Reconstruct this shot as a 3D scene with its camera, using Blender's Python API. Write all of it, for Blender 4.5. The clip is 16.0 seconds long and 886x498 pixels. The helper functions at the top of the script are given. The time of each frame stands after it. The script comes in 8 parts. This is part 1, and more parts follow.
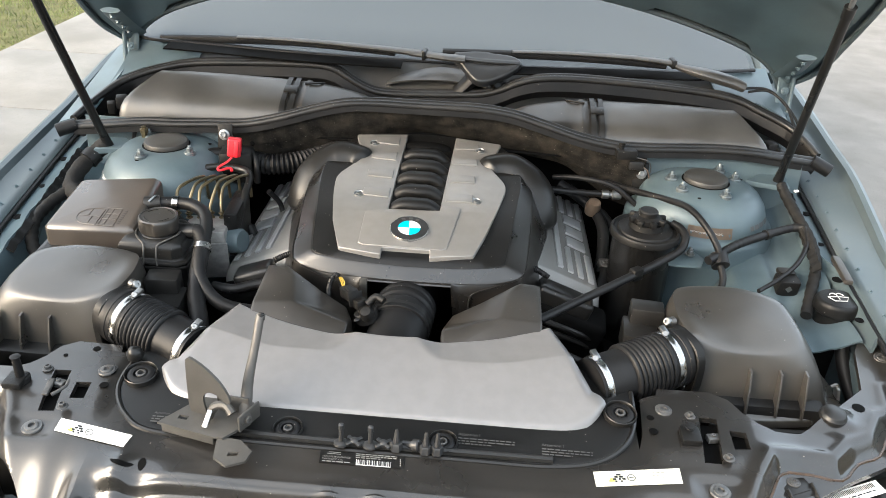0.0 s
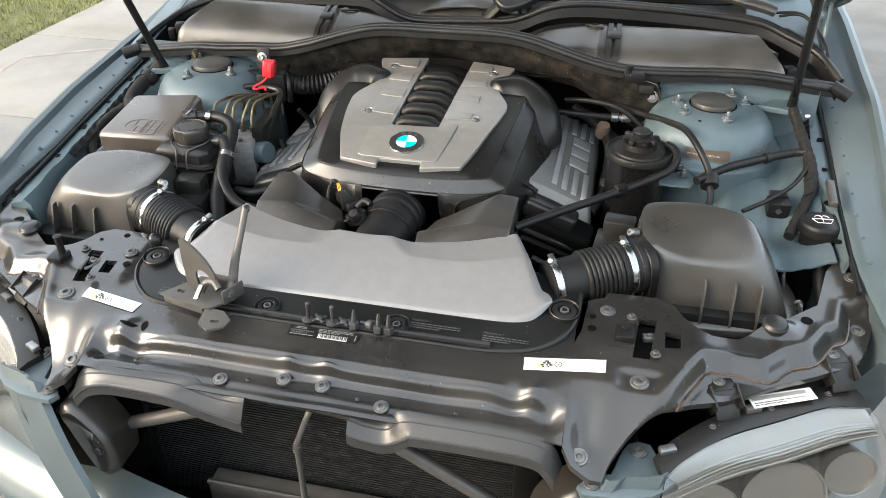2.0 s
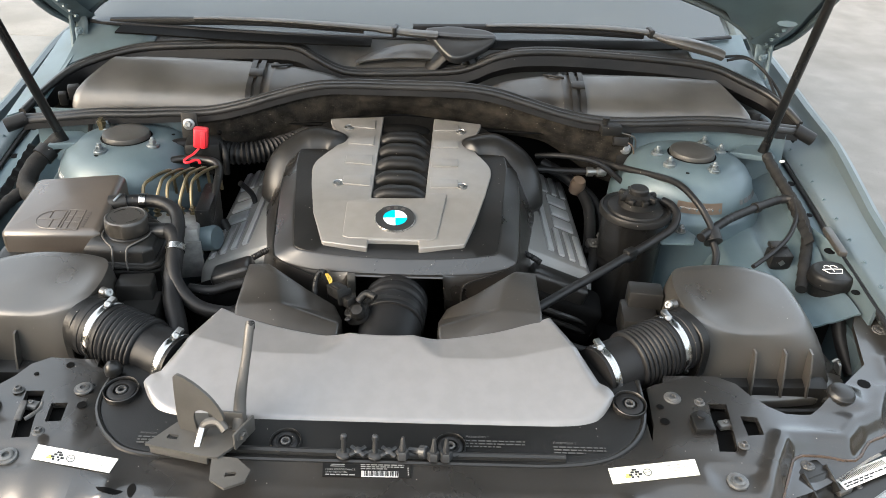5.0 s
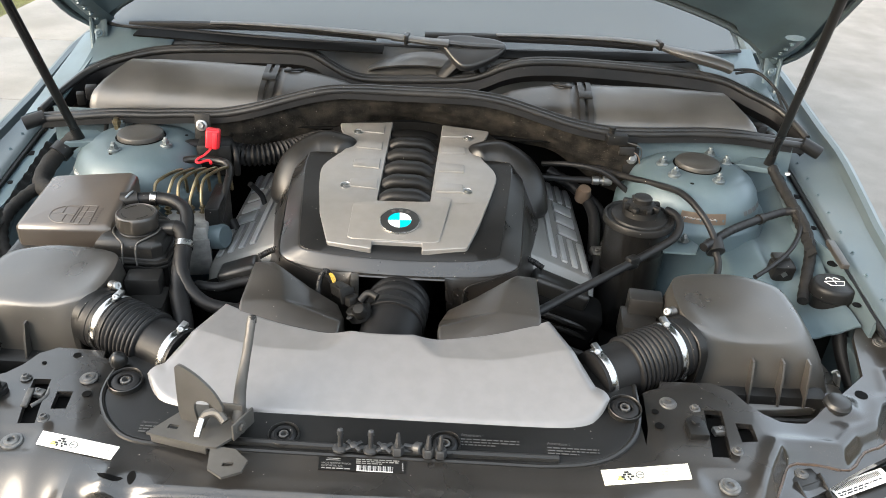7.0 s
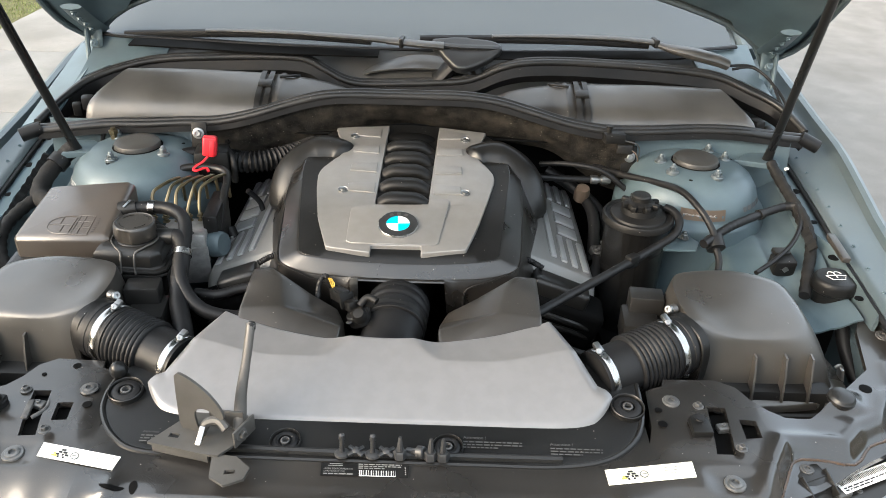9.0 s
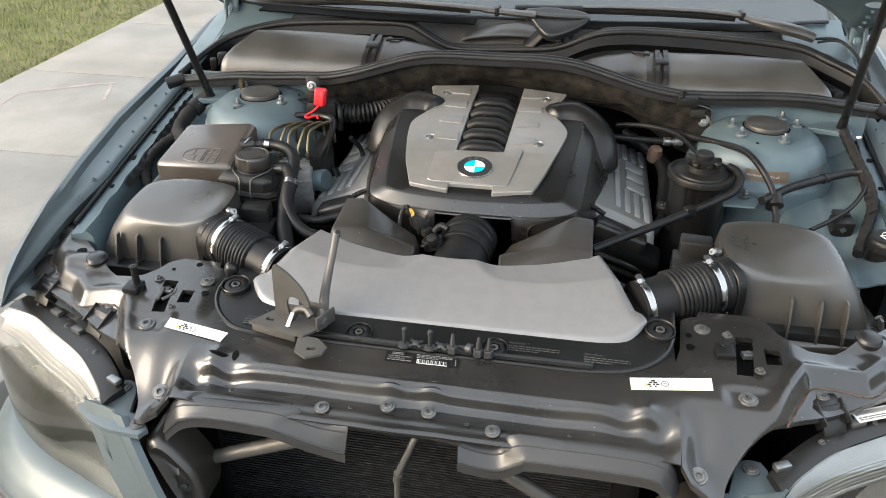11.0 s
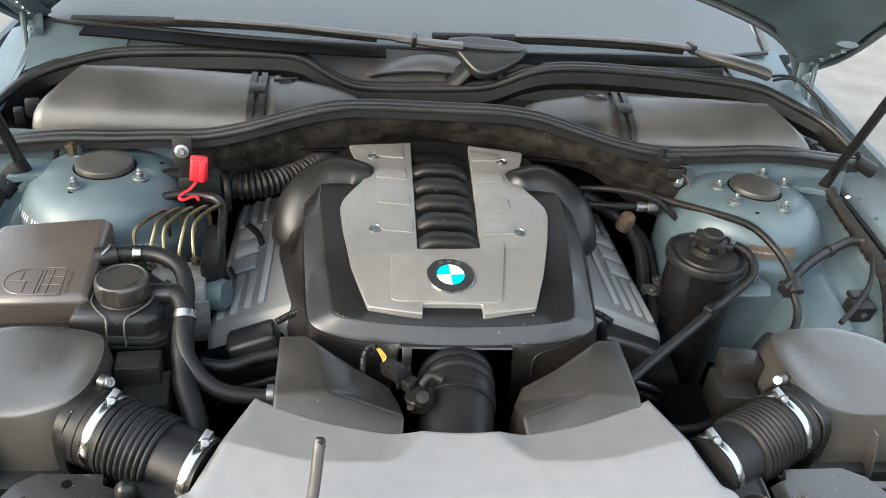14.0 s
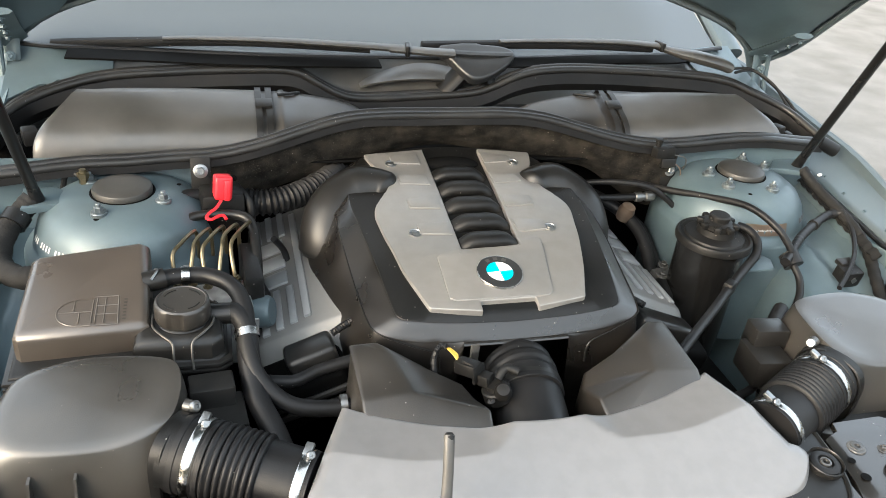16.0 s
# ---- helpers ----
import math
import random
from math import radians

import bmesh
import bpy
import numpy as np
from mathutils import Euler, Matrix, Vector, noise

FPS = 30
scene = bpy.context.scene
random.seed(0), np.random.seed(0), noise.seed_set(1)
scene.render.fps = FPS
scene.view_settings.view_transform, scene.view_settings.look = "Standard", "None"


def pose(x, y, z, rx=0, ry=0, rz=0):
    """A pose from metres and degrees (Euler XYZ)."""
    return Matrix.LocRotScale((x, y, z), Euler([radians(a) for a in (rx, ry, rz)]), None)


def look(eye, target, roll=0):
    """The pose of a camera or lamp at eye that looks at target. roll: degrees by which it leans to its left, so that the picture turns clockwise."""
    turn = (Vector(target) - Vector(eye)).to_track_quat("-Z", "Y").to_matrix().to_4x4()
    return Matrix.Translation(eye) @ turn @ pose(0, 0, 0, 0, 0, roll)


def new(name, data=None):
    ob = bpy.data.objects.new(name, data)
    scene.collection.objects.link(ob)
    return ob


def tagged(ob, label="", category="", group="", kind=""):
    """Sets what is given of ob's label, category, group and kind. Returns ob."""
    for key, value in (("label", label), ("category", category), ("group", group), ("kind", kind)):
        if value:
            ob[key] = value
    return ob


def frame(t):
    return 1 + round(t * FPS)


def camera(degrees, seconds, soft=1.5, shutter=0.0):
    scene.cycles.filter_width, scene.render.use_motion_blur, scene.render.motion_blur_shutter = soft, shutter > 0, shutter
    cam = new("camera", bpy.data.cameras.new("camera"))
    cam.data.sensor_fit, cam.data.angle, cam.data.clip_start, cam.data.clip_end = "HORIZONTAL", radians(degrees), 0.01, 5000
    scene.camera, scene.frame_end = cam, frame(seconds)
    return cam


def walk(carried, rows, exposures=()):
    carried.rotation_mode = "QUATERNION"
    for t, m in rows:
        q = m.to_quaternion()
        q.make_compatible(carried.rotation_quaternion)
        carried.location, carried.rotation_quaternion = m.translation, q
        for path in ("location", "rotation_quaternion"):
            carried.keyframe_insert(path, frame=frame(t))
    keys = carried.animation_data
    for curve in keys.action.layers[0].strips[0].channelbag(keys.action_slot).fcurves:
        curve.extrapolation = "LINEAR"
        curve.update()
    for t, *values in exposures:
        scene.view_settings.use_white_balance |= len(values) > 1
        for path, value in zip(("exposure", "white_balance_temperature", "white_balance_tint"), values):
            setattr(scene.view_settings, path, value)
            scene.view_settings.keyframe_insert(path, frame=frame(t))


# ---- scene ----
cam = camera(59.6, 16.0, soft=0.9)
PATH = [
    (0, (0.122, -0.048, 1.61), (0.06, 1.698, 0.637), 3.4),
    (0.5, (0.14, -0.066, 1.608), (0.087, 1.683, 0.639), 2.7),
    (1, (0.219, -0.107, 1.617), (0.11, 1.632, 0.636), 0.1),
    (1.5, (0.344, -0.14, 1.615), (0.072, 1.556, 0.59), 0.5),
    (2, (0.407, -0.155, 1.624), (0.04, 1.472, 0.52), -0.1),
    (2.5, (0.39, -0.149, 1.647), (0.029, 1.489, 0.558), 0.5),
    (3, (0.305, -0.118, 1.639), (-0.015, 1.559, 0.596), 1.7),
    (3.5, (0.112, -0.036, 1.636), (0.046, 1.689, 0.627), 1.4),
    (4, (0.039, 0.028, 1.6), (0.095, 1.753, 0.59), 2.0),
    (4.2, (0.041, 0.039, 1.609), (0.11, 1.747, 0.57), 2.5),
    (6.5, (0.08, -0.017, 1.601), (0.103, 1.705, 0.585), 3.6),
    (7, (0.08, -0.002, 1.603), (0.096, 1.724, 0.594), 3.5),
    (7.5, (0.08, 0.008, 1.605), (0.09, 1.738, 0.602), 3.4),
    (8, (0.076, 0.019, 1.607), (0.104, 1.746, 0.597), 3.5),
    (8.2, (0.08, 0.022, 1.599), (0.119, 1.751, 0.596), 2.9),
    (10.3, (0.092, -0.137, 1.61), (-0.061, 1.588, 0.61), 0.1),
    (10.5, (0.13, -0.168, 1.614), (-0.089, 1.552, 0.617), 0.5),
    (11, (0.196, -0.201, 1.604), (-0.096, 1.488, 0.574), 0.4),
    (11.5, (0.199, -0.208, 1.598), (-0.162, 1.447, 0.534), -0.4),
    (12, (0.134, -0.207, 1.607), (-0.226, 1.444, 0.537), 0.2),
    (12.5, (-0.001, -0.124, 1.605), (-0.164, 1.58, 0.571), 1.0),
    (13, (-0.122, -0.028, 1.586), (-0.129, 1.68, 0.545), 1.0),
    (13.5, (-0.124, 0.134, 1.584), (-0.033, 1.82, 0.512), 2.7),
    (14, (-0.157, 0.288, 1.58), (0.098, 1.967, 0.524), 6.3),
    (14.5, (-0.274, 0.326, 1.552), (0.228, 1.966, 0.524), 3.8),
    (15, (-0.377, 0.306, 1.544), (0.118, 1.944, 0.508), 3.8),
    (15.5, (-0.395, 0.296, 1.55), (0.101, 1.938, 0.522), 5.6),
    (16, (-0.392, 0.294, 1.554), (0.121, 1.947, 0.552), 6.2),
]
EXPOSURES = [(0, 2.25, 6500, 9.5), (1.5, 2.19, 6500, 9.5), (4, 2.18, 6500, 9.5), (6.5, 2.30, 6500, 9.5), (8, 2.30, 6500, 9.5), (10.5, 2.02, 6500, 9.5), (12.5, 2.03, 6450, 9), (13.5, 2.09, 6250, 8), (14.5, 2.38, 6300, 8), (16, 2.29, 6480, 8)]
walk(cam, [(t, look(eye, target, roll)) for t, eye, target, roll in PATH], EXPOSURES)

# ---- light ----
world = bpy.data.worlds.new("sky")
scene.world = world
world.use_nodes = True
wn = world.node_tree.nodes
sky = wn.new("ShaderNodeTexSky")
sky.sky_type = "NISHITA"
sky.sun_disc = False
SUN_ELEVATION, SUN_TURN = 20.0, 238.0
sky.sun_elevation, sky.sun_rotation = radians(SUN_ELEVATION), radians(SUN_TURN)
sky.dust_density, sky.air_density = 4.0, 1.0
soft_sky = wn.new("ShaderNodeMixRGB")
soft_sky.inputs["Fac"].default_value = 0.45
soft_sky.inputs["Color2"].default_value = (5.95, 6.3, 6.3, 1)
world.node_tree.links.new(sky.outputs[0], soft_sky.inputs["Color1"])
world.node_tree.links.new(soft_sky.outputs[0], wn["Background"].inputs["Color"])
wn["Background"].inputs["Strength"].default_value = 0.15
sun = new("sun", bpy.data.lights.new("sun", "SUN"))
sun.data.energy, sun.data.angle, sun.data.color = 1.15, radians(42), (1.0, 0.88, 0.74)
sun.matrix_world = look((0, 0, 0), (-math.sin(radians(SUN_TURN)), -math.cos(radians(SUN_TURN)), -math.tan(radians(SUN_ELEVATION))))


# ---- materials ----
def material(name, colour, rough=0.5, metal=0.0, vary=0.15, scale=18.0, bump=0.0, bump_scale=300.0, dust=0.0,
             dust_colour=(0.30, 0.26, 0.21), coat=0.0, stretch=(1, 1, 1), spec=0.5, rough_vary=0.12, flakes=0.0, grit_scale=700.0, specks=0.0):
    """A procedural surface: colour varied at two scales, dust in blotches, uneven gloss and fine relief."""
    m = bpy.data.materials.new(name)
    m.use_nodes = True
    nt = m.node_tree
    n, link = nt.nodes, nt.links.new
    b = n["Principled BSDF"]
    b.inputs["Roughness"].default_value, b.inputs["Metallic"].default_value = rough, metal
    b.inputs["Coat Weight"].default_value, b.inputs["Coat Roughness"].default_value = coat, 0.08
    b.inputs["Specular IOR Level"].default_value = spec
    co = n.new("ShaderNodeTexCoord")
    mp = n.new("ShaderNodeMapping")
    mp.inputs["Scale"].default_value = stretch
    link(co.outputs["Object"], mp.inputs["Vector"])

    def noise_at(s, detail=4.0):
        t = n.new("ShaderNodeTexNoise")
        t.inputs["Scale"].default_value, t.inputs["Detail"].default_value = s, detail
        link(mp.outputs["Vector"], t.inputs["Vector"])
        return t.outputs["Fac"]

    def ramp(src, lo, hi, a, c):
        r = n.new("ShaderNodeMapRange")
        r.interpolation_type = "SMOOTHSTEP"
        r.inputs["From Min"].default_value, r.inputs["From Max"].default_value = lo, hi
        r.inputs["To Min"].default_value, r.inputs["To Max"].default_value = a, c
        link(src, r.inputs["Value"])
        return r.outputs["Result"]

    def mix(fac, c1, c2, kind="MIX"):
        x = n.new("ShaderNodeMixRGB")
        x.blend_type = kind
        for key, v in (("Fac", fac), ("Color1", c1), ("Color2", c2)):
            if isinstance(v, (int, float)):
                x.inputs[key].default_value = v
            elif isinstance(v, tuple):
                x.inputs[key].default_value = (*v, 1)
            else:
                link(v, x.inputs[key])
        return x.outputs["Color"]

    coarse, fine = noise_at(scale), noise_at(scale * 14, 6.0)
    dark = tuple(c * (1 - vary) for c in colour)
    light = tuple(min(1.0, c * (1 + vary)) for c in colour)
    col = mix(ramp(coarse, 0.3, 0.7, 0, 1), dark, light)
    col = mix(ramp(fine, 0.3, 0.7, 0, vary), col, dark)
    if flakes:
        v = n.new("ShaderNodeTexVoronoi")
        v.inputs["Scale"].default_value = 1800.0
        link(mp.outputs["Vector"], v.inputs["Vector"])
        col = mix(ramp(v.outputs["Distance"], 0.0, 0.5, flakes, 0.0), col, light)
    if dust:
        spots = ramp(noise_at(scale * 0.45, 5.0), 0.34, 0.80, 0.0, dust)
        grit = ramp(noise_at(grit_scale, 2.0), 0.60, 0.72, 0.0, min(1.0, dust * 1.2))
        col = mix(spots, col, dust_colour)
        col = mix(grit, col, dust_colour)
        link(ramp(noise_at(scale * 0.45, 5.0), 0.30, 0.75, rough - rough_vary * 0.5, min(1.0, rough + rough_vary + dust * 0.3)), b.inputs["Roughness"])
    else:
        link(ramp(coarse, 0.3, 0.7, rough - rough_vary * 0.5, rough + rough_vary * 0.5), b.inputs["Roughness"])
    if specks:
        # sparse pale grains of dust
        v = n.new("ShaderNodeTexVoronoi")
        v.inputs["Scale"].default_value = 130.0
        link(co.outputs["Object"], v.inputs["Vector"])
        sep = n.new("ShaderNodeSeparateColor")
        link(v.outputs["Color"], sep.inputs["Color"])
        size = n.new("ShaderNodeMath")
        size.operation = "MULTIPLY"
        link(ramp(sep.outputs["Red"], 1.0 - specks, 1.0, 0.0, 1.0), size.inputs[0])
        link(ramp(v.outputs["Distance"], 0.07, 0.15, 1.0, 0.0), size.inputs[1])
        col = mix(size.outputs["Value"], col, (0.30, 0.28, 0.25))
    link(col, b.inputs["Base Color"])
    if bump:
        bp = n.new("ShaderNodeBump")
        bp.inputs["Strength"].default_value, bp.inputs["Distance"].default_value = bump, 0.001
        link(noise_at(bump_scale, 3.0), bp.inputs["Height"])
        link(bp.outputs["Normal"], b.inputs["Normal"])
    return m


def glass(name, tint, rough=0.0, ior=1.45):
    m = bpy.data.materials.new(name)
    m.use_nodes = True
    b = m.node_tree.nodes["Principled BSDF"]
    b.inputs["Base Color"].default_value = (*tint, 1)
    b.inputs["Transmission Weight"].default_value, b.inputs["Roughness"].default_value, b.inputs["IOR"].default_value = 1.0, rough, ior
    return m


PAINT = material("blue_grey_paint", (0.080, 0.106, 0.117), 0.40, 0.30, 0.08, 6, 0, dust=0.16, coat=0.15, flakes=0.25)
PAINT_INNER = material("dull_blue_grey_paint", (0.074, 0.110, 0.127), 0.42, 0.22, 0.14, 9, 0.05, 400, dust=0.16, dust_colour=(0.16, 0.15, 0.13), coat=0.08)
PANEL = material("black_painted_steel", (0.0140, 0.0134, 0.0130), 0.27, 0.0, 0.25, 9, 0.03, 200, dust=0.16, dust_colour=(0.095, 0.074, 0.052), spec=0.6, coat=0.4, specks=0.08)
GLOSS_BLACK = material("gloss_black_paint", (0.006, 0.006, 0.006), 0.22, 0.0, 0.2, 10, dust=0.04, dust_colour=(0.06, 0.055, 0.05))
PLASTIC = material("black_plastic", (0.0065, 0.0065, 0.0065), 0.42, 0.0, 0.25, 10, 0.25, 900, dust=0.05, dust_colour=(0.09, 0.076, 0.058), spec=0.27, specks=0.14)
PLASTIC_SMOOTH = material("smooth_black_plastic", (0.010, 0.0098, 0.0095), 0.34, 0.0, 0.2, 10, 0.05, 500, dust=0.06, dust_colour=(0.09, 0.075, 0.06), spec=0.4, specks=0.08)
PLASTIC_DUSTY = material("dusty_grey_black_plastic", (0.046, 0.0440, 0.0410), 0.34, 0.0, 0.12, 26, 0.12, 700, dust=0.2, dust_colour=(0.105, 0.097, 0.086), spec=0.8)
PLASTIC_FADED = material("sun_faded_brown_plastic", (0.050, 0.040, 0.032), 0.28, 0.0, 0.14, 14, 0.10, 700, dust=0.2, dust_colour=(0.14, 0.112, 0.086), spec=1.0)
AIRBOX = material("satin_airbox_plastic", (0.030, 0.0275, 0.0245), 0.30, 0.0, 0.16, 16, 0.10, 800, dust=0.12, dust_colour=(0.085, 0.076, 0.064), spec=1.0, specks=0.06)
COVER = material("dusty_satin_cover_plastic", (0.0075, 0.0066, 0.0058), 0.29, 0.0, 0.2, 22, 0.06, 600, dust=0.08, dust_colour=(0.075, 0.056, 0.040), spec=0.8, specks=0.14)
PLASTIC_BROWN = material("faded_brownish_plastic", (0.020, 0.0175, 0.0150), 0.36, 0.0, 0.2, 20, 0.15, 700, dust=0.2, dust_colour=(0.075, 0.062, 0.048), spec=0.8, specks=0.14)
GREY = material("grey_satin_plastic", (0.198, 0.193, 0.192), 0.32, 0.36, 0.04, 40, 0.10, 1200, rough_vary=0.03)
SILVER = material("silver_painted_plastic", (0.258, 0.246, 0.232), 0.38, 0.50, 0.04, 40, 0.06, 1200, dust=0.03, dust_colour=(0.20, 0.17, 0.14), rough_vary=0.06)
SILVER_RIB = material("worn_bright_rib_paint", (0.36, 0.37, 0.375), 0.34, 0.45, 0.06, 12, 0.05, 700, dust=0.05)
SILVER_DULL = material("dull_grey_painted_cover", (0.175, 0.174, 0.169), 0.42, 0.3, 0.08, 9, 0.08, 700, dust=0.10)
TAPE = material("matt_fabric_tape", (0.010, 0.010, 0.010), 0.66, 0.0, 0.3, 40, 0.5, 350, dust=0.2, dust_colour=(0.05, 0.044, 0.037), spec=0.2)
RUBBER = material("black_rubber", (0.0075, 0.0075, 0.008), 0.46, 0.0, 0.2, 25, 0.15, 500, dust=0.05, dust_colour=(0.07, 0.062, 0.053), spec=0.28, specks=0.06)
SEAL = material("ribbed_seal_rubber", (0.011, 0.0112, 0.0115), 0.38, 0.0, 0.2, 18, 0.12, 400, dust=0.12, dust_colour=(0.085, 0.072, 0.058), spec=0.4, specks=0.10)
FELT = material("black_felt_insulation", (0.013, 0.012, 0.0108), 0.95, 0.0, 0.5, 60, 1.0, 500, dust=0.45, dust_colour=(0.085, 0.073, 0.058), spec=0.1, grit_scale=420.0, specks=0.25)
# near-black that puts the shade of holes, gaps and the deep bay into colour
DARK = material("near_black_shade_fill", (0.003, 0.003, 0.003), 0.7, 0.0, 0.3, 12, 0.2, 200, spec=0.06)
STEEL = material("zinc_plated_steel", (0.27, 0.275, 0.275), 0.38, 0.95, 0.14, 60, 0.15, 600, dust=0.05)
BOLT_GREY = material("phosphated_bolt_steel", (0.085, 0.085, 0.085), 0.48, 0.5, 0.25, 80, 0.25, 500, dust=0.10)
BOLT_ZINC = material("galvanised_bolt_steel", (0.125, 0.127, 0.127), 0.45, 0.6, 0.3, 80, 0.25, 500, dust=0.15, dust_colour=(0.14, 0.12, 0.10))
BOLT_BLACK = material("black_bolt_steel", (0.03, 0.03, 0.032), 0.4, 0.3, 0.2, 80, 0.2, 500, dust=0.1)
CHROME = material("bright_clamp_steel", (0.42, 0.415, 0.405), 0.24, 1.0, 0.05, 60)
GREY_STEEL = material("grey_phosphated_steel", (0.080, 0.077, 0.072), 0.42, 0.35, 0.15, 20, 0.15, 500, dust=0.15, dust_colour=(0.12, 0.10, 0.08))
BRASS = material("tarnished_brake_pipe", (0.17, 0.14, 0.085), 0.36, 0.85, 0.2, 50)
ALLOY = material("cast_aluminium", (0.42, 0.42, 0.41), 0.5, 0.8, 0.18, 60, 0.4, 500, dust=0.1)
RED = material("red_plastic", (0.62, 0.02, 0.03), 0.35, 0.0, 0.08, 30)
WHITE = material("white_plastic", (0.75, 0.75, 0.73), 0.45, 0.0, 0.06, 30)
ZINC_BLUE = material("painted_over_zinc_nut", (0.17, 0.195, 0.205), 0.38, 0.7, 0.14, 60, 0.15, 600, dust=0.1)
CAP_DUSTY = material("dusty_charcoal_cap", (0.030, 0.029, 0.027), 0.42, 0.0, 0.2, 14, 0.2, 600, dust=0.22, dust_colour=(0.12, 0.105, 0.085))
PAPER = material("off_white_sticker", (0.80, 0.79, 0.75), 0.5, 0.0, 0.05, 30, dust=0.08, dust_colour=(0.45, 0.4, 0.3))
PAPER_YELLOWED = material("yellowed_sticker", (0.74, 0.71, 0.58), 0.5, 0.0, 0.05, 30, dust=0.08, dust_colour=(0.45, 0.4, 0.3))
INK = material("black_ink", (0.015, 0.015, 0.015), 0.5)
INK_GREY = material("worn_grey_print", (0.055, 0.055, 0.053), 0.6)
INK_WHITE = material("white_print", (0.55, 0.55, 0.54), 0.6)
INK_DULL = material("dulled_white_print", (0.20, 0.195, 0.185), 0.6)
INK_YELLOW = material("yellow_print", (0.62, 0.55, 0.10), 0.6)
BLUE = material("turquoise_enamel", (0.0, 0.42, 0.55), 0.2, 0.0, 0.03, 30, coat=0.6)
ENAMEL = material("white_enamel", (0.82, 0.83, 0.83), 0.2, 0.0, 0.03, 30, coat=0.6)
LABEL_BROWN = material("brown_foil_label", (0.13, 0.095, 0.07), 0.35, 0.3, 0.1, 40)
COPPER_WIRE = material("yellow_wire", (0.55, 0.36, 0.06), 0.4, 0.2)
REFLECTOR_DULL = material("hazed_reflector", (0.16, 0.155, 0.13), 0.28, 0.9, 0.15, 20)
REFLECTOR = material("headlight_reflector", (0.25, 0.25, 0.245), 0.36, 0.95, 0.03, 30)
SEAM = material("amber_seam_sealer", (0.055, 0.032, 0.018), 0.3, 0.0, 0.4, 30, coat=0.4)
FIN = material("black_radiator_fins", (0.022, 0.023, 0.024), 0.5, 0.3, 0.3, 60)
CONCRETE = material("pale_concrete", (0.228, 0.216, 0.197), 0.85, 0.0, 0.18, 2.2, 0.5, 140, dust=0.45, dust_colour=(0.165, 0.151, 0.130), spec=0.25, grit_scale=160.0)
KERB = material("kerb_concrete", (0.22, 0.214, 0.20), 0.88, 0.0, 0.14, 3, 0.6, 120, dust=0.35, dust_colour=(0.20, 0.185, 0.165), spec=0.25)
ROAD = material("weathered_road", (0.215, 0.200, 0.182), 0.9, 0.0, 0.08, 5.0, 0.35, 220, dust=0.5, dust_colour=(0.125, 0.114, 0.100), spec=0.2, grit_scale=130.0)
SOIL = material("lawn_soil", (0.13, 0.12, 0.05), 0.95, 0.0, 0.3, 8, 0.6, 60)
GRASS = material("dry_green_grass", (0.17, 0.20, 0.055), 0.6, 0.0, 0.35, 3.0)
PINK = material("faded_red_chalk", (0.285, 0.245, 0.225), 0.9, 0.0, 0.12, 14, spec=0.2)
GLASS = glass("windscreen_glass", (0.80, 0.88, 0.88))
# blue-grey body colour holds both a dust film and the sky's reflection
GREYED_GLASS = glass("dust_and_sky_grey_glass", (0.082, 0.095, 0.103), 0.0)
GREYED_GLASS.node_tree.nodes["Principled BSDF"].inputs["Transmission Weight"].default_value = 0.25
LENS = glass("hazy_headlight_lens", (0.40, 0.39, 0.31), 0.06)
LENS.node_tree.nodes["Principled BSDF"].inputs["Transmission Weight"].default_value = 0.93
# the yellow haze has settled on the lower part of the lens
ln = LENS.node_tree.nodes
lc, lx, lr, lm = ln.new("ShaderNodeTexCoord"), ln.new("ShaderNodeSeparateXYZ"), ln.new("ShaderNodeMapRange"), ln.new("ShaderNodeMixRGB")
lr.inputs["From Min"].default_value, lr.inputs["From Max"].default_value = 0.652, 0.672
lm.inputs["Color1"].default_value, lm.inputs["Color2"].default_value = (0.145, 0.142, 0.112, 1), (0.82, 0.82, 0.80, 1)
LENS.node_tree.links.new(lc.outputs["Object"], lx.inputs[0])
LENS.node_tree.links.new(lx.outputs["Z"], lr.inputs["Value"])
LENS.node_tree.links.new(lr.outputs["Result"], lm.inputs["Fac"])
LENS.node_tree.links.new(lm.outputs["Color"], ln["Principled BSDF"].inputs["Base Color"])
LENS_CLEAR = glass("clear_headlight_lens", (0.95, 0.95, 0.93), 0.05)
FLAP = material("charcoal_plastic", (0.023, 0.0237, 0.025), 0.34, 0.0, 0.15, 9, 0.08, 500, dust=0.12, dust_colour=(0.09, 0.078, 0.062))
# colour of the added walls, picked for olive-brown reflections in the black panel
UNSEEN_WALL = material("olive_brown_unseen_wall", (0.085, 0.078, 0.052), 0.9, 0.0, 0.35, 0.6, 0.3, 20, spec=0.1)
CABIN = material("dark_cabin_trim", (0.10, 0.105, 0.11), 0.7, 0.0, 0.1, 4)


# ---- building helpers ----
BASE = {}


def thing(name, label, category, at=(0, 0, 0), group="", kind=""):
    """An Empty at a thing's base, which its parts hang on."""
    ob = tagged(new(name), label, category, group, kind)
    ob.location = at
    ob.empty_display_size = 0.02
    BASE[ob] = Matrix.Translation(at).inverted()
    return ob


def mesh_of(bm, mat, name="mesh", smooth=True, angle=38):
    bmesh.ops.recalc_face_normals(bm, faces=bm.faces[:])
    me = bpy.data.meshes.new(name)
    bm.to_mesh(me)
    bm.free()
    me.materials.append(mat)
    if smooth:
        me.polygons.foreach_set("use_smooth", [True] * len(me.polygons))
        me.set_sharp_from_angle(angle=radians(angle))
    return me


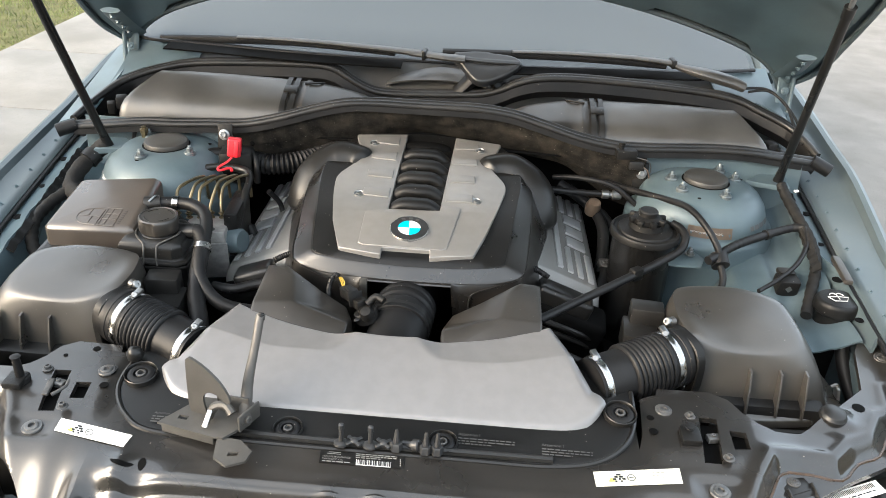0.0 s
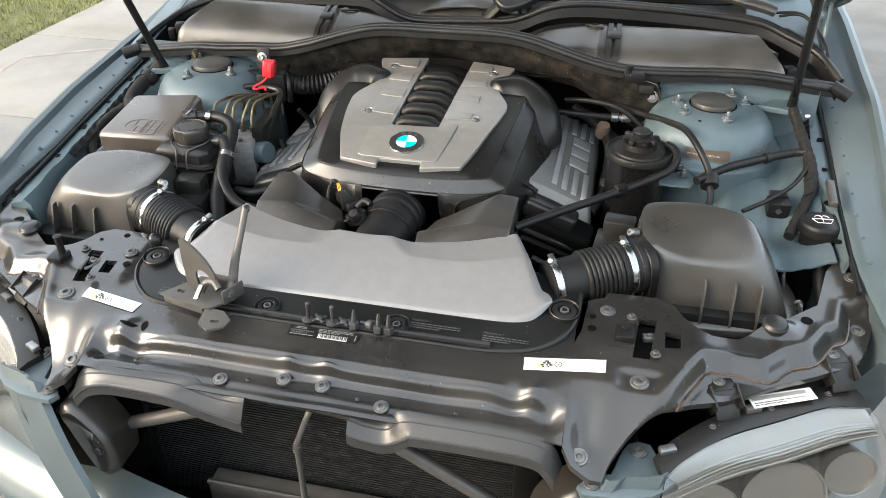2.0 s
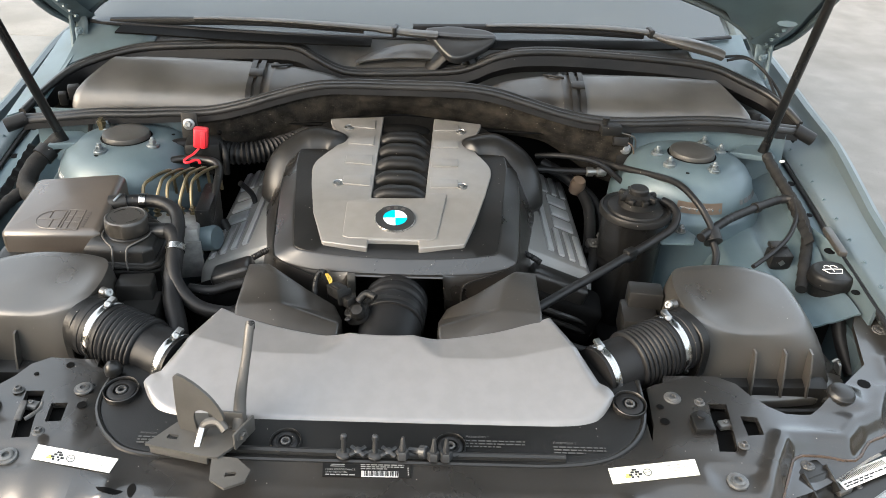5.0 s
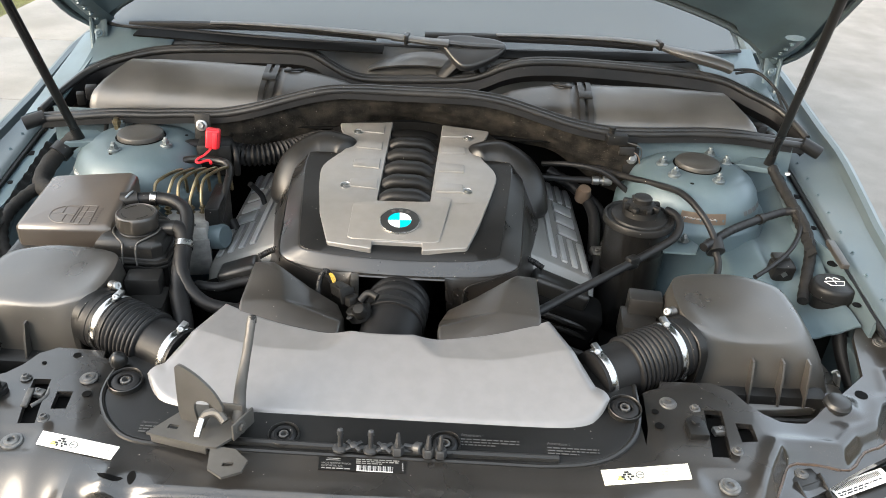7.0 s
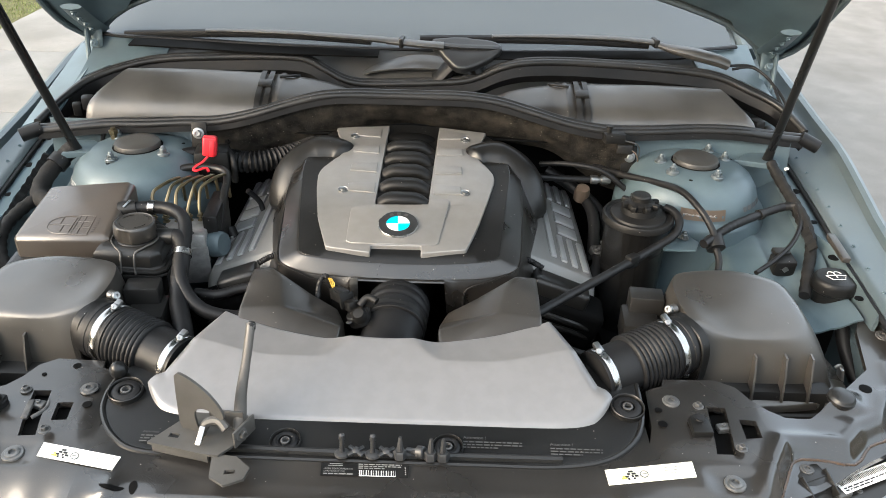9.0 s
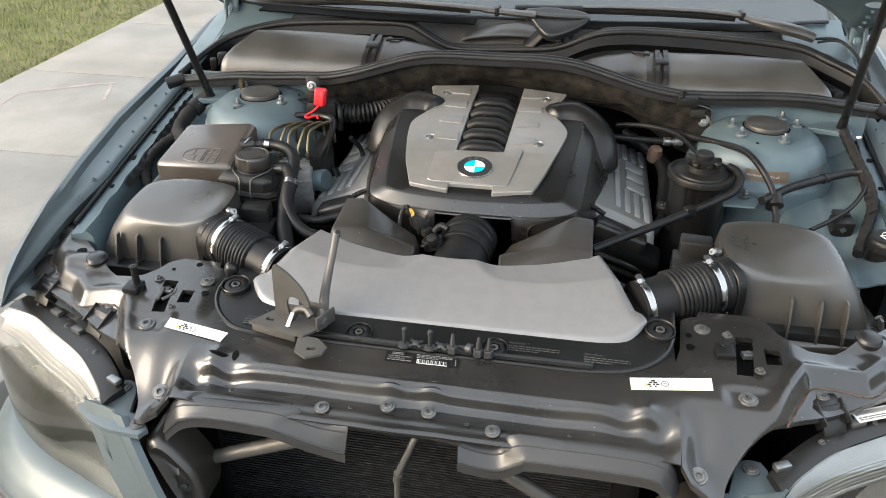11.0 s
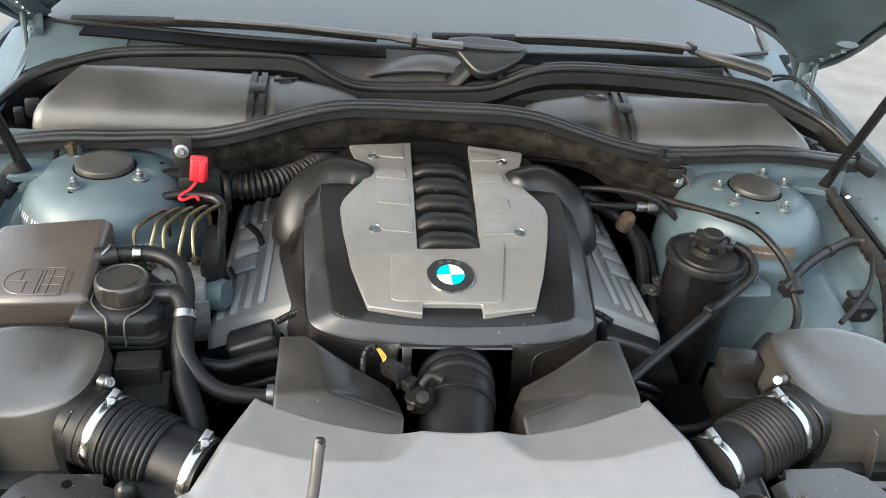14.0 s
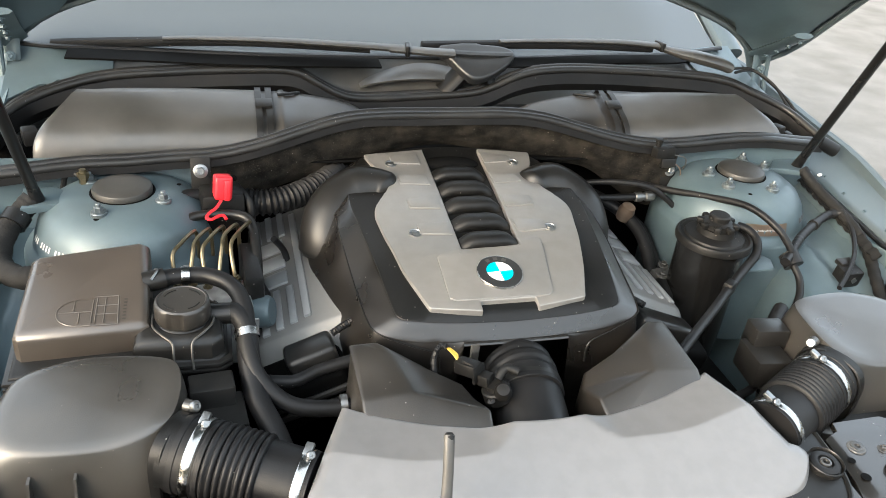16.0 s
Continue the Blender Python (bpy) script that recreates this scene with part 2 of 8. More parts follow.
def part(name, bm, mat, parent=None, label="", smooth=True, angle=38):
    """One mesh object under a thing or under a part."""
    ob = new(name, mesh_of(bm, mat, name, smooth, angle))
    if parent:
        ob.parent = parent
        ob.matrix_parent_inverse = BASE.get(parent, Matrix.Identity(4))
    return tagged(ob, label)


def box(c, s, turn=(0, 0, 0), bevel=0.002, segments=2, bm=None):
    bm = bm or bmesh.new()
    r = bmesh.ops.create_cube(bm, size=1.0, matrix=pose(*c, *turn) @ Matrix.Diagonal((*s, 1)))
    if bevel:
        edges = list({e for v in r["verts"] for e in v.link_edges})
        bmesh.ops.bevel(bm, geom=edges, offset=bevel, segments=segments, affect="EDGES", profile=0.5)
    return bm


def spline(pts, n=8, closed=False):
    """Points along a smooth curve through pts."""
    p = [Vector(a) for a in pts]
    out, k = [], len(p)
    for i in range(k if closed else k - 1):
        a, b, c, d = (p[(i + j) % k] if closed else p[max(0, min(k - 1, i + j))] for j in (-1, 0, 1, 2))
        for s in range(n):
            t = s / n
            out.append(0.5 * ((2 * b) + (c - a) * t + (2 * a - 5 * b + 4 * c - d) * t * t + (3 * b - a - 3 * c + d) * t ** 3))
    if not closed:
        out.append(p[-1])
    return out


def rings(rows, bm=None, caps=True, wrap=True):
    """Skin over rows of points, each row of the same count."""
    bm = bm or bmesh.new()
    vs = [[bm.verts.new(q) for q in row] for row in rows]
    k = len(vs[0])
    for a, b in zip(vs, vs[1:]):
        for i in range(k if wrap else k - 1):
            j = (i + 1) % k
            bm.faces.new((a[i], a[j], b[j], b[i]))
    if caps and wrap:
        bm.faces.new(vs[0][::-1])
        bm.faces.new(vs[-1])
    return bm


def sweep(pts, r, seg=12, n=8, bm=None, flat=1.0, smooth=True, caps=True, up=(0, 0, 1)):
    """A tube along a curve; r is a radius or a function of the share and length along it."""
    c = spline(pts, n) if smooth else [Vector(a) for a in pts]
    rows, normal, run, total = [], None, 0.0, sum((b - a).length for a, b in zip(c, c[1:]))
    for i, q in enumerate(c):
        d = (c[min(i + 1, len(c) - 1)] - c[max(i - 1, 0)]).normalized()
        if normal is None:
            normal = Vector(up) if abs(d.dot(Vector(up))) < 0.95 else Vector((1, 0, 0))
        normal = (normal - d * normal.dot(d)).normalized()
        side = d.cross(normal)
        if i:
            run += (q - c[i - 1]).length
        rad = r(run / total, run) if callable(r) else r
        rows.append([q + (normal * math.sin(a) * flat + side * math.cos(a)) * rad for a in (2 * math.pi * k / seg for k in range(seg))])
    return rings(rows, bm, caps)


def lathe(profile, m, seg=32, bm=None, oval=1.0, caps=True):
    """A turned form: (radius, height) pairs round the z axis of m."""
    bm = bm or bmesh.new()
    rows = [[m @ Vector((max(r, 1e-5) * math.cos(a), max(r, 1e-5) * oval * math.sin(a), h)) for a in (2 * math.pi * k / seg for k in range(seg))] for r, h in profile]
    return rings(rows, bm, caps)


def slab(outline, z, thick, bevel=0.003, segments=2, slope=(0, 0), y0=0.0, holes=(), bm=None, smooth=0):
    """A plate with that outline in plan, its top at height z (rising by slope[0] per metre of y past y0, slope[1] of x), with rounded top edges."""
    bm = bm or bmesh.new()
    pts = [Vector((a[0], a[1], 0)) for a in outline]
    if smooth:
        pts = spline(pts, smooth, True)
    f = bm.faces.new([bm.verts.new((q.x, q.y, 0)) for q in pts])
    f.normal_update()
    if f.normal.z < 0:
        f.normal_flip()
    made = [f]
    ex = bmesh.ops.extrude_face_region(bm, geom=made)
    top = [e for e in ex["geom"] if isinstance(e, bmesh.types.BMFace)]
    tv = [e for e in ex["geom"] if isinstance(e, bmesh.types.BMVert)]
    for v in tv:
        v.co.z += thick
    if bevel:
        edges = [e for e in {e for fc in top for e in fc.edges}]
        bmesh.ops.bevel(bm, geom=edges, offset=bevel, segments=segments, affect="EDGES", profile=0.5, clamp_overlap=True)
    for v in bm.verts:
        v.co.z += z - thick + slope[0] * (v.co.y - y0) + slope[1] * v.co.x
    return bm


def sheet(f, nu, nv, thick=0.003, bm=None):
    """A curved sheet f(u, v), with thickness below it."""
    bm = bm or bmesh.new()
    top = [[Vector(f(i / nu, j / nv)) for j in range(nv + 1)] for i in range(nu + 1)]
    tv = [[bm.verts.new(q) for q in row] for row in top]
    lv = []
    for i in range(nu + 1):
        row = []
        for j in range(nv + 1):
            a = top[min(i + 1, nu)][j] - top[max(i - 1, 0)][j]
            b = top[i][min(j + 1, nv)] - top[i][max(j - 1, 0)]
            nrm = a.cross(b)
            nrm = nrm.normalized() if nrm.length > 1e-12 else Vector((0, 0, 1))
            row.append(bm.verts.new(top[i][j] - nrm * thick))
        lv.append(row)
    for i in range(nu):
        for j in range(nv):
            bm.faces.new((tv[i][j], tv[i + 1][j], tv[i + 1][j + 1], tv[i][j + 1]))
            bm.faces.new((lv[i][j], lv[i][j + 1], lv[i + 1][j + 1], lv[i + 1][j]))
    for i in range(nu):
        bm.faces.new((tv[i][0], lv[i][0], lv[i + 1][0], tv[i + 1][0]))
        bm.faces.new((tv[i][nv], tv[i + 1][nv], lv[i + 1][nv], lv[i][nv]))
    for j in range(nv):
        bm.faces.new((tv[0][j], tv[0][j + 1], lv[0][j + 1], lv[0][j]))
        bm.faces.new((tv[nu][j], lv[nu][j], lv[nu][j + 1], tv[nu][j + 1]))
    return bm


def lerp(x, xs, ys):
    """Piecewise straight curve through (xs, ys)."""
    return float(np.interp(x, xs, ys))


def ease(x, xs, ys):
    """Piecewise curve through (xs, ys), with smooth steps between them."""
    if x <= xs[0]:
        return ys[0]
    for a, b, c, d in zip(xs, xs[1:], ys, ys[1:]):
        if x <= b:
            t = (x - a) / (b - a)
            return c + (d - c) * t * t * (3 - 2 * t)
    return ys[-1]


def facing(at, normal=(0, 0, 1), spin=0.0):
    """A pose at a point whose z axis points along normal."""
    return Matrix.Translation(at) @ Vector(normal).to_track_quat("Z", "Y").to_matrix().to_4x4() @ pose(0, 0, 0, 0, 0, spin)


BOLT_MESHES = {}


def bolt(parent, at, r=0.010, mat=None, normal=(0, 0, 1), style="hex", name="bolt", spin=15):
    """A screw head on its washer: hex, torx or pan; alike ones share a mesh."""
    mat = mat or BOLT_GREY
    key = (round(r, 4), mat.name, style)
    if key not in BOLT_MESHES:
        bm = bmesh.new()
        I = Matrix.Identity(4)
        if style == "torx":
            lathe([(r, 0), (r, r * 0.16), (r * 0.94, r * 0.24), (r * 0.70, r * 0.26), (r * 0.66, r * 0.36), (r * 0.58, r * 0.40), (r * 0.34, r * 0.40), (r * 0.30, r * 0.16), (0, r * 0.16)], I, 20, bm)
        elif style == "stud":
            lathe([(r * 1.05, 0), (r * 1.05, r * 0.2)], I, 18, bm)
            lathe([(r * 0.72, r * 0.2), (r * 0.72, r * 0.9), (r * 0.62, r * 1.0)], I, 6, bm)
            lathe([(r * 0.4, r * 0.9), (r * 0.4, r * 1.45), (r * 0.32, r * 1.55)], I, 12, bm)
        else:
            lathe([(r, 0), (r, r * 0.14), (r * 0.92, r * 0.2), (r * 0.6, r * 0.22)], I, 20, bm)
            lathe([(r * 0.62, r * 0.2), (r * 0.62, r * 0.72), (r * 0.52, r * 0.8), (r * 0.36, r * 0.8), (r * 0.33, r * 0.6), (0, r * 0.6)], I, 6, bm)
        BOLT_MESHES[key] = mesh_of(bm, mat, name)
    ob = new(name, BOLT_MESHES[key])
    ob.parent = parent
    ob.matrix_parent_inverse = BASE.get(parent, Matrix.Identity(4))
    ob.matrix_basis = facing(at, normal, spin)
    return ob


def words(text, size, m, mat, parent, name="text"):
    """Readable writing laid flat in the plane of m, as a mesh."""
    cu = bpy.data.curves.new(name, "FONT")
    cu.body, cu.size = text, size
    tmp = bpy.data.objects.new(name, cu)
    scene.collection.objects.link(tmp)
    bpy.context.view_layer.update()
    me = bpy.data.meshes.new_from_object(tmp.evaluated_get(bpy.context.evaluated_depsgraph_get()))
    bpy.data.objects.remove(tmp)
    bpy.data.curves.remove(cu)
    bm = bmesh.new()
    bm.from_mesh(me)
    bpy.data.meshes.remove(me)
    for v in bm.verts:
        v.co = m @ v.co
    return part(name, bm, mat, parent, smooth=False)


def bars(rows, m, h, gap, mat, parent, name="print", rise=0.0006):
    """Rows of short printed bars in the plane of m: unreadable writing. rows: lists of (start, length)."""
    bm = bmesh.new()
    for i, row in enumerate(rows):
        for a, w in row:
            q = [m @ Vector(v) for v in ((a, -i * gap, rise), (a + w, -i * gap, rise), (a + w, -i * gap - h, rise), (a, -i * gap - h, rise))]
            bm.faces.new([bm.verts.new(v) for v in q])
    return part(name, bm, mat, parent, smooth=False)


def word_rows(rnd, n, width, word=(0.004, 0.011), space=0.002, last=0.6):
    rows = []
    for i in range(n):
        x, row, end = 0.0, [], width * (last if i == n - 1 else 1.0)
        while x < end:
            w = min(rnd.uniform(*word), end - x)
            row.append((x, w))
            x += w + space
        rows.append(row)
    return rows


# ---- street ----
rnd = random.Random(3)
bm = bmesh.new()
bmesh.ops.create_grid(bm, x_segments=40, y_segments=40, size=600)
tagged(part("road", bm, ROAD, smooth=False), "weathered pale grey asphalt road with darker blotches", "road", kind="structure")

pavement = thing("pavement", "pale concrete pavement of scored slabs beside a lawn", "pavement", (-2.2, 2.0, 0), kind="structure")
part("bed", box((-32.0, 0, 0.055), (61.0, 120, 0.11), bevel=0), KERB, pavement)
for k in range(-6, 26):
    y = 2.70 + 1.08 * k
    part("slab", box((-2.245, y - 0.54, 0.105), (1.505, 1.074, 0.07), bevel=0.005), CONCRETE, pavement)
for k in range(3):
    part("slab", box((-3.76 - 1.5 * k, 2.54, 0.105), (1.496, 1.70, 0.07), bevel=0.005), CONCRETE, pavement, "walkway slab")
kerb = thing("kerb", "worn grey concrete kerb with a dirty face", "kerb", (-1.4, 0, 0), kind="structure")
for k in range(-8, 12):
    rows = [[Vector((x, yy, z)) for x, z in ((-1.488, 0.0), (-1.488, 0.138), (-1.36, 0.139), (-1.335, 0.131), (-1.322, 0.11), (-1.288, -0.02))] for yy in (3.0 * k, 3.0 * k + 2.99)]
    part("kerb_stone", rings(rows), KERB, kerb)
gutter = part("gutter", box((-1.06, 0, 0.004), (0.46, 70, 0.012), bevel=0.003), KERB)
tagged(gutter, "pale concrete gutter strip along the kerb", "gutter", kind="structure")

# added walls out of view, which darken the horizon in reflections
for nm, c, sz in (("unseen_wall_south", (0, -11, 2.0), (60, 0.3, 4.0)), ("unseen_wall_east", (17, 8, 2.0), (0.3, 70, 4.0)), ("unseen_wall_west", (-15, 8, 2.0), (0.3, 70, 4.0))):
    tagged(part(nm, box(c, sz, bevel=0), UNSEEN_WALL, smooth=False), "plain olive-brown wall, unseen, added to darken reflections", "wall", kind="structure")
lawn = thing("lawn", "patchy dry green lawn beside the pavement", "lawn", (-6, 8, 0.1), kind="structure")
part("soil", box((-16.5, 33.5, 0.08), (27.0, 60.2, 0.10), bevel=0.01), SOIL, lawn)
part("soil", box((-16.5, -13.0, 0.08), (27.0, 29.0, 0.10), bevel=0.01), SOIL, lawn)
g = np.random.default_rng(5)
NB = 52000
bx = -3.0 - 4.6 * g.random(NB) ** 1.15
by = 3.42 + 9.0 * g.random(NB) ** 1.3
tall = g.uniform(0.025, 0.055, NB) * (0.6 + 0.6 * np.sin(bx * 2.1) ** 2)
ang, leanx, leany = g.uniform(0, 6.283, NB), g.normal(0, 0.016, NB), g.normal(0, 0.016, NB)
wx, wy = 0.0028 * np.cos(ang), 0.0028 * np.sin(ang)
z0 = np.full(NB, 0.13)
verts = np.stack([np.stack([bx - wx, by - wy, z0], 1), np.stack([bx + wx, by + wy, z0], 1), np.stack([bx + leanx, by + leany, z0 + tall], 1)], 1).reshape(-1, 3)
me = bpy.data.meshes.new("grass")
me.from_pydata(verts.tolist(), [], np.arange(NB * 3).reshape(-1, 3).tolist())
me.materials.append(GRASS)
tagged(new("grass", me), "short yellow-green grass blades", "grass", kind="stuff")
bm = bmesh.new()
for a, b, w in (((-2.78, 3.42), (-2.46, 3.62), 0.03), ((-2.46, 3.62), (-2.36, 3.66), 0.02), ((-2.80, 3.40), (-2.76, 3.12), 0.025), ((-2.37, 3.63), (-2.28, 3.40), 0.02)):
    a, b = Vector((*a, 0.1415)), Vector((*b, 0.1415))
    s = (b - a).cross(Vector((0, 0, 1))).normalized() * w / 2
    bm.faces.new([bm.verts.new(q) for q in (a - s, b - s, b + s, a + s)])
part("chalk_mark", bm, PINK, pavement, "faded red chalk line", smooth=False)

# ---- car body ----
car = thing("car", "blue-grey saloon car parked at the kerb with its bonnet open", "car", (0, 1.5, 0))
XC = 0.02


INNER = {-1: ((0.7, 0.87, 0.98, 1.15, 1.34, 1.67, 2.0, 2.95), (0.735, 0.775, 0.788, 0.806, 0.830, 0.866, 0.890, 0.90)), 1: ((0.7, 0.95, 1.04, 1.3, 1.62, 1.78, 2.0, 2.95), (0.835, 0.866, 0.874, 0.884, 0.905, 0.912, 0.925, 0.93))}
OUTER = {-1: ((0.7, 0.82, 0.93, 1.07, 1.45, 1.82, 2.13, 2.95), (0.765, 0.818, 0.848, 0.874, 0.930, 0.953, 0.978, 0.985)), 1: ((0.7, 0.82, 1.07, 1.30, 1.48, 1.70, 1.90, 2.10, 2.35, 2.95), (0.880, 0.915, 0.955, 0.985, 1.004, 1.016, 1.024, 1.030, 1.032, 1.02))}
TOP = ((0.7, 0.85, 1.07, 1.45, 1.82, 2.13, 2.95), (0.775, 0.830, 0.862, 0.893, 0.921, 0.955, 1.0))


def fender(side):
    rows = []
    for y in [(0.80 if side < 0 else 0.88) + 2.15 * k / 40 for k in range(41)]:
        xo, xi, zt = lerp(y, *OUTER[side]), lerp(y, *INNER[side]), lerp(y, *TOP)
        tip = max(0.0, min(1.0, (y - (0.80 if side < 0 else 0.88)) / (0.42 if side < 0 else 0.24))) ** (1.3 if side < 0 else 0.7)
        xi, zt = xi + (xo - 0.020 - xi) * (1 - tip), zt - 0.020 * (1 - tip)
        up = ease(y, (1.38, 1.70, 2.35, 2.95), (0.0, 0.032, 0.032, 0.0)) if side > 0 else 0.0
        low = lerp(y, (0.80, 0.93, 1.10, 1.25), (zt - 0.03, zt - 0.10, zt - 0.40, 0.2))
        prof = [(xi + 0.004, zt - 0.050), (xi + 0.002, zt - 0.034), (xi + 0.010, zt - 0.027), (xi + 0.020, zt - 0.025), (max(xi + 0.026, xo - 0.040), zt - 0.021 + 0.75 * up), (max(xi + 0.028, xo - 0.030), zt - 0.017 + 0.85 * up), (max(xi + 0.030, xo - 0.024), zt - 0.003 + up), (xo - 0.014, zt + 0.001 + up), (xo - 0.004, zt - 0.003 + up), (xo, zt - 0.012 + up),
                (xo + 0.010, zt - 0.10), (xo + 0.016, zt - 0.25), (xo + 0.014, zt - 0.42), (xo - 0.01, 0.22), (xo - 0.05, 0.2), (xo - 0.06, zt - 0.25), (xi + 0.012, zt - 0.06)]
        # the wing runs out in a slender tip over the headlight
        full = 0.06 + 0.94 * min(1.0, (y - (0.80 if side < 0 else 0.88)) / 0.13) ** 0.8
        cx, cz = xo - 0.012, zt - 0.012
        rows.append([Vector((side * (cx + (x - cx) * full), y, cz + (max(z, low) - cz) * full)) for x, z in prof])
    return rings(rows)


def rail(side):
    """Folded inner wing rail between wing and engine bay."""
    rows = []
    for k in range(31):
        y = (1.02 if side < 0 else 1.14) + (0.88 if side < 0 else 0.76) * k / 30
        xi, zt = lerp(y, *INNER[side]), lerp(y, *TOP)
        w = 0.003 * math.sin(y * 60)
        n = ease(y, (1.32, 1.44), (0.2, 1.0)) if side > 0 else 1.0
        prof = [(xi - 0.004, zt - 0.045), (xi - 0.030 * n, zt - 0.040), (xi - (0.042 + w) * n, zt - 0.032), (xi - 0.052 * n, zt - 0.045), (xi - 0.060 * n, zt - 0.10), (xi - 0.065 * n, 0.62), (xi - 0.055 * n + 0.002, 0.62), (xi - 0.050 * n + 0.002, zt - 0.10), (xi - 0.03 * n + 0.002, zt - 0.055), (xi - 0.003, zt - 0.056)]
        rows.append([Vector((side * x, y, z)) for x, z in prof])
    return rings(rows)


for s in (-1, 1):
    part("wing", fender(s), PAINT, car, "glossy blue-grey front wing")
    inner = part("inner_wing", rail(s), PAINT_INNER, car, "folded inner wing rail in dull body paint")
    # spot-weld dimples and a rubber buffer along the rail
    for k in range(9):
        y = 1.12 + 0.075 * k
        x, z = lerp(y, *INNER[s]) + 0.022, lerp(y, *TOP) - 0.0252
        bolt(inner, (s * x, y, z), 0.005, PAINT_INNER, style="pan", name="spot_weld")
    for k in range(5):
        y = 1.20 + 0.13 * k
        x, z = lerp(y, *INNER[s]) - 0.017, lerp(y, *TOP) - 0.0425
        # near-black discs on the rail, coloured like shaded holes
        part("hole", lathe([(0.008 + 0.003 * (k % 2), 0), (0.008 + 0.003 * (k % 2), 0.0012), (0, 0.0012)], facing((s * x, y, z), (-0.1 * s, 0, 1)), 14), DARK, inner)
    # black weatherstrip in the wing gap
    part("gap_seal", sweep([(s * (lerp(y, *INNER[s]) - 0.001), y, lerp(y, *TOP) - 0.040) for y in (1.05, 1.2, 1.3, 1.5, 1.7, 1.85)], 0.005, 8), RUBBER, car)

# bay floor and walls that close the engine bay, near-black for the deep shade there
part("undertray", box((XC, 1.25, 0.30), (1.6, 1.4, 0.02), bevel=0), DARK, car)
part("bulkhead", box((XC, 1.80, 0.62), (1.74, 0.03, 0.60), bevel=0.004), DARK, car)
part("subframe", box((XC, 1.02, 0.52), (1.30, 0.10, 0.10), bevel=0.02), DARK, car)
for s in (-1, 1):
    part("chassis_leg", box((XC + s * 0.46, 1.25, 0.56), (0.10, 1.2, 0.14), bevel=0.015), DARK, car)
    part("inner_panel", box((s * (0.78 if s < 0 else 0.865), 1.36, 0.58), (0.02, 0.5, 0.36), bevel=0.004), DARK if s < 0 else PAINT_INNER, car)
    for y in (1.33, 4.32):
        tyre = part("tyre", lathe([(0.22, -0.11), (0.30, -0.115), (0.325, -0.10), (0.328, 0.0), (0.325, 0.10), (0.30, 0.115), (0.22, 0.11)], facing((XC + s * 0.80, y, 0.327), (1, 0, 0)), 40), RUBBER, car, "black road tyre")
        part("rim", lathe([(0.225, -0.09), (0.21, -0.03), (0.06, 0.02), (0, 0.02)], facing((XC + s * 0.80, y, 0.327), (s, 0, 0)), 24), ALLOY, tyre, "alloy wheel rim")


def smooth_bump(t):
    return math.exp(-t ** 4)


def apron(s):
    def f(u, v):
        y = 1.16 + 0.64 * v
        x0 = 0.590 if s > 0 else 0.50
        x = x0 + (0.84 - x0) * u
        z = 0.745 + 0.06 * ease(u, (0, 0.25, 0.8, 1), (0, 0.35, 0.75, 1.1)) + 0.07 * v - 0.02 * math.exp(-((y - 1.28) / 0.05) ** 2)
        z += 0.010 * smooth_bump((x - 0.70) / 0.05) * smooth_bump((y - 1.36) / 0.12) - 0.008 * smooth_bump((x - 0.76) / 0.02) + 0.006 * smooth_bump((y - 1.44) / 0.015)
        z -= 0.24 * ease(u, (0, 0.22, 0.3), (1, 0.1, 0))
        return (XC + s * x, y, z)
    return sheet(f, 28, 28, 0.004) if s > 0 else sheet(lambda u, v: f(1 - u, v), 28, 28, 0.004)


for s in (-1, 1):
    part("apron_panel", apron(s), PAINT_INNER, car, "pressed apron panel in dull blue-grey paint")


def tower(cx, cy, s, studs):
    m = Matrix.Translation((cx, cy, 0))
    body = part("strut_tower", lathe([(0.0, 0.932), (0.058, 0.932), (0.080, 0.930), (0.102, 0.924), (0.122, 0.911), (0.136, 0.892), (0.144, 0.870), (0.147, 0.858), (0.150, 0.852), (0.160, 0.846), (0.164, 0.838), (0.166, 0.80), (0.168, 0.72), (0.168, 0.62)], m, 56), PAINT_INNER, car, "domed strut tower in blue-grey paint")
    part("seat_groove", lathe([(0.0525, 0.9322), (0.0505, 0.9335), (0.0485, 0.9322)], m, 40, caps=False), DARK, body)
    part("rubber_cap", lathe([(0.0485, 0.931), (0.0485, 0.938), (0.0465, 0.942), (0.042, 0.944), (0.026, 0.9458), (0.0, 0.9465)], m, 40), CAP_DUSTY, body, "dusty domed bearing cap")
    for x, y in studs:
        part("washer", lathe([(0.0130, 0.926), (0.0130, 0.9325), (0.0122, 0.9335), (0, 0.9335)], Matrix.Translation((x, y, 0)), 20), ZINC_BLUE, body)
        bolt(body, (x, y, 0.933), 0.0102, ZINC_BLUE, style="stud", name="stud_nut", spin=x * 500)
    for a in (20, 118, 250):
        part("locating_hole", lathe([(0.004, 0), (0.004, 0.0008), (0, 0.0008)], facing((cx + 0.094 * math.cos(radians(a)), cy + 0.094 * math.sin(radians(a)), 0.9264)), 12), DARK, body)
    return body


tower_l = tower(-0.575, 1.557, -1, ((-0.604, 1.482), (-0.508, 1.520), (-0.632, 1.600)))
tower_r = tower(0.642, 1.575, 1, ((0.566, 1.575), (0.579, 1.520), (0.668, 1.499), (0.712, 1.597), (0.688, 1.640)))
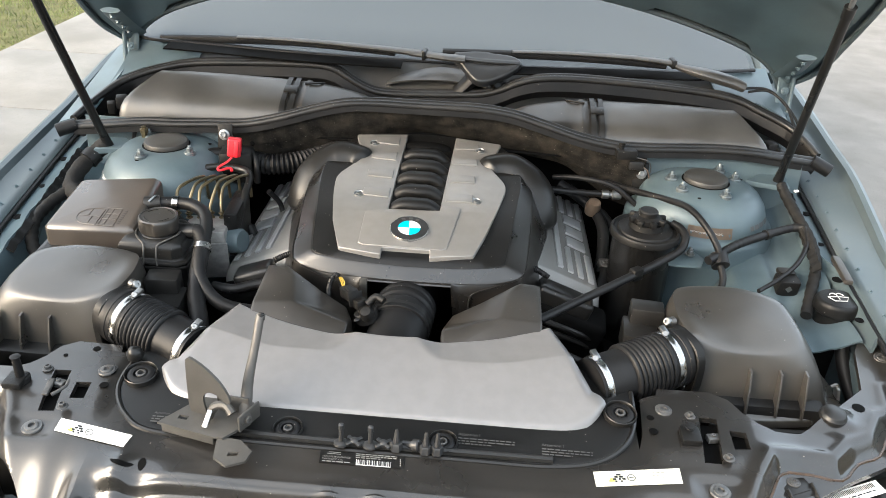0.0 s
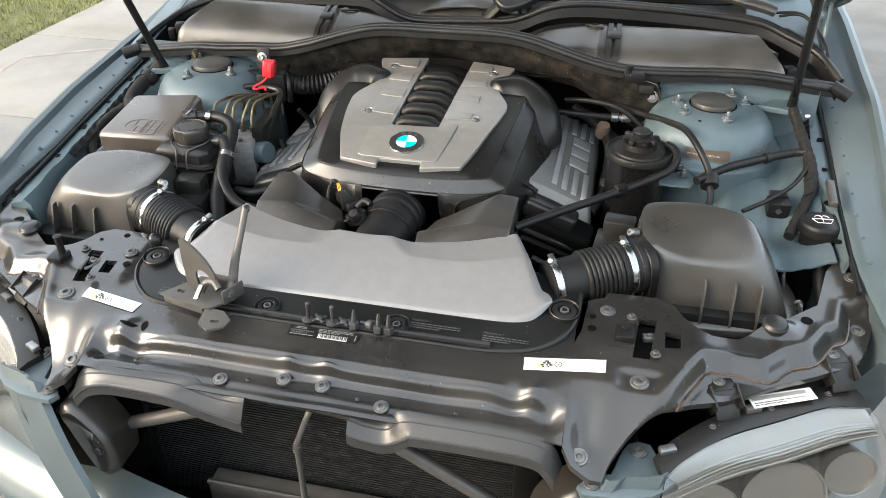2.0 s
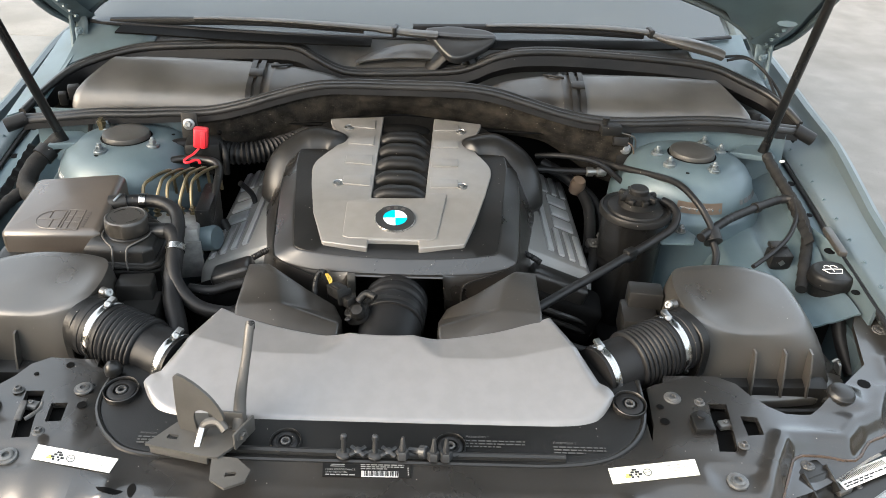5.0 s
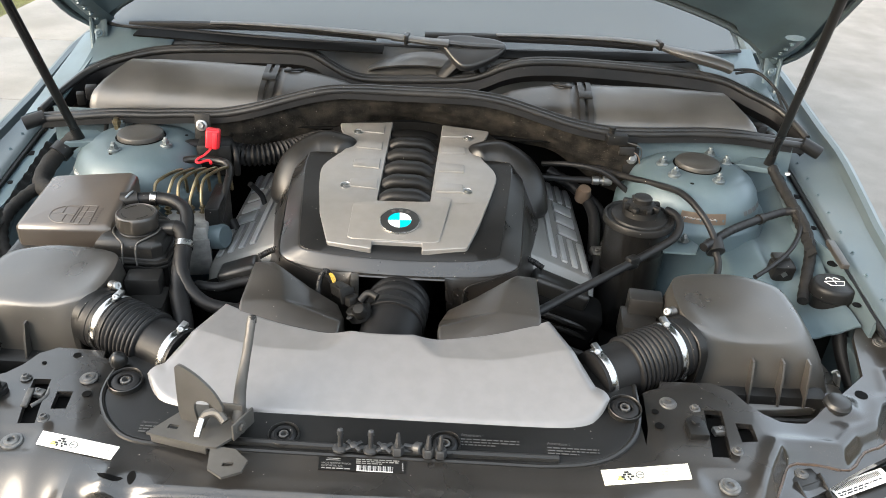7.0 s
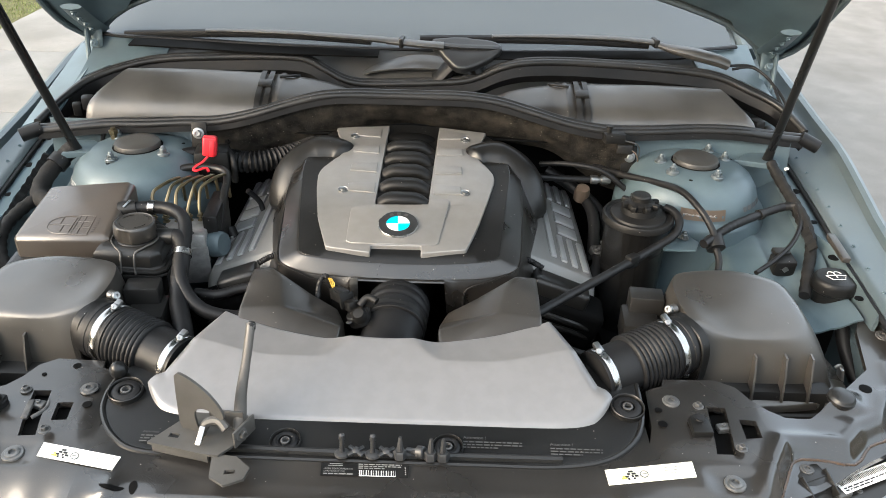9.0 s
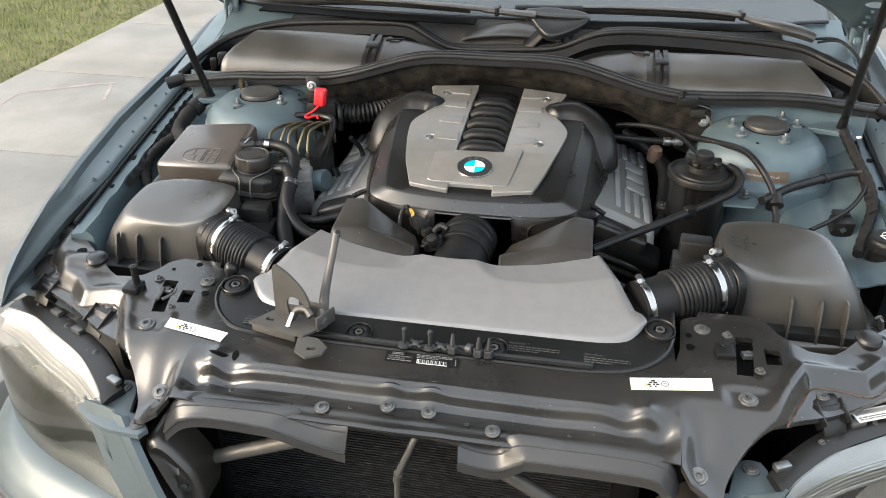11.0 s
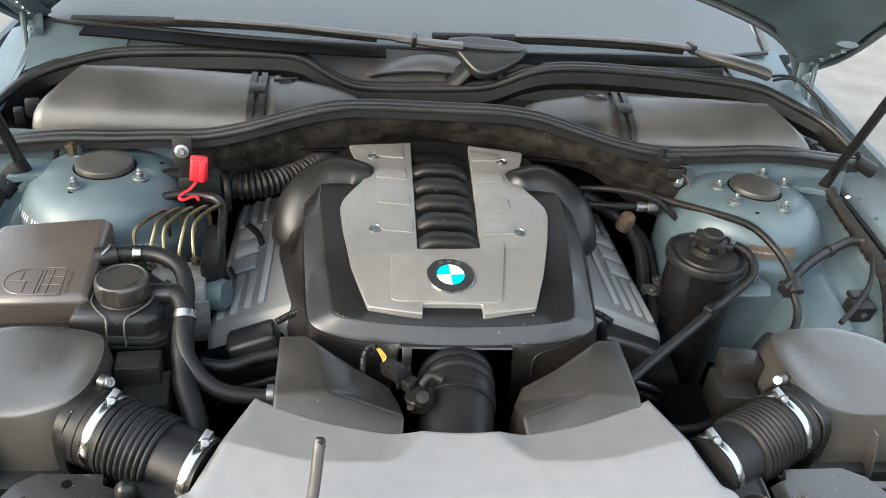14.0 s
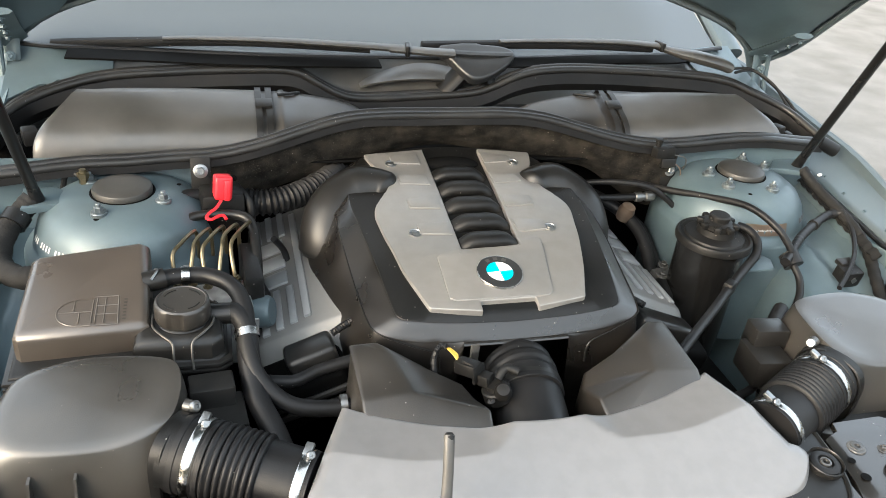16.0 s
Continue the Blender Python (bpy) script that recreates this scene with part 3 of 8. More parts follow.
# stamped number bands on the towers, as plain bars
for tw, a0, a1, cx, cy, mat in ((tower_l, 200, 262, -0.575, 1.557, INK_WHITE), (tower_r, 305, 335, 0.642, 1.575, INK_GREY)):
    bm = bmesh.new()
    for k in range(21):
        if k in (3, 8, 14):
            continue
        a = radians(a0 + (a1 - a0) * k / 20)
        for h0, h1, r in ((0.872, 0.881, 0.1438),):
            w = radians(0.75)
            q = [Vector((cx + rr * math.cos(b), cy + rr * math.sin(b), h)) for b, h, rr in ((a - w, h0, r + 0.0012), (a + w, h0, r + 0.0012), (a + w, h1, 0.1408), (a - w, h1, 0.1408))]
            bm.faces.new([bm.verts.new(v) for v in q])
    part("stamped_band", bm, mat, tw, smooth=False)
# brown paint label on the kerbless tower, facing the engine
bm = bmesh.new()
rows = []
for k in range(9):
    a = radians(247 + 38 * k / 8)
    rows.append([Vector((0.642 + r * math.cos(a), 1.575 + r * math.sin(a), h)) for r, h in ((0.1466, 0.8605), (0.1402, 0.8835))])
for a, b in zip(rows, rows[1:]):
    bm.faces.new([bm.verts.new(v) for v in (a[0], b[0], b[1], a[1])])
part("paint_label", bm, LABEL_BROWN, tower_r, "brown foil paint label with worn print")
name = words("MICHIGANBLAU METALLIC", 0.0056, Matrix.Identity(4), INK_WHITE, tower_r, "paint_name")
for v in name.data.vertices:
    a, h = radians(249.5) + v.co.x / 0.1435, 0.8700 + v.co.y * 0.9
    r = 0.1466 - 0.278 * (h - 0.8605) + 0.0006
    v.co = (0.642 + r * math.cos(a), 1.575 + r * math.sin(a), h)

# scuttle: rear bulkhead panels in body colour, felt wall, dark plenum
for s, x0, x1 in ((-1, -0.80, -0.44), (1, 0.525, 0.88)):
    part("bulkhead_panel", sheet(lambda u, v: (x0 + (x1 - x0) * u, 1.615 + 0.03 * v + 0.015 * (s > 0), 0.80 + 0.155 * v), 10, 6, 0.004), PAINT_INNER, car, "body-coloured bulkhead panel behind the tower")


def front_seal_at(x):
    y = ease(x, (-0.86, -0.60, -0.40, -0.1, 0.15, 0.40, 0.47, 0.71, 0.93), (1.60, 1.62, 1.625, 1.65, 1.65, 1.625, 1.62, 1.65, 1.67))
    z = ease(x, (-0.86, -0.60, -0.46, -0.13, 0.13, 0.46, 0.71, 0.93), (0.938, 0.955, 0.962, 1.030, 1.032, 0.977, 0.976, 0.953))
    return Vector((x, y, z))


def felt_wall(u, v):
    x = -0.455 + 0.97 * u
    p = front_seal_at(x)
    low = ease(x, (-0.46, -0.25, 0.0, 0.30, 0.52), (0.84, 0.90, 0.965, 0.925, 0.82))
    wob = 0.004 * noise.noise(Vector((x * 20, v * 4, 0)))
    return (x, p.y + 0.012 - 0.03 * v * (1 - v) + wob + 0.05 * v, p.z - 0.008 + (low - p.z) * v)


part("felt_lining", sheet(felt_wall, 60, 14, 0.012), FELT, car, "black dusty felt bulkhead lining")
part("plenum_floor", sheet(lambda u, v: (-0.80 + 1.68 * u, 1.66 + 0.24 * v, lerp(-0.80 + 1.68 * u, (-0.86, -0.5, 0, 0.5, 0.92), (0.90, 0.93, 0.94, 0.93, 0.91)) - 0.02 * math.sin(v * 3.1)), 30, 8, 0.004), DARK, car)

for nm, off, rr in (("front_seal", (0, 0, 0), 0.0085), ("front_seal", (0, 0.013, 0.004), 0.0075)):
    part(nm, sweep([front_seal_at(-0.808 + 1.716 * k / 22) + Vector(off) for k in range(23)], rr, 10, 5), SEAL, car, "ribbed black rubber bonnet seal")
part("seal_flange", sheet(lambda u, v: front_seal_at(-0.808 + 1.716 * u) + Vector((0, -0.003 - 0.002 * v, -0.005 - 0.012 * v)), 60, 3, 0.005), RUBBER, car)
REAR = [(-0.828, 1.640, 0.945), (-0.812, 1.74, 0.965), (-0.765, 1.825, 0.992), (-0.645, 1.87, 1.022), (-0.50, 1.88, 1.034), (-0.33, 1.885, 1.040), (-0.26, 1.885, 1.036), (-0.215, 1.88, 1.015), (-0.165, 1.878, 0.990), (-0.11, 1.877, 0.982), (0.02, 1.877, 0.988), (0.125, 1.875, 0.997), (0.175, 1.875, 1.012), (0.225, 1.875, 1.035), (0.29, 1.875, 1.050), (0.41, 1.878, 1.053), (0.62, 1.878, 1.045), (0.75, 1.865, 1.035), (0.82, 1.835, 1.015), (0.89, 1.79, 0.990), (0.93, 1.71, 0.958)]
for off, rr in (((0, 0, 0), 0.0085), ((0, 0.014, 0.003), 0.0075)):
    part("rear_seal", sweep([Vector(q) + Vector(off) for q in REAR], rr, 10, 5), SEAL, car, "ribbed black rubber scuttle seal")
rear_c = spline(REAR, 4)
part("seal_lip", rings([[q + Vector(o) for o in ((0, -0.004, -0.004), (0, -0.010, -0.03), (0, 0.006, -0.05), (0, 0.012, -0.004))] for q in rear_c]), RUBBER, car)
for q, d in (((-0.812, 1.602, 0.942), (-0.75, -0.45, -0.2)), ((0.912, 1.668, 0.956), (0.8, -0.3, -0.35))):
    end = Vector(q) + Vector(d).normalized() * 0.035
    part("seal_end", sweep([Vector(q) - Vector(d).normalized() * 0.01, Vector(q), end], 0.0155, 14, 3), RUBBER, car, "moulded rubber seal end")


# scuttle cover and windscreen
def ws_base(x):
    return Vector((x, ease(x, (-0.90, -0.72, -0.3, 0.15, 0.6, 0.92), (2.04, 1.985, 1.955, 1.96, 2.01, 2.10)), 1.050))


def scuttle(u, v):
    x = -0.815 + 1.715 * u
    b = ws_base(x)
    i = min(range(len(rear_c)), key=lambda k: abs(rear_c[k].x - x))
    a = rear_c[i] + Vector((0, 0.014, -0.006))
    q = a.lerp(b, v)
    q.x = x
    q.z += -0.012 * math.sin(v * math.pi)
    return q


part("scuttle_cover", sheet(scuttle, 80, 10, 0.004), PLASTIC_DUSTY, car, "dusty dark grey plastic scuttle cover")
for u0, u1 in ((0.0, 0.115), (0.90, 1.0)):
    part("cowl_corner", sheet(lambda u, v: scuttle(u0 + (u1 - u0) * u, 0.25 + 0.75 * v) + Vector((0, 0, 0.005)), 12, 10, 0.004), PAINT_INNER, car, "painted cowl corner by the bonnet hinge")
part("cowl_side", sheet(lambda u, v: (-0.888 + 0.085 * u, 1.68 + 0.37 * v, 0.918 + 0.03 * u + 0.09 * v), 6, 10, 0.004), PAINT_INNER, car, "painted cowl side under the hinge")
part("scuttle_edge", sweep([ws_base(-0.86 + 1.72 * k / 16) + Vector((0, -0.02, 0.006)) for k in range(17)], 0.008, 8, 4, flat=0.6), RUBBER, car)
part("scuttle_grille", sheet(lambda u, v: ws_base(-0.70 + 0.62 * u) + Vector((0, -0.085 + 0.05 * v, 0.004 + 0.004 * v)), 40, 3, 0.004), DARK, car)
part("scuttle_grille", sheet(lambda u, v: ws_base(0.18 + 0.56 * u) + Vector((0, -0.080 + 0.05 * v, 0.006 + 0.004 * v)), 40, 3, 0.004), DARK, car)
part("scuttle_bulge", sheet(lambda u, v: (-0.12 + 0.30 * u, 1.90 + 0.08 * v, 1.0 + 0.05 * math.sin(math.pi * u) ** 0.7 * (0.4 + 0.6 * v)), 24, 8, 0.004), PLASTIC_DUSTY, car)


def screen(u, v):
    x = -0.86 + 1.72 * u
    b = ws_base(x)
    return (b.x * (1 - 0.12 * v), b.y + 0.95 * v, b.z + 0.52 * v - 0.03 * (x / 0.86) ** 2 * v)


ws = part("windscreen", sheet(screen, 40, 16, 0.005), GREYED_GLASS, car, "tinted windscreen glass, greyed for dust and mirrored sky")
ws.visible_shadow = False
part("dashboard", sheet(lambda u, v: (-0.78 + 1.56 * u, 2.12 + 0.10 * (2 * u - 1) ** 2 + 0.55 * v, 1.035 + 0.02 * math.sin(v * 3) + 0.05 * v), 20, 8, 0.02), CABIN, car, "dark grey dashboard top")
part("cabin_back", box((XC, 3.3, 1.2), (1.7, 0.04, 0.9), bevel=0), CABIN, car)
part("cabin_floor", box((XC, 2.75, 0.85), (1.7, 1.2, 0.04), bevel=0), CABIN, car)


def shell(sections):
    """Closed skin over sections (y, low, high, half width low, half width high), crowned on top."""
    rows = []
    for y, z0, z1, w0, w1 in sections:
        prof = [(w0, z0), (w0 + 0.02, (z0 + z1) / 2), (w1, z1 - 0.04), (w1 - 0.05, z1 - 0.008), (w1 * 0.5, z1 + 0.012), (0, z1 + 0.018)]
        rows.append([Vector((XC + x, y, z)) for x, z in prof] + [Vector((XC - x, y, z)) for x, z in prof[-2::-1]])
    return rings(rows)


part("rear_body", shell([(2.93, 0.22, 1.0, 0.95, 0.93), (3.6, 0.20, 1.0, 0.95, 0.92), (4.3, 0.22, 1.01, 0.95, 0.90), (5.0, 0.28, 1.02, 0.92, 0.84), (5.35, 0.36, 0.99, 0.86, 0.78), (5.42, 0.45, 0.93, 0.80, 0.72)]), PAINT, car)
part("cabin_glass", shell([(3.02, 0.98, 1.50, 0.86, 0.70), (3.5, 0.98, 1.53, 0.87, 0.69), (4.1, 0.98, 1.49, 0.86, 0.66), (4.75, 0.98, 1.06, 0.80, 0.72)]), PLASTIC_SMOOTH, car, "dark side and rear glass")
part("roof", shell([(2.95, 1.525, 1.555, 0.74, 0.70), (3.4, 1.54, 1.57, 0.72, 0.68), (4.05, 1.50, 1.53, 0.68, 0.64), (4.15, 1.48, 1.51, 0.66, 0.62)]), PAINT, car)
for s in (-1, 1):
    part("windscreen_pillar", sweep([(XC + s * 0.90, 2.10, 1.03), (XC + s * 0.85, 2.5, 1.27), (XC + s * 0.76, 3.0, 1.55)], 0.035, 10, 6, flat=0.7), PAINT, car)

# bonnet, raised about its rear hinges
HINGE, OPEN = Vector((0.048, 2.02, 1.062)), radians(40)


def bonnet(lift):
    def f(u, v):
        s = 2 * u - 1
        back = 0.28 * (1 - s * s)
        d = back + (1.24 - 0.10 * s * s - back) * v
        half = lerp(d, (0.0, 0.05, 0.12, 0.3, 0.6, 0.9, 1.25), (0.86, 0.905, 0.925, 0.925, 0.91, 0.86, 0.77))
        crown = 0.05 * (1 - s * s) + 0.03 * math.sin(math.pi * min(1, d / 1.25)) + lift
        crown -= 0.03 * max(0, abs(s) - 0.86) / 0.14
        return HINGE + Vector((half * s, -d * math.cos(OPEN) + crown * math.sin(OPEN), d * math.sin(OPEN) + crown * math.cos(OPEN)))
    return f


skin = part("bonnet", sheet(bonnet(0.0), 48, 40, 0.004), PAINT, car, "raised blue-grey bonnet seen from below")


def bonnet_frame(u, v):
    s = 2 * u - 1
    q = bonnet(-0.022)(0.5 + 0.485 * s, 0.012 + 0.97 * v)
    deep = 0.020 * (abs(math.sin(3 * math.pi * u)) > 0.75) + 0.016 * (abs(math.sin(2.5 * math.pi * v)) > 0.85)
    return q + Vector((0, -0.5 * deep, 0.86 * deep))


part("inner_frame", sheet(bonnet_frame, 64, 48, 0.003), PAINT_INNER, skin, "pressed bonnet inner frame with dark pockets")
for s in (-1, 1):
    # near-black sheet laid over the frame paints the shade of a cut-out
    part("pocket", sheet(lambda u, v: bonnet(-0.032)(0.5 + s * (0.335 + 0.065 * u), 0.30 + 0.11 * v), 6, 6, 0.003), DARK, skin, "near-black sheet for the shade in a cut-out of the inner frame")
    # hinge: lower plate on the wing, upper plate along the bonnet, link rod
    hx = -0.806 if s < 0 else 0.908
    h = part("bonnet_hinge", sweep([(hx - 0.010 * s * -1, 1.915, 0.945), (hx, 1.945, 0.985), (hx, 1.965, 1.03), (hx, 1.972, 1.075), (hx, 1.955, 1.105)], lambda t, r: 0.024 - 0.008 * math.sin(math.pi * t), 10, 6, flat=0.35), PAINT_INNER, car, "painted steel bonnet hinge")
    part("upper_plate", sweep([(hx, 1.985, 1.068), (hx - s * 0.012, 1.90, 1.112), (hx - s * 0.03, 1.80, 1.165)], lambda t, r: 0.030 - 0.006 * t, 8, 6, flat=0.3), PAINT_INNER, h)
    part("link_rod", sweep([(hx + s * 0.016, 1.93, 0.965), (hx + s * 0.018, 1.95, 1.03), (hx + s * 0.016, 1.955, 1.085)], 0.006, 8, 4), PAINT_INNER, h)
    for q in ((hx + s * 0.014, 1.925, 0.972), (hx, 1.935, 0.985), (hx, 1.96, 1.04)):
        bolt(h, (q[0], q[1] - 0.012, q[2]), 0.010, PAINT_INNER, (-0.2 * s, -1, 0.4))
    for k in range(4):
        bolt(h, (hx - s * (0.004 + 0.009 * k), 1.94 - 0.045 * k, 1.080 + 0.0235 * k), 0.008, PAINT_INNER, (0, -0.5, -0.86))
# folded hem along the bonnet's edges
for c in ([bonnet(-0.006)(0.0, k / 16) for k in range(17)], [bonnet(-0.006)(1.0, k / 16) for k in range(17)], [bonnet(-0.006)(k / 24, 0.0) for k in range(25)]):
    part("hem", sweep(c, 0.0085, 8, 2), PAINT, skin)


# ---- front end of the car ----
def plate(outline, holes, z, thick, mat, parent, name, label="", slope=0.0, y0=0.0):
    """A flat plate with openings cut through it."""
    bm = bmesh.new()
    edges = []
    for loop in (outline, *holes):
        vs = [bm.verts.new((a, b, 0)) for a, b in loop]
        edges += [bm.edges.new((vs[i], vs[(i + 1) % len(vs)])) for i in range(len(vs))]
    bmesh.ops.triangle_fill(bm, use_beauty=True, use_dissolve=True, edges=edges)
    for f in bm.faces:
        f.normal_update()
        if f.normal.z < 0:
            f.normal_flip()
    ex = bmesh.ops.extrude_face_region(bm, geom=bm.faces[:])
    for e in ex["geom"]:
        if isinstance(e, bmesh.types.BMVert):
            e.co.z += thick
    for v in bm.verts:
        v.co.z += z - thick + slope * (v.co.y - y0)
    return part(name, bm, mat, parent, label, angle=30)


def smoothstep(x, a, b):
    t = max(0.0, min(1.0, (x - a) / (b - a)))
    return t * t * (3 - 2 * t)


def panel_z(x, y):
    """Height of the pressed slam panel."""
    ax = abs(x - 0.003)
    z = ease(y, (0.63, 0.650, 0.668, 0.684, 0.692, 0.698, 0.712, 0.722, 0.745, 0.80, 0.95), (0.755, 0.760, 0.763, 0.760, 0.760, 0.764, 0.786, 0.7915, 0.7935, 0.796, 0.804))
    side = smoothstep(ax, 0.345, 0.42)
    z = z * (1 - side) + side * lerp(y, (0.63, 0.70, 0.76, 0.80, 0.95), (0.768, 0.782, 0.793, 0.796, 0.804))
    z -= 0.052 * smoothstep(ax, 0.36, 0.47) * smoothstep(-y, -0.772, -0.655)
    # pressed dents where the groove runs out, and a ridge down to the leg
    z -= 0.009 * math.exp(-((ax - 0.318) / 0.022) ** 2 - ((y - 0.706) / 0.017) ** 2)
    z += 0.009 * math.exp(-((ax - 0.348) / 0.015) ** 2 - ((y - 0.714) / 0.024) ** 2)
    z -= 0.011 * math.exp(-((ax - 0.376) / 0.018) ** 2 - ((y - 0.690) / 0.021) ** 2)
    z += 0.008 * math.exp(-((ax - 0.402) / 0.014) ** 2 - ((y - 0.690) / 0.034) ** 2)
    z -= 0.008 * math.exp(-((ax - 0.430) / 0.016) ** 2 - ((y - 0.685) / 0.026) ** 2)
    z += 0.006 * math.exp(-((ax - 0.460) / 0.020) ** 2 - ((y - 0.715) / 0.038) ** 2)
    for bx in (-0.043, 0.023):
        z += 0.006 * math.exp(-((x - bx) / 0.016) ** 2) * math.exp(-((y - 0.708) / 0.014) ** 2)
    # shallow oval recess round the big bolt
    z -= 0.005 * math.exp(-((ax - 0.507) / 0.036) ** 6 - ((y - (0.776 if x > 0 else 0.786)) / 0.020) ** 6)
    z += 0.0015 * noise.noise(Vector((x * 14, y * 18, 0))) * smoothstep(-y, -0.752, -0.735)
    band = math.exp(-((y - 0.705) / 0.022) ** 2) * (1 - side)
    z += band * (0.003 * math.sin(26 * x + 0.6) * smoothstep(ax, 0.12, 0.3))
    # dished rim round the shroud, flat plate behind, falling to the wings
    z += 0.006 * smoothstep(ax, 0.402, 0.430) * smoothstep(y, 0.800, 0.850)
    z -= 0.010 * smoothstep(ax, 0.58, 0.66) * smoothstep(y, 0.78, 0.84)
    z += 0.012 * math.exp(-((ax - 0.705) / 0.05) ** 4 - ((y - 0.945) / 0.022) ** 4)
    return z


def front_panel(u, v):
    x = 0.003 + (2 * u - 1) * 0.400
    ax = abs(x - 0.003)
    y0 = 0.640 + 0.012 * smoothstep(ax, 0.30, 0.42)
    y = y0 + (0.84 + 0.07 * smoothstep(ax, 0.36, 0.395) - y0) * v
    return (x, y, panel_z(x, y))


panel = part("front_panel", sheet(front_panel, 130, 90, 0.003), PANEL, car, "glossy black painted steel slam panel, dusty")
for x, y, z in ((-0.144, 0.664, 0.765), (-0.043, 0.682, 0.768), (0.023, 0.680, 0.768), (0.125, 0.661, 0.764)):
    bolt(panel, (x, y, z), 0.0120, BOLT_ZINC, (0, -0.15, 1), "torx")
for x, y, z in ((-0.500, 0.786, 0.7895), (0.509, 0.774, 0.7890)):
    bolt(panel, (x, y, z), 0.0150, BOLT_ZINC, (0, -0.05, 1), "torx")
for x, y, z in ((-0.425, 0.674, 0.7435), (0.430, 0.652, 0.737)):
    bolt(panel, (x, y, z), 0.0140, BOLT_ZINC, (0, -0.5, 1), "torx")
for x, y, z in ((-0.30, 0.676, 0.766), (0.24, 0.672, 0.766), (-0.10, 0.672, 0.766), (0.085, 0.668, 0.766)):
    bolt(panel, (x, y, z), 0.004, PANEL, (0, -0.1, 1), "pan", name="dimple")
# drainage cut-outs in the panel, laid on as near-black patches for their shade
for u0, v0, du, dv, bend in ((0.070, 0.42, 0.022, 0.040, 0.10), (0.105, 0.46, 0.007, 0.09, 0.02)):
    def cut(u, v):
        w = math.sin(math.pi * u) ** 0.6
        q = front_panel(u0 + du * (2 * u - 1), v0 + dv * 0.5 * (2 * v - 1) * w + bend * (u - 0.5) ** 2)
        return (q[0], q[1], q[2] + 0.0012)
    part("cut_out", sheet(cut, 14, 4, 0.0008), DARK, panel)


# latch brackets with slots
SL_L = [[(-0.520, 0.900), (-0.494, 0.901), (-0.481, 0.816), (-0.505, 0.814)], [(-0.474, 0.876), (-0.451, 0.878), (-0.447, 0.843), (-0.469, 0.841)]]
SL_R = [[(0.505, 0.912), (0.533, 0.912), (0.523, 0.821), (0.496, 0.821)], [(0.547, 0.888), (0.572, 0.886), (0.571, 0.852), (0.546, 0.849)]]
SEAM_LINE = [(0.502, 0.676), (0.524, 0.714), (0.557, 0.763), (0.589, 0.819), (0.609, 0.847), (0.648, 0.854), (0.701, 0.851), (0.738, 0.886), (0.780, 0.908), (0.811, 0.955), (0.836, 0.975), (0.853, 1.037), (0.890, 1.055)]
EDGE_LINE = [(0.467, 0.632), (0.478, 0.668), (0.510, 0.712), (0.562, 0.752), (0.612, 0.775), (0.670, 0.806), (0.738, 0.846), (0.806, 0.884), (0.866, 0.933), (0.898, 1.010)]
BACK_LINE = [(0.905, 1.10), (0.911, 1.173), (0.869, 1.192), (0.840, 1.139), (0.807, 1.028), (0.748, 0.975), (0.702, 0.932), (0.665, 0.905), (0.622, 0.900)]
LEG = [(0.448, 0.626), (0.418, 0.630), (0.404, 0.650), (0.403, 0.70), (0.403, 0.80), (0.403, 0.838), (0.412, 0.870)]


def flank(s):
    """Plan of the panel's corners: mirrored about the car's middle, a little further out towards the wing."""
    return (lambda x: x) if s > 0 else (lambda x: lerp(x, (0.403, 0.50, 0.66), (0.006, 0.014, 0.042)) - x)


def below_seam(x, y):
    """How far a point lies outside the folded seam (right-hand plan), and how far along it."""
    best, run = (9.0, 0.0), 0.0
    q = Vector((x, y))
    for a, b in zip(SEAM_LINE, SEAM_LINE[1:]):
        a, b = Vector(a), Vector(b)
        d = b - a
        t = max(0.0, min(1.0, (q - a).dot(d) / d.length_squared))
        off = (q - a.lerp(b, t)).length
        if off < abs(best[0]):
            side = d.x * (q.y - a.y) - d.y * (q.x - a.x)
            best = (off if side < 0 else -off, run + t * d.length)
        run += d.length
    return best


def corner_z(s, x, y):
    """Height of the corner pressing: the slam panel, folded down to a lower ledge outside the seam."""
    xr = x if s > 0 else -x + lerp(-x, (0.397, 0.486, 0.618), (0.006, 0.014, 0.042))
    off, run = below_seam(xr, y)
    fall = smoothstep(off, -0.008, 0.020) * smoothstep(run, 0.0, 0.10)
    roll = 0.004 * math.exp(-((off + 0.010) / 0.011) ** 2) * smoothstep(run, 0.05, 0.15)
    return panel_z(x, y) + roll - 0.024 * fall - 0.010 * smoothstep(off, 0.020, 0.075) * fall


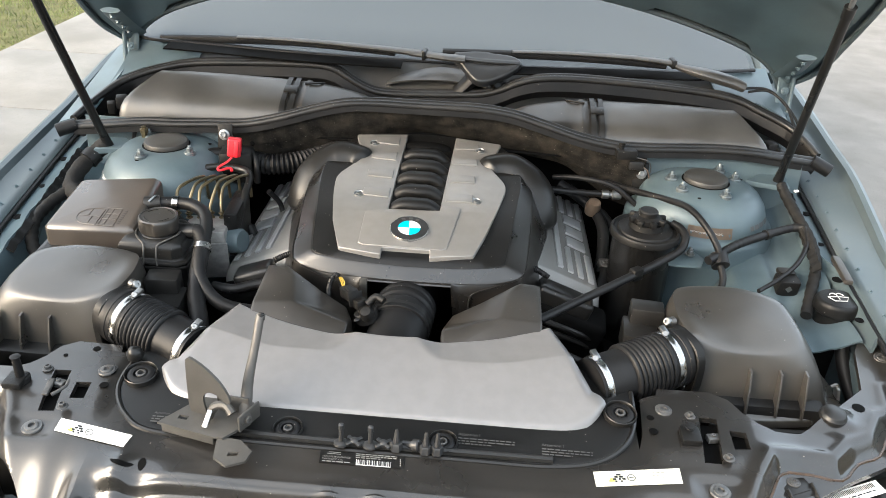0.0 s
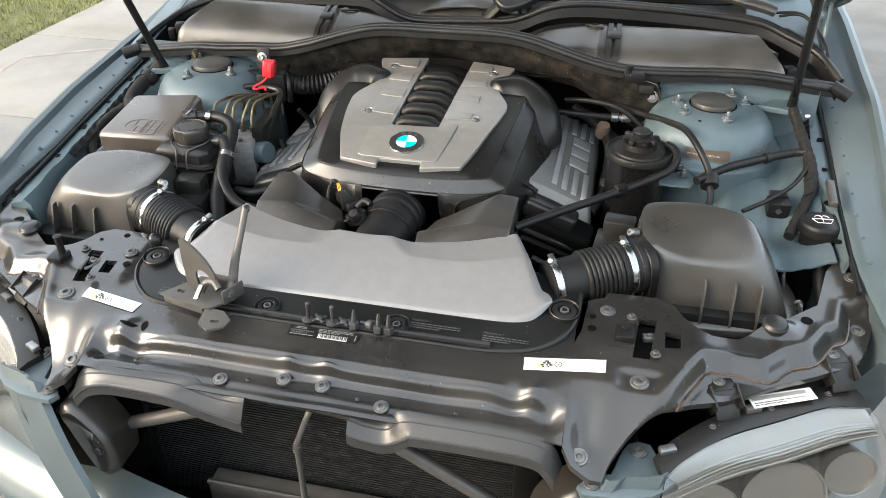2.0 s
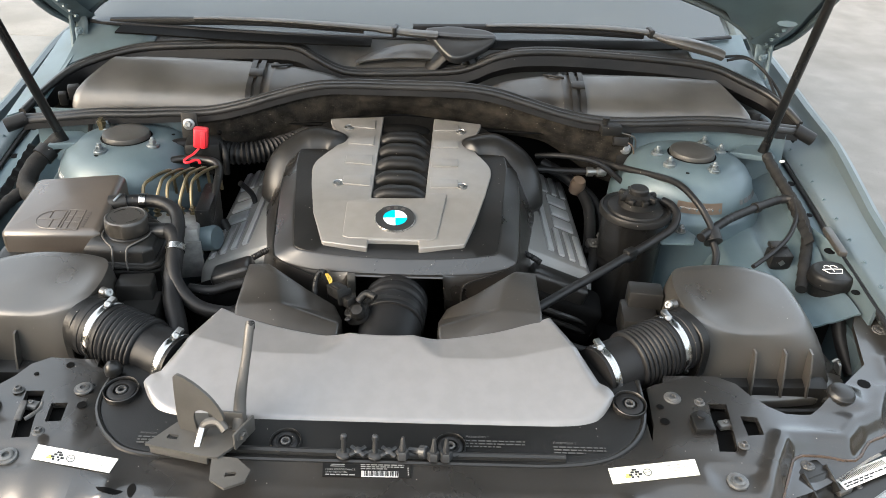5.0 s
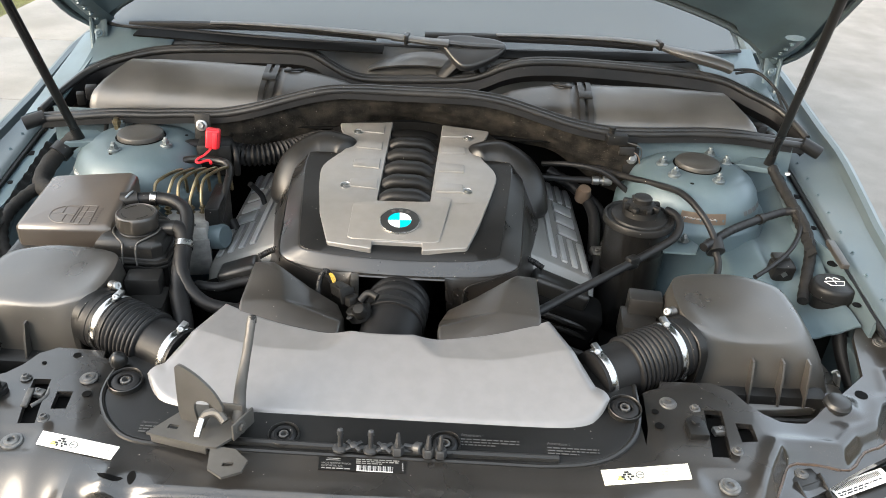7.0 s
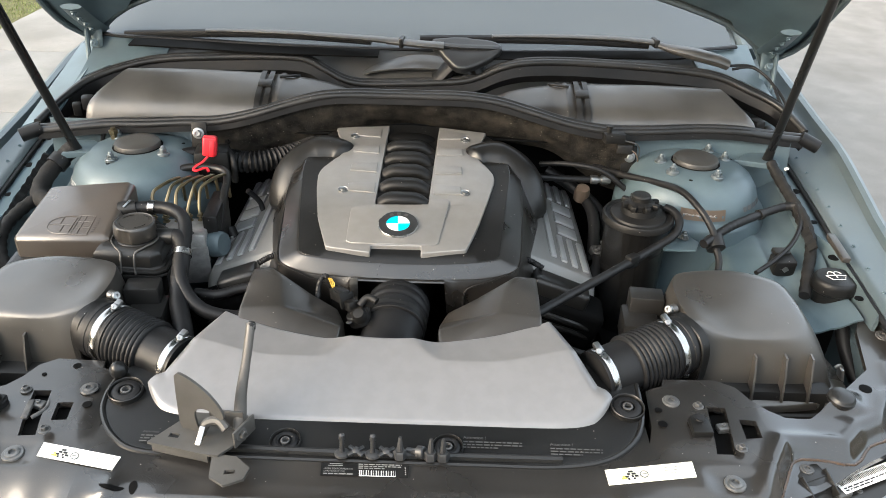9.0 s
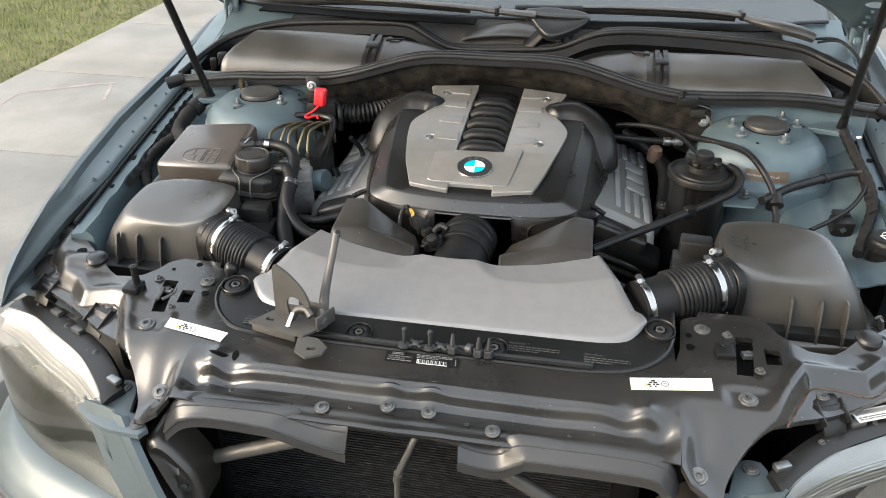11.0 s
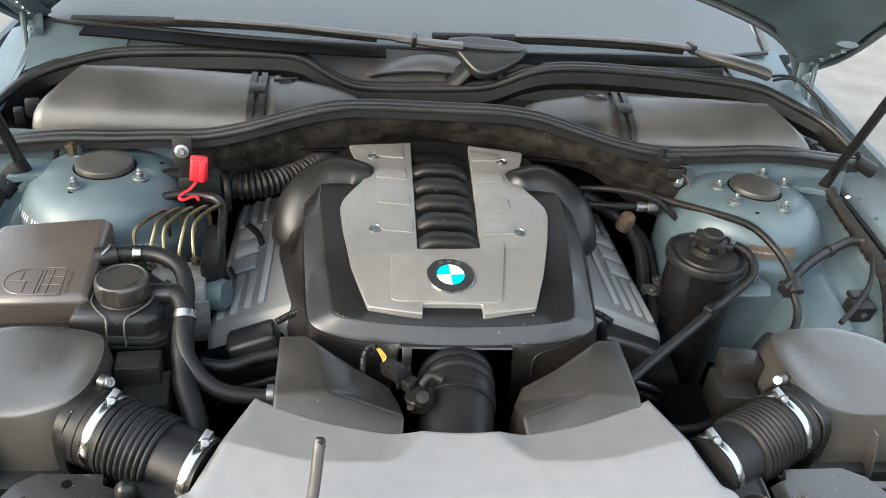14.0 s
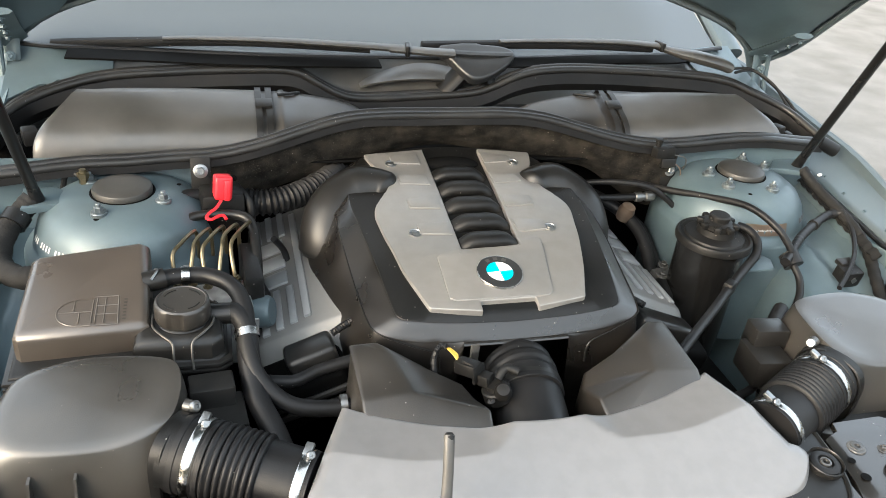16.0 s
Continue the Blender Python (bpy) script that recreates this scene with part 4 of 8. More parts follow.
def corner_panel(s, slots):
    fx = flank(s)
    rear = [(x if s > 0 else fx(x), y) for x, y in ((0.598, 0.910), (0.578, 0.930), (0.562, 0.958), (0.535, 0.974), (0.450, 0.972), (0.445, 0.955), (0.418, 0.945))]
    edge, back, leg = ([(fx(x), y) for x, y in line] for line in (EDGE_LINE, BACK_LINE, LEG))
    bm = bmesh.new()
    edges = []
    outer = [(q.x, q.y) for q in spline([(x, y, 0) for x, y in edge], 3)] + back + rear + leg[::-1]
    for loop in (outer, *slots):
        vs = [bm.verts.new((a, b, 0)) for a, b in loop]
        edges += [bm.edges.new((vs[k], vs[(k + 1) % len(vs)])) for k in range(len(vs))]
    bmesh.ops.triangle_fill(bm, use_beauty=True, use_dissolve=True, edges=edges)
    for k in range(104):
        bmesh.ops.bisect_plane(bm, geom=bm.verts[:] + bm.edges[:] + bm.faces[:], plane_co=(s * (0.405 + 0.005 * k), 0, 0), plane_no=(1, 0, 0))
    for k in range(112):
        bmesh.ops.bisect_plane(bm, geom=bm.verts[:] + bm.edges[:] + bm.faces[:], plane_co=(0, 0.630 + 0.005 * k, 0), plane_no=(0, 1, 0))
    for f in bm.faces:
        f.normal_update()
        if f.normal.z < 0:
            f.normal_flip()
    ex = bmesh.ops.extrude_face_region(bm, geom=bm.faces[:])
    up = {e for e in ex["geom"] if isinstance(e, bmesh.types.BMVert)}
    for v in bm.verts:
        z = corner_z(s, v.co.x, v.co.y)
        v.co.z = z if v in up else z - 0.010
    return part("panel_corner", bm, PANEL, car, "black painted steel corner of the slam panel with latch slots", angle=62)


CORNERS = {}
for sl, z in ((SL_L, 0.8085), (SL_R, 0.8070)):
    b = CORNERS[-1 if sl is SL_L else 1] = corner_panel(-1 if sl is SL_L else 1, sl)
    cx = -0.494 if sl is SL_L else 0.512
    for hole in sl:
        xs, ys = [q[0] for q in hole], [q[1] for q in hole]
        # near-black box below each slot carries the slot's shade
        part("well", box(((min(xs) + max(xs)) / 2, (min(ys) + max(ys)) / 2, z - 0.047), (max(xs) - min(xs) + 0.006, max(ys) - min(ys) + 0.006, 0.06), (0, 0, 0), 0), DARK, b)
    s = 1 if cx > 0 else -1
    for x, y, r in ((s * 0.531, 0.899 if s < 0 else 0.826, 0.0085), (s * 0.466 if s < 0 else 0.492, 0.816 if s < 0 else 0.914, 0.0085)):
        bolt(b, (x, y, z), r, BOLT_GREY, style="hex")
    for hx, hy, hr in ((0.428, 0.902, 0.0055), (0.428, 0.872, 0.0070), (0.478, 0.957, 0.0060), (0.520, 0.935, 0.0035)):
        part("hole", lathe([(hr, 0), (hr, 0.0010), (0, 0.0010)], facing((s * hx, hy, z + 0.03 * (hy - 0.9))), 14), DARK, b)
    bolt(b, (s * 0.438 if s < 0 else 0.452, 0.905 if s < 0 else 0.922, z), 0.0135, BOLT_GREY, style="torx")
    part("latch_jaw", box((cx + s * 0.010, 0.878, z - 0.010), (0.020, 0.014, 0.010), (0, 0, 12 * s), 0.002), BOLT_ZINC, b, "grey steel latch jaw")
    bolt(b, (cx + s * 0.010, 0.878, z - 0.006), 0.0058, BOLT_ZINC)
    if s < 0:
        part("latch_spring", sweep([(cx - 0.005, 0.845, z - 0.005), (cx + 0.008, 0.865, z - 0.004), (cx + 0.004, 0.885, z - 0.005)], 0.003, 8, 4), BOLT_GREY, b)
    if s < 0:
        part("catch", box((cx + s * 0.018, 0.862, z - 0.005), (0.010, 0.04, 0.006), (0, 0, 10), 0.002), BOLT_GREY, b)
    stop = part("bump_stop", lathe([(0.014, z - 0.004), (0.014, z + 0.006), (0.007, z + 0.008), (0.006, z + (0.04 if s < 0 else 0.010)), (0.008, z + (0.045 if s < 0 else 0.013)), (0.0, z + (0.047 if s < 0 else 0.014))], Matrix.Translation((-0.558 if s < 0 else 0.482, 0.868 if s < 0 else 0.876, 0)), 14), RUBBER, b, "black rubber bonnet stop")
    part("stop_base", box((-0.562 if s < 0 else 0.482, 0.862 if s < 0 else 0.865, z + 0.003), (0.03, 0.034, 0.012), bevel=0.003), PLASTIC, b)


# fixings on the folded corners
for s in (-1, 1):
    cr = CORNERS[s]
    fx = flank(s)
    part("seam_bead", sweep([(fx(q.x), q.y, corner_z(s, fx(q.x), q.y) + 0.0005) for q in (p + Vector((0.010, -0.013, 0)) for p in spline([(x, y, 0) for x, y in SEAM_LINE[2:-1]], 3))], 0.0022, 6, 1), SEAM, cr, "amber seam sealer bead")
    part("plug", lathe([(0.021, -0.004), (0.021, 0.0015), (0.0195, 0.003), (0.0185, 0.006), (0.016, 0.008), (0.0, 0.0083)], facing((fx(0.724), 0.940, corner_z(s, fx(0.724), 0.940)), (0, -0.1, 1)), 18), PLASTIC_SMOOTH, cr, "domed plug")
    for x, y in ((0.872, 1.000), (0.880, 1.125)):
        bolt(cr, (fx(x), y, corner_z(s, fx(x), y)), 0.0125, BOLT_GREY, (0, -0.2, 1), "torx")
    part("hole", lathe([(0.010, 0.0), (0.010, 0.0015), (0.0, 0.0015)], facing((fx(0.782), 0.978, corner_z(s, fx(0.782), 0.978) - 0.0004)), 16), DARK, cr)
    for x, y in ((0.640, 0.812), (0.826, 0.912)) if s > 0 else ((0.650, 0.828), (0.806, 0.902)):
        # folded retaining bracket: bolted tab, sloping face and two cheeks
        m = pose(fx(x), y, corner_z(s, fx(x), y) + 0.003, 0, 0, 24 * s)
        clip = part("clip", box((m @ Vector((0, 0.012, 0))), (0.046, 0.034, 0.004), (0, 0, 24 * s), 0.001), PLASTIC_SMOOTH, cr, "black folded retaining bracket")
        part("face", box((m @ Vector((0, -0.018, -0.018))), (0.040, 0.046, 0.004), (52, 0, 24 * s), 0.001), PLASTIC_SMOOTH, clip)
        for k in (-1, 1):
            part("cheek", box((m @ Vector((0.022 * k, -0.008, -0.014))), (0.003, 0.040, 0.030), (30, 0, 24 * s), 0.001), PLASTIC_SMOOTH, clip)
        bolt(clip, tuple(m @ Vector((0, 0.014, 0.002))), 0.010, BOLT_GREY, style="torx")

# ---- headlights ----


def headlight(s):
    fx = (lambda x: x) if s > 0 else (lambda x: 0.03 - x)
    hl = thing("headlight", "headlight with a clear cover and chrome reflectors" if s > 0 else "headlight with a hazy yellowed cover and chrome reflectors", "headlight", (fx(0.72), 0.8, 0.47), "headlights of the car")
    top = spline([(0.878, 0.868, 0.722), (0.812, 0.848, 0.728), (0.730, 0.799, 0.728), (0.650, 0.750, 0.726), (0.585, 0.692, 0.720), (0.556, 0.656, 0.712)], 6)
    low = spline([(0.962, 0.895, 0.485), (0.905, 0.825, 0.470), (0.80, 0.752, 0.460), (0.69, 0.706, 0.455), (0.57, 0.660, 0.460), (0.455, 0.616, 0.478)], 6)

    def face(inset=0.0, v0=0.0, v1=1.0):
        def f(u, v):
            k = u * (len(top) - 1)
            i = min(int(k), len(top) - 2)
            a, b = top[i].lerp(top[i + 1], k - i), low[i].lerp(low[i + 1], k - i)
            t = v0 + (v1 - v0) * v
            q = a.lerp(b, t)
            bulge = math.sin(math.pi * t ** 0.75) * 0.035 - inset
            q = q + Vector((0.35, -0.75, 0.55)) * bulge
            return (fx(q.x), q.y, q.z)
        return f if s < 0 else (lambda u, v: f(1 - u, v))

    def ribbed(f):
        return lambda u, v: Vector(f(u, v)) + Vector((0, -0.0013, 0.0013)) * abs(math.sin(11 * math.pi * v)) * smoothstep(v, 0.45, 0.6)
    lens = part("lens", sheet(face(), 40, 20, 0.003), LENS_CLEAR if s > 0 else LENS, hl, "clear lens" if s > 0 else "hazy yellowed lens")
    lens.visible_shadow = False
    part("chrome_band", sheet(ribbed(face(0.018, 0.02, 0.25)), 60, 40, 0.002), REFLECTOR, hl, "ribbed chrome upper band")
    part("bezel", sheet(face(0.10, 0.25, 1.0), 30, 8, 0.002), PLASTIC, hl, "dark inner bezel")
    for x, y, z, r in ((0.625, 0.745, 0.575, 0.062), (0.755, 0.800, 0.585, 0.068), (0.865, 0.865, 0.60, 0.042)):
        m = facing((fx(x), y, z), (0.25 * s, -1, 0.25))
        part("reflector", lathe([(0.0, -0.03), (r * 0.5, -0.025), (r * 0.85, 0.0), (r, 0.035), (r * 1.04, 0.036), (r * 1.04, 0.03)], m, 28), REFLECTOR if s > 0 else REFLECTOR_DULL, hl, "round chrome reflector")
        part("projector", lathe([(r * 0.45, -0.02), (r * 0.45, 0.0), (r * 0.36, 0.014), (0.0, 0.022)], m, 20), GLASS, hl, "glass projector lens")
    # housing behind the lens edge
    rows = []
    for i, q in enumerate(top):
        rows.append([Vector((fx(a.x), a.y, a.z)) for a in (q + Vector((0, 0.0, 0.004)), q + Vector((-0.006, 0.016, 0.008)), q + Vector((-0.014, 0.040, 0.006)), q + Vector((-0.016, 0.048, -0.012)), q + Vector((-0.016, 0.048, -0.25)), q + Vector((-0.010, 0.03, -0.24)), q + Vector((0, 0.012, -0.01)))])
    hs = part("housing", rings(rows), PLASTIC_SMOOTH, hl, "black plastic headlight housing rim")
    for k in (5, 12, 19, 25):
        q = top[k]
        bolt(hs, (fx(q.x - 0.010), q.y + 0.022, q.z + 0.007), 0.0055, BOLT_GREY, style="pan", name="dimple")
    for k in (9, 14, 26):
        q = top[k]
        part("tab", box((fx(q.x - 0.012), q.y + 0.028, q.z + 0.010), (0.026, 0.014, 0.010), (0, 0, 25 * s), 0.002), PLASTIC_DUSTY if k != 26 else STEEL, hs, "pale adjuster tab")
    # printed label on the housing
    q = top[11] if s > 0 else top[9]
    m = pose(0.692, 0.806, 0.744, 4, 0, 24) if s > 0 else pose(fx(q.x) - 0.05, q.y + 0.045, q.z + 0.004, 8, 0, 22 * s)
    lb = part("label", sheet(lambda u, v: m @ Vector((0.11 * u, 0.024 * v, 0)), 2, 2, 0.001), PAPER if s > 0 else PLASTIC_DUSTY, hl, "printed housing label")
    bars([[(0.004 + 0.0032 * k, 0.0016) for k in range(30)]], m @ pose(0, 0.021, 0), 0.008, 0.01, INK, lb)
    bars(word_rows(rnd, 2, 0.09, (0.004, 0.012)), m @ pose(0.004, 0.009, 0), 0.0022, 0.004, INK, lb)
    return hl


for s in (-1, 1):
    headlight(s)

# ---- grille opening ----
FLAP_L = (((-0.402, 0.728), (-0.388, 0.746), (-0.364, 0.758), (-0.277, 0.763), (-0.192, 0.766), (-0.168, 0.754), (-0.129, 0.748), (-0.112, 0.752), (-0.096, 0.758)), ((-0.402, 0.704), (-0.388, 0.720), (-0.366, 0.738), (-0.325, 0.748), (-0.241, 0.746), (-0.205, 0.740), (-0.168, 0.727), (-0.130, 0.718), (-0.100, 0.711)))
FLAP_R = (((0.073, 0.752), (0.104, 0.740), (0.138, 0.743), (0.160, 0.768), (0.233, 0.768), (0.297, 0.768), (0.368, 0.762), (0.392, 0.745), (0.405, 0.710)), ((0.077, 0.728), (0.108, 0.722), (0.141, 0.722), (0.172, 0.742), (0.187, 0.748), (0.284, 0.749), (0.360, 0.745), (0.383, 0.728), (0.398, 0.704)))
for up, dn in (FLAP_L, FLAP_R):
    cu, cd = spline([(x, 0.654, z) for x, z in up], 6), spline([(x, 0.628, z) for x, z in dn], 6)

    def flap(u, v):
        i = min(int(u * (len(cu) - 1) + 1e-6), len(cu) - 1)
        p, q = cu[i], cd[i]
        if v < 0.12:
            return p + Vector((0, 0.004, -0.006)) * (1 - v / 0.12)
        if v > 0.72:
            return q + Vector((0, 0.001, -0.020)) * ((v - 0.72) / 0.28)
        t = (v - 0.12) / 0.60
        w = p.lerp(q, t)
        w.z += 0.004 * math.sin(math.pi * t) * (1 - t)
        return w
    fl = part("duct_flap", sheet(flap, len(cu) - 1, 25, 0.003), FLAP, car, "dark grey plastic duct flap on the slam panel", angle=50)
    part("rolled_edge", sweep([q + Vector((0, -0.001, -0.001)) for q in cd[1:-1]], 0.0035, 8, 1, smooth=False), FLAP, fl)
    part("moulded_rib", sweep([p.lerp(q, 0.42) + Vector((0, 0, 0.003)) for p, q in zip(cu, cd)][1:-1], 0.0030, 8, 1, smooth=False), FLAP, fl)
part("lip", sweep([(-0.10, 0.652, 0.752), (-0.05, 0.650, 0.750), (0.03, 0.648, 0.750), (0.078, 0.646, 0.746)], 0.006, 8, 6), PANEL, car)
part("cross_panel", sheet(lambda u, v: (-0.12 + 0.22 * u, 0.660 + 0.02 * v, 0.752 - 0.04 * v), 12, 4, 0.003), PANEL, car)
radiator = thing("radiator", "black finned radiator behind the grille opening", "radiator", (0, 0.76, 0.3))
part("core", box((-0.03, 0.79, 0.52), (0.74, 0.02, 0.42), bevel=0.002), DARK, radiator)
bm = bmesh.new()
for k in range(62):
    z = 0.325 + 0.0065 * k
    v = [bm.verts.new((x, y, zz)) for x in (-0.39, 0.33) for y, zz in ((0.770, z), (0.770, z + 0.0028), (0.782, z + 0.0028), (0.782, z))]
    for i in range(4):
        j = (i + 1) % 4
        bm.faces.new((v[i], v[j], v[4 + j], v[4 + i]))
    bm.faces.new(v[:4][::-1]); bm.faces.new(v[4:])
tagged(part("fin_pack", bm, FIN, radiator, "fine horizontal cooling fins", smooth=False), kind="stuff")
part("side_tank", box((-0.41, 0.785, 0.52), (0.05, 0.05, 0.44), bevel=0.01), PLASTIC, radiator)
part("side_tank", box((0.35, 0.785, 0.52), (0.05, 0.05, 0.44), bevel=0.01), PLASTIC, radiator)
beam = thing("crash_beam", "grey metal crash beam low before the radiator", "beam", (0.02, 0.73, 0.35))
part("beam_face", box((0.02, 0.730, 0.392), (0.54, 0.045, 0.085), bevel=0.006), GREY_STEEL, beam)
part("rolled_lip", sweep([(-0.25, 0.712, 0.437), (0.29, 0.712, 0.437)], 0.005, 8, 4), GREY_STEEL, beam)
pipe = thing("pipe", "thin bent grey pipe across the radiator", "pipe", (-0.02, 0.66, 0.4))
part("tube", sweep([(0.006, 0.668, 0.728), (0.002, 0.660, 0.722), (-0.006, 0.655, 0.70), (-0.022, 0.655, 0.655), (-0.026, 0.66, 0.63), (-0.026, 0.66, 0.42)], 0.0055, 10, 6), GREY_STEEL, pipe)
part("joint", sweep([(-0.0225, 0.655, 0.652), (-0.026, 0.659, 0.632)], 0.0075, 10, 2), GREY_STEEL, pipe)
for a, b in (((-0.40, 0.69, 0.575), (-0.13, 0.675, 0.705)), ((0.09, 0.672, 0.705), (0.34, 0.69, 0.53))):
    br = thing("brace", "grey tubular front-end brace", "brace", a, "braces of the grille opening")
    part("tube", sweep([a, b], 0.0125, 14, 6), GREY_STEEL, br)
for s in (-1, 1):
    dt = thing("air_duct", "dark brown-grey plastic air duct at the grille opening", "air duct", (0.005 + s * 0.40, 0.64, 0.53), "air ducts of the grille opening")
    ear = spline([(0.450, 0, 0.668), (0.430, 0, 0.684), (0.402, 0, 0.664), (0.368, 0, 0.618), (0.357, 0, 0.575), (0.366, 0, 0.536), (0.390, 0, 0.530), (0.417, 0, 0.582), (0.440, 0, 0.640)], 5, True)
    mid = sum(ear, Vector()) / len(ear)
    rows = []
    for k, y in ((1.0, 0.69), (1.0, 0.632), (0.93, 0.622), (0.80, 0.617), (0.72, 0.621), (0.45, 0.628), (0.05, 0.630)):
        rows.append([Vector((0.005 + s * (mid.x + (q.x - mid.x) * k), y - 0.10 * (q.z - 0.6) * -0.6, mid.z + (q.z - mid.z) * k)) for q in ear])
    part("duct_wall", rings(rows), PLASTIC_BROWN, dt, "moulded duct mouth")
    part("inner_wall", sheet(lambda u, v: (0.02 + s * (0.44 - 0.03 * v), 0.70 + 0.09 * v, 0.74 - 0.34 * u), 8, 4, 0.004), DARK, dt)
    bolt(dt, (0.005 + s * 0.392, 0.626, 0.585), 0.012, BOLT_BLACK, (-0.2 * s, -1, 0.3), "hex")

# painted trim beside each headlight
for s in (-1, 1):
    left_edge = spline([(0.562, 0.664, 0.722), (0.545, 0.642, 0.665), (0.512, 0.615, 0.605), (0.466, 0.588, 0.535), (0.425, 0.570, 0.45)], 6)
    right_edge = spline([(0.470, 0.648, 0.712), (0.440, 0.622, 0.668), (0.408, 0.600, 0.608), (0.374, 0.582, 0.548), (0.335, 0.566, 0.46)], 6)

    def trim(u, v):
        i = int(round(u * 24))
        q = left_edge[i].lerp(right_edge[i], v)
        q = q + Vector((0, -0.010, 0.006)) * (smoothstep(v, 0.0, 0.08) - smoothstep(v, 0.92, 1.0)) + Vector((0, -0.007, 0.002)) * smoothstep(v, 0.68, 0.74)
        return (s * q.x, q.y, q.z)
    tr = part("grille_trim", sheet(trim if s < 0 else (lambda u, v: trim(u, 1 - v)), 24, 24, 0.004), PAINT, car, "blue-grey trim beside the headlight")
    part("tongue", slab([(s * x, y) for x, y in ((0.495, 0.710), (0.505, 0.728), (0.520, 0.735), (0.538, 0.732), (0.546, 0.716), (0.545, 0.690), (0.578, 0.660), (0.540, 0.630), (0.497, 0.616), (0.440, 0.612), (0.432, 0.628), (0.454, 0.655), (0.480, 0.660))], 0.705, 0.010, 0.003), PAINT, tr)
    bolt(tr, (s * 0.520, 0.712, 0.705), 0.0135, BOLT_GREY, style="torx")
    bolt(tr, (s * 0.453, 0.634, 0.705), 0.0125, BOLT_GREY, style="torx")

BUMPER = [(-1.0, 1.15), (-0.99, 1.00), (-0.968, 0.88), (-0.915, 0.775), (-0.845, 0.712), (-0.755, 0.668), (-0.63, 0.630), (-0.45, 0.595), (-0.2, 0.572), (0.0, 0.565), (0.2, 0.572), (0.45, 0.595), (0.63, 0.630), (0.755, 0.668), (0.845, 0.712), (0.915, 0.775), (0.968, 0.88), (0.99, 1.00), (1.0, 1.15)]
BC = spline([(x * (1 - 0.03 * smoothstep(abs(x), 0.6, 0.95)) + 0.01, y + 0.045 * smoothstep(abs(x), 0.1, 0.6), 0) for x, y in BUMPER], 4)


def bumper(u, v):
    k = u * (len(BC) - 1)
    i = min(int(k), len(BC) - 2)
    q = BC[i].lerp(BC[i + 1], k - i)
    d = (BC[min(i + 2, len(BC) - 1)] - BC[max(i - 1, 0)]).normalized()
    n = Vector((d.y, -d.x, 0))
    off = lerp(v, (0, 0.06, 0.14, 0.3, 0.42, 0.47, 0.50, 0.54, 0.75, 1.0), (-0.050, -0.012, 0.010, 0.038, 0.056, 0.058, 0.050, 0.058, 0.046, 0.0))
    z = lerp(v, (0, 0.06, 0.14, 0.3, 0.42, 0.47, 0.50, 0.54, 0.75, 1.0), (0.476, 0.474, 0.466, 0.438, 0.412, 0.398, 0.392, 0.382, 0.23, 0.14))
    return q + n * off + Vector((0, 0, z))


bp = part("bumper", sheet(bumper, 90, 30, 0.005), PAINT, car, "blue-grey front bumper with scuffed edge")
part("bumper_strip", sweep([Vector(bumper(0.04 + 0.92 * k / 30, 0.49)) + Vector((0, -0.004, 0)) for k in range(31)], 0.014, 8, 2, flat=0.8), PLASTIC_DUSTY, bp, "dark bumper strip")
part("washer_flap", sweep([Vector(bumper(0.165 + 0.055 * t, 0.42 - 0.26 * math.sin(math.pi * t) ** 0.6)) + Vector((0, -0.001, 0.0012)) for t in (k / 14 for k in range(15))], 0.0022, 6, 2), DARK, bp, "headlamp washer flap outline")


# ---- radiator shroud and grey intake cover ----
shroud = thing("radiator_shroud", "black plastic radiator shroud with rubber mounts and worn warning text", "shroud", (0, 0.88, 0.77))
SH = [(-0.400, 0.955), (-0.409, 0.905), (-0.402, 0.862), (-0.370, 0.818), (-0.318, 0.793), (-0.18, 0.789), (0.0, 0.788), (0.16, 0.788), (0.262, 0.789), (0.332, 0.803), (0.378, 0.838), (0.400, 0.886), (0.404, 0.955), (0.34, 1.0), (-0.34, 1.0)]
part("tray", slab(SH, 0.803, 0.030, 0.006, 3, (0.10, 0), 0.85, smooth=4), PLASTIC, shroud)
rim = spline([(a, b, 0.801 + 0.10 * (b - 0.85)) for a, b in SH[:13]], 5)
part("rim", sweep(rim, 0.0045, 8, 1), PLASTIC_SMOOTH, shroud)
part("front_gutter", sweep([(-0.30, 0.803, 0.800), (0.0, 0.799, 0.799), (0.27, 0.800, 0.799)], 0.006, 8, 6), PLASTIC_SMOOTH, shroud)
for x, y, z, r in ((-0.380, 0.900, 0.812, 0.026), (0.380, 0.900, 0.812, 0.026), (-0.124, 0.816, 0.801, 0.0225), (0.108, 0.815, 0.801, 0.0225)):
    m = facing((x, y, z), (0, -0.1, 1))
    cup = part("mount_cup", lathe([(r, -0.006), (r * 0.99, 0.004), (r * 0.95, 0.0052), (r * 0.91, 0.004), (r * 0.89, -0.002), (0, -0.002)], m, 28), PLASTIC_SMOOTH, shroud)
    g = part("grommet", lathe([(r * 0.80, -0.002), (r * 0.80, 0.002), (r * 0.62, 0.0042), (r * 0.44, 0.0035), (r * 0.40, -0.001), (0, -0.001)], m, 24), RUBBER, cup, "grey rubber grommet")
    part("stud", lathe([(r * 0.30, -0.002), (r * 0.30, 0.004), (r * 0.20, 0.0045), (r * 0.18, -0.001), (0, -0.001)], m, 14), BOLT_GREY, g)
wr = random.Random(11)
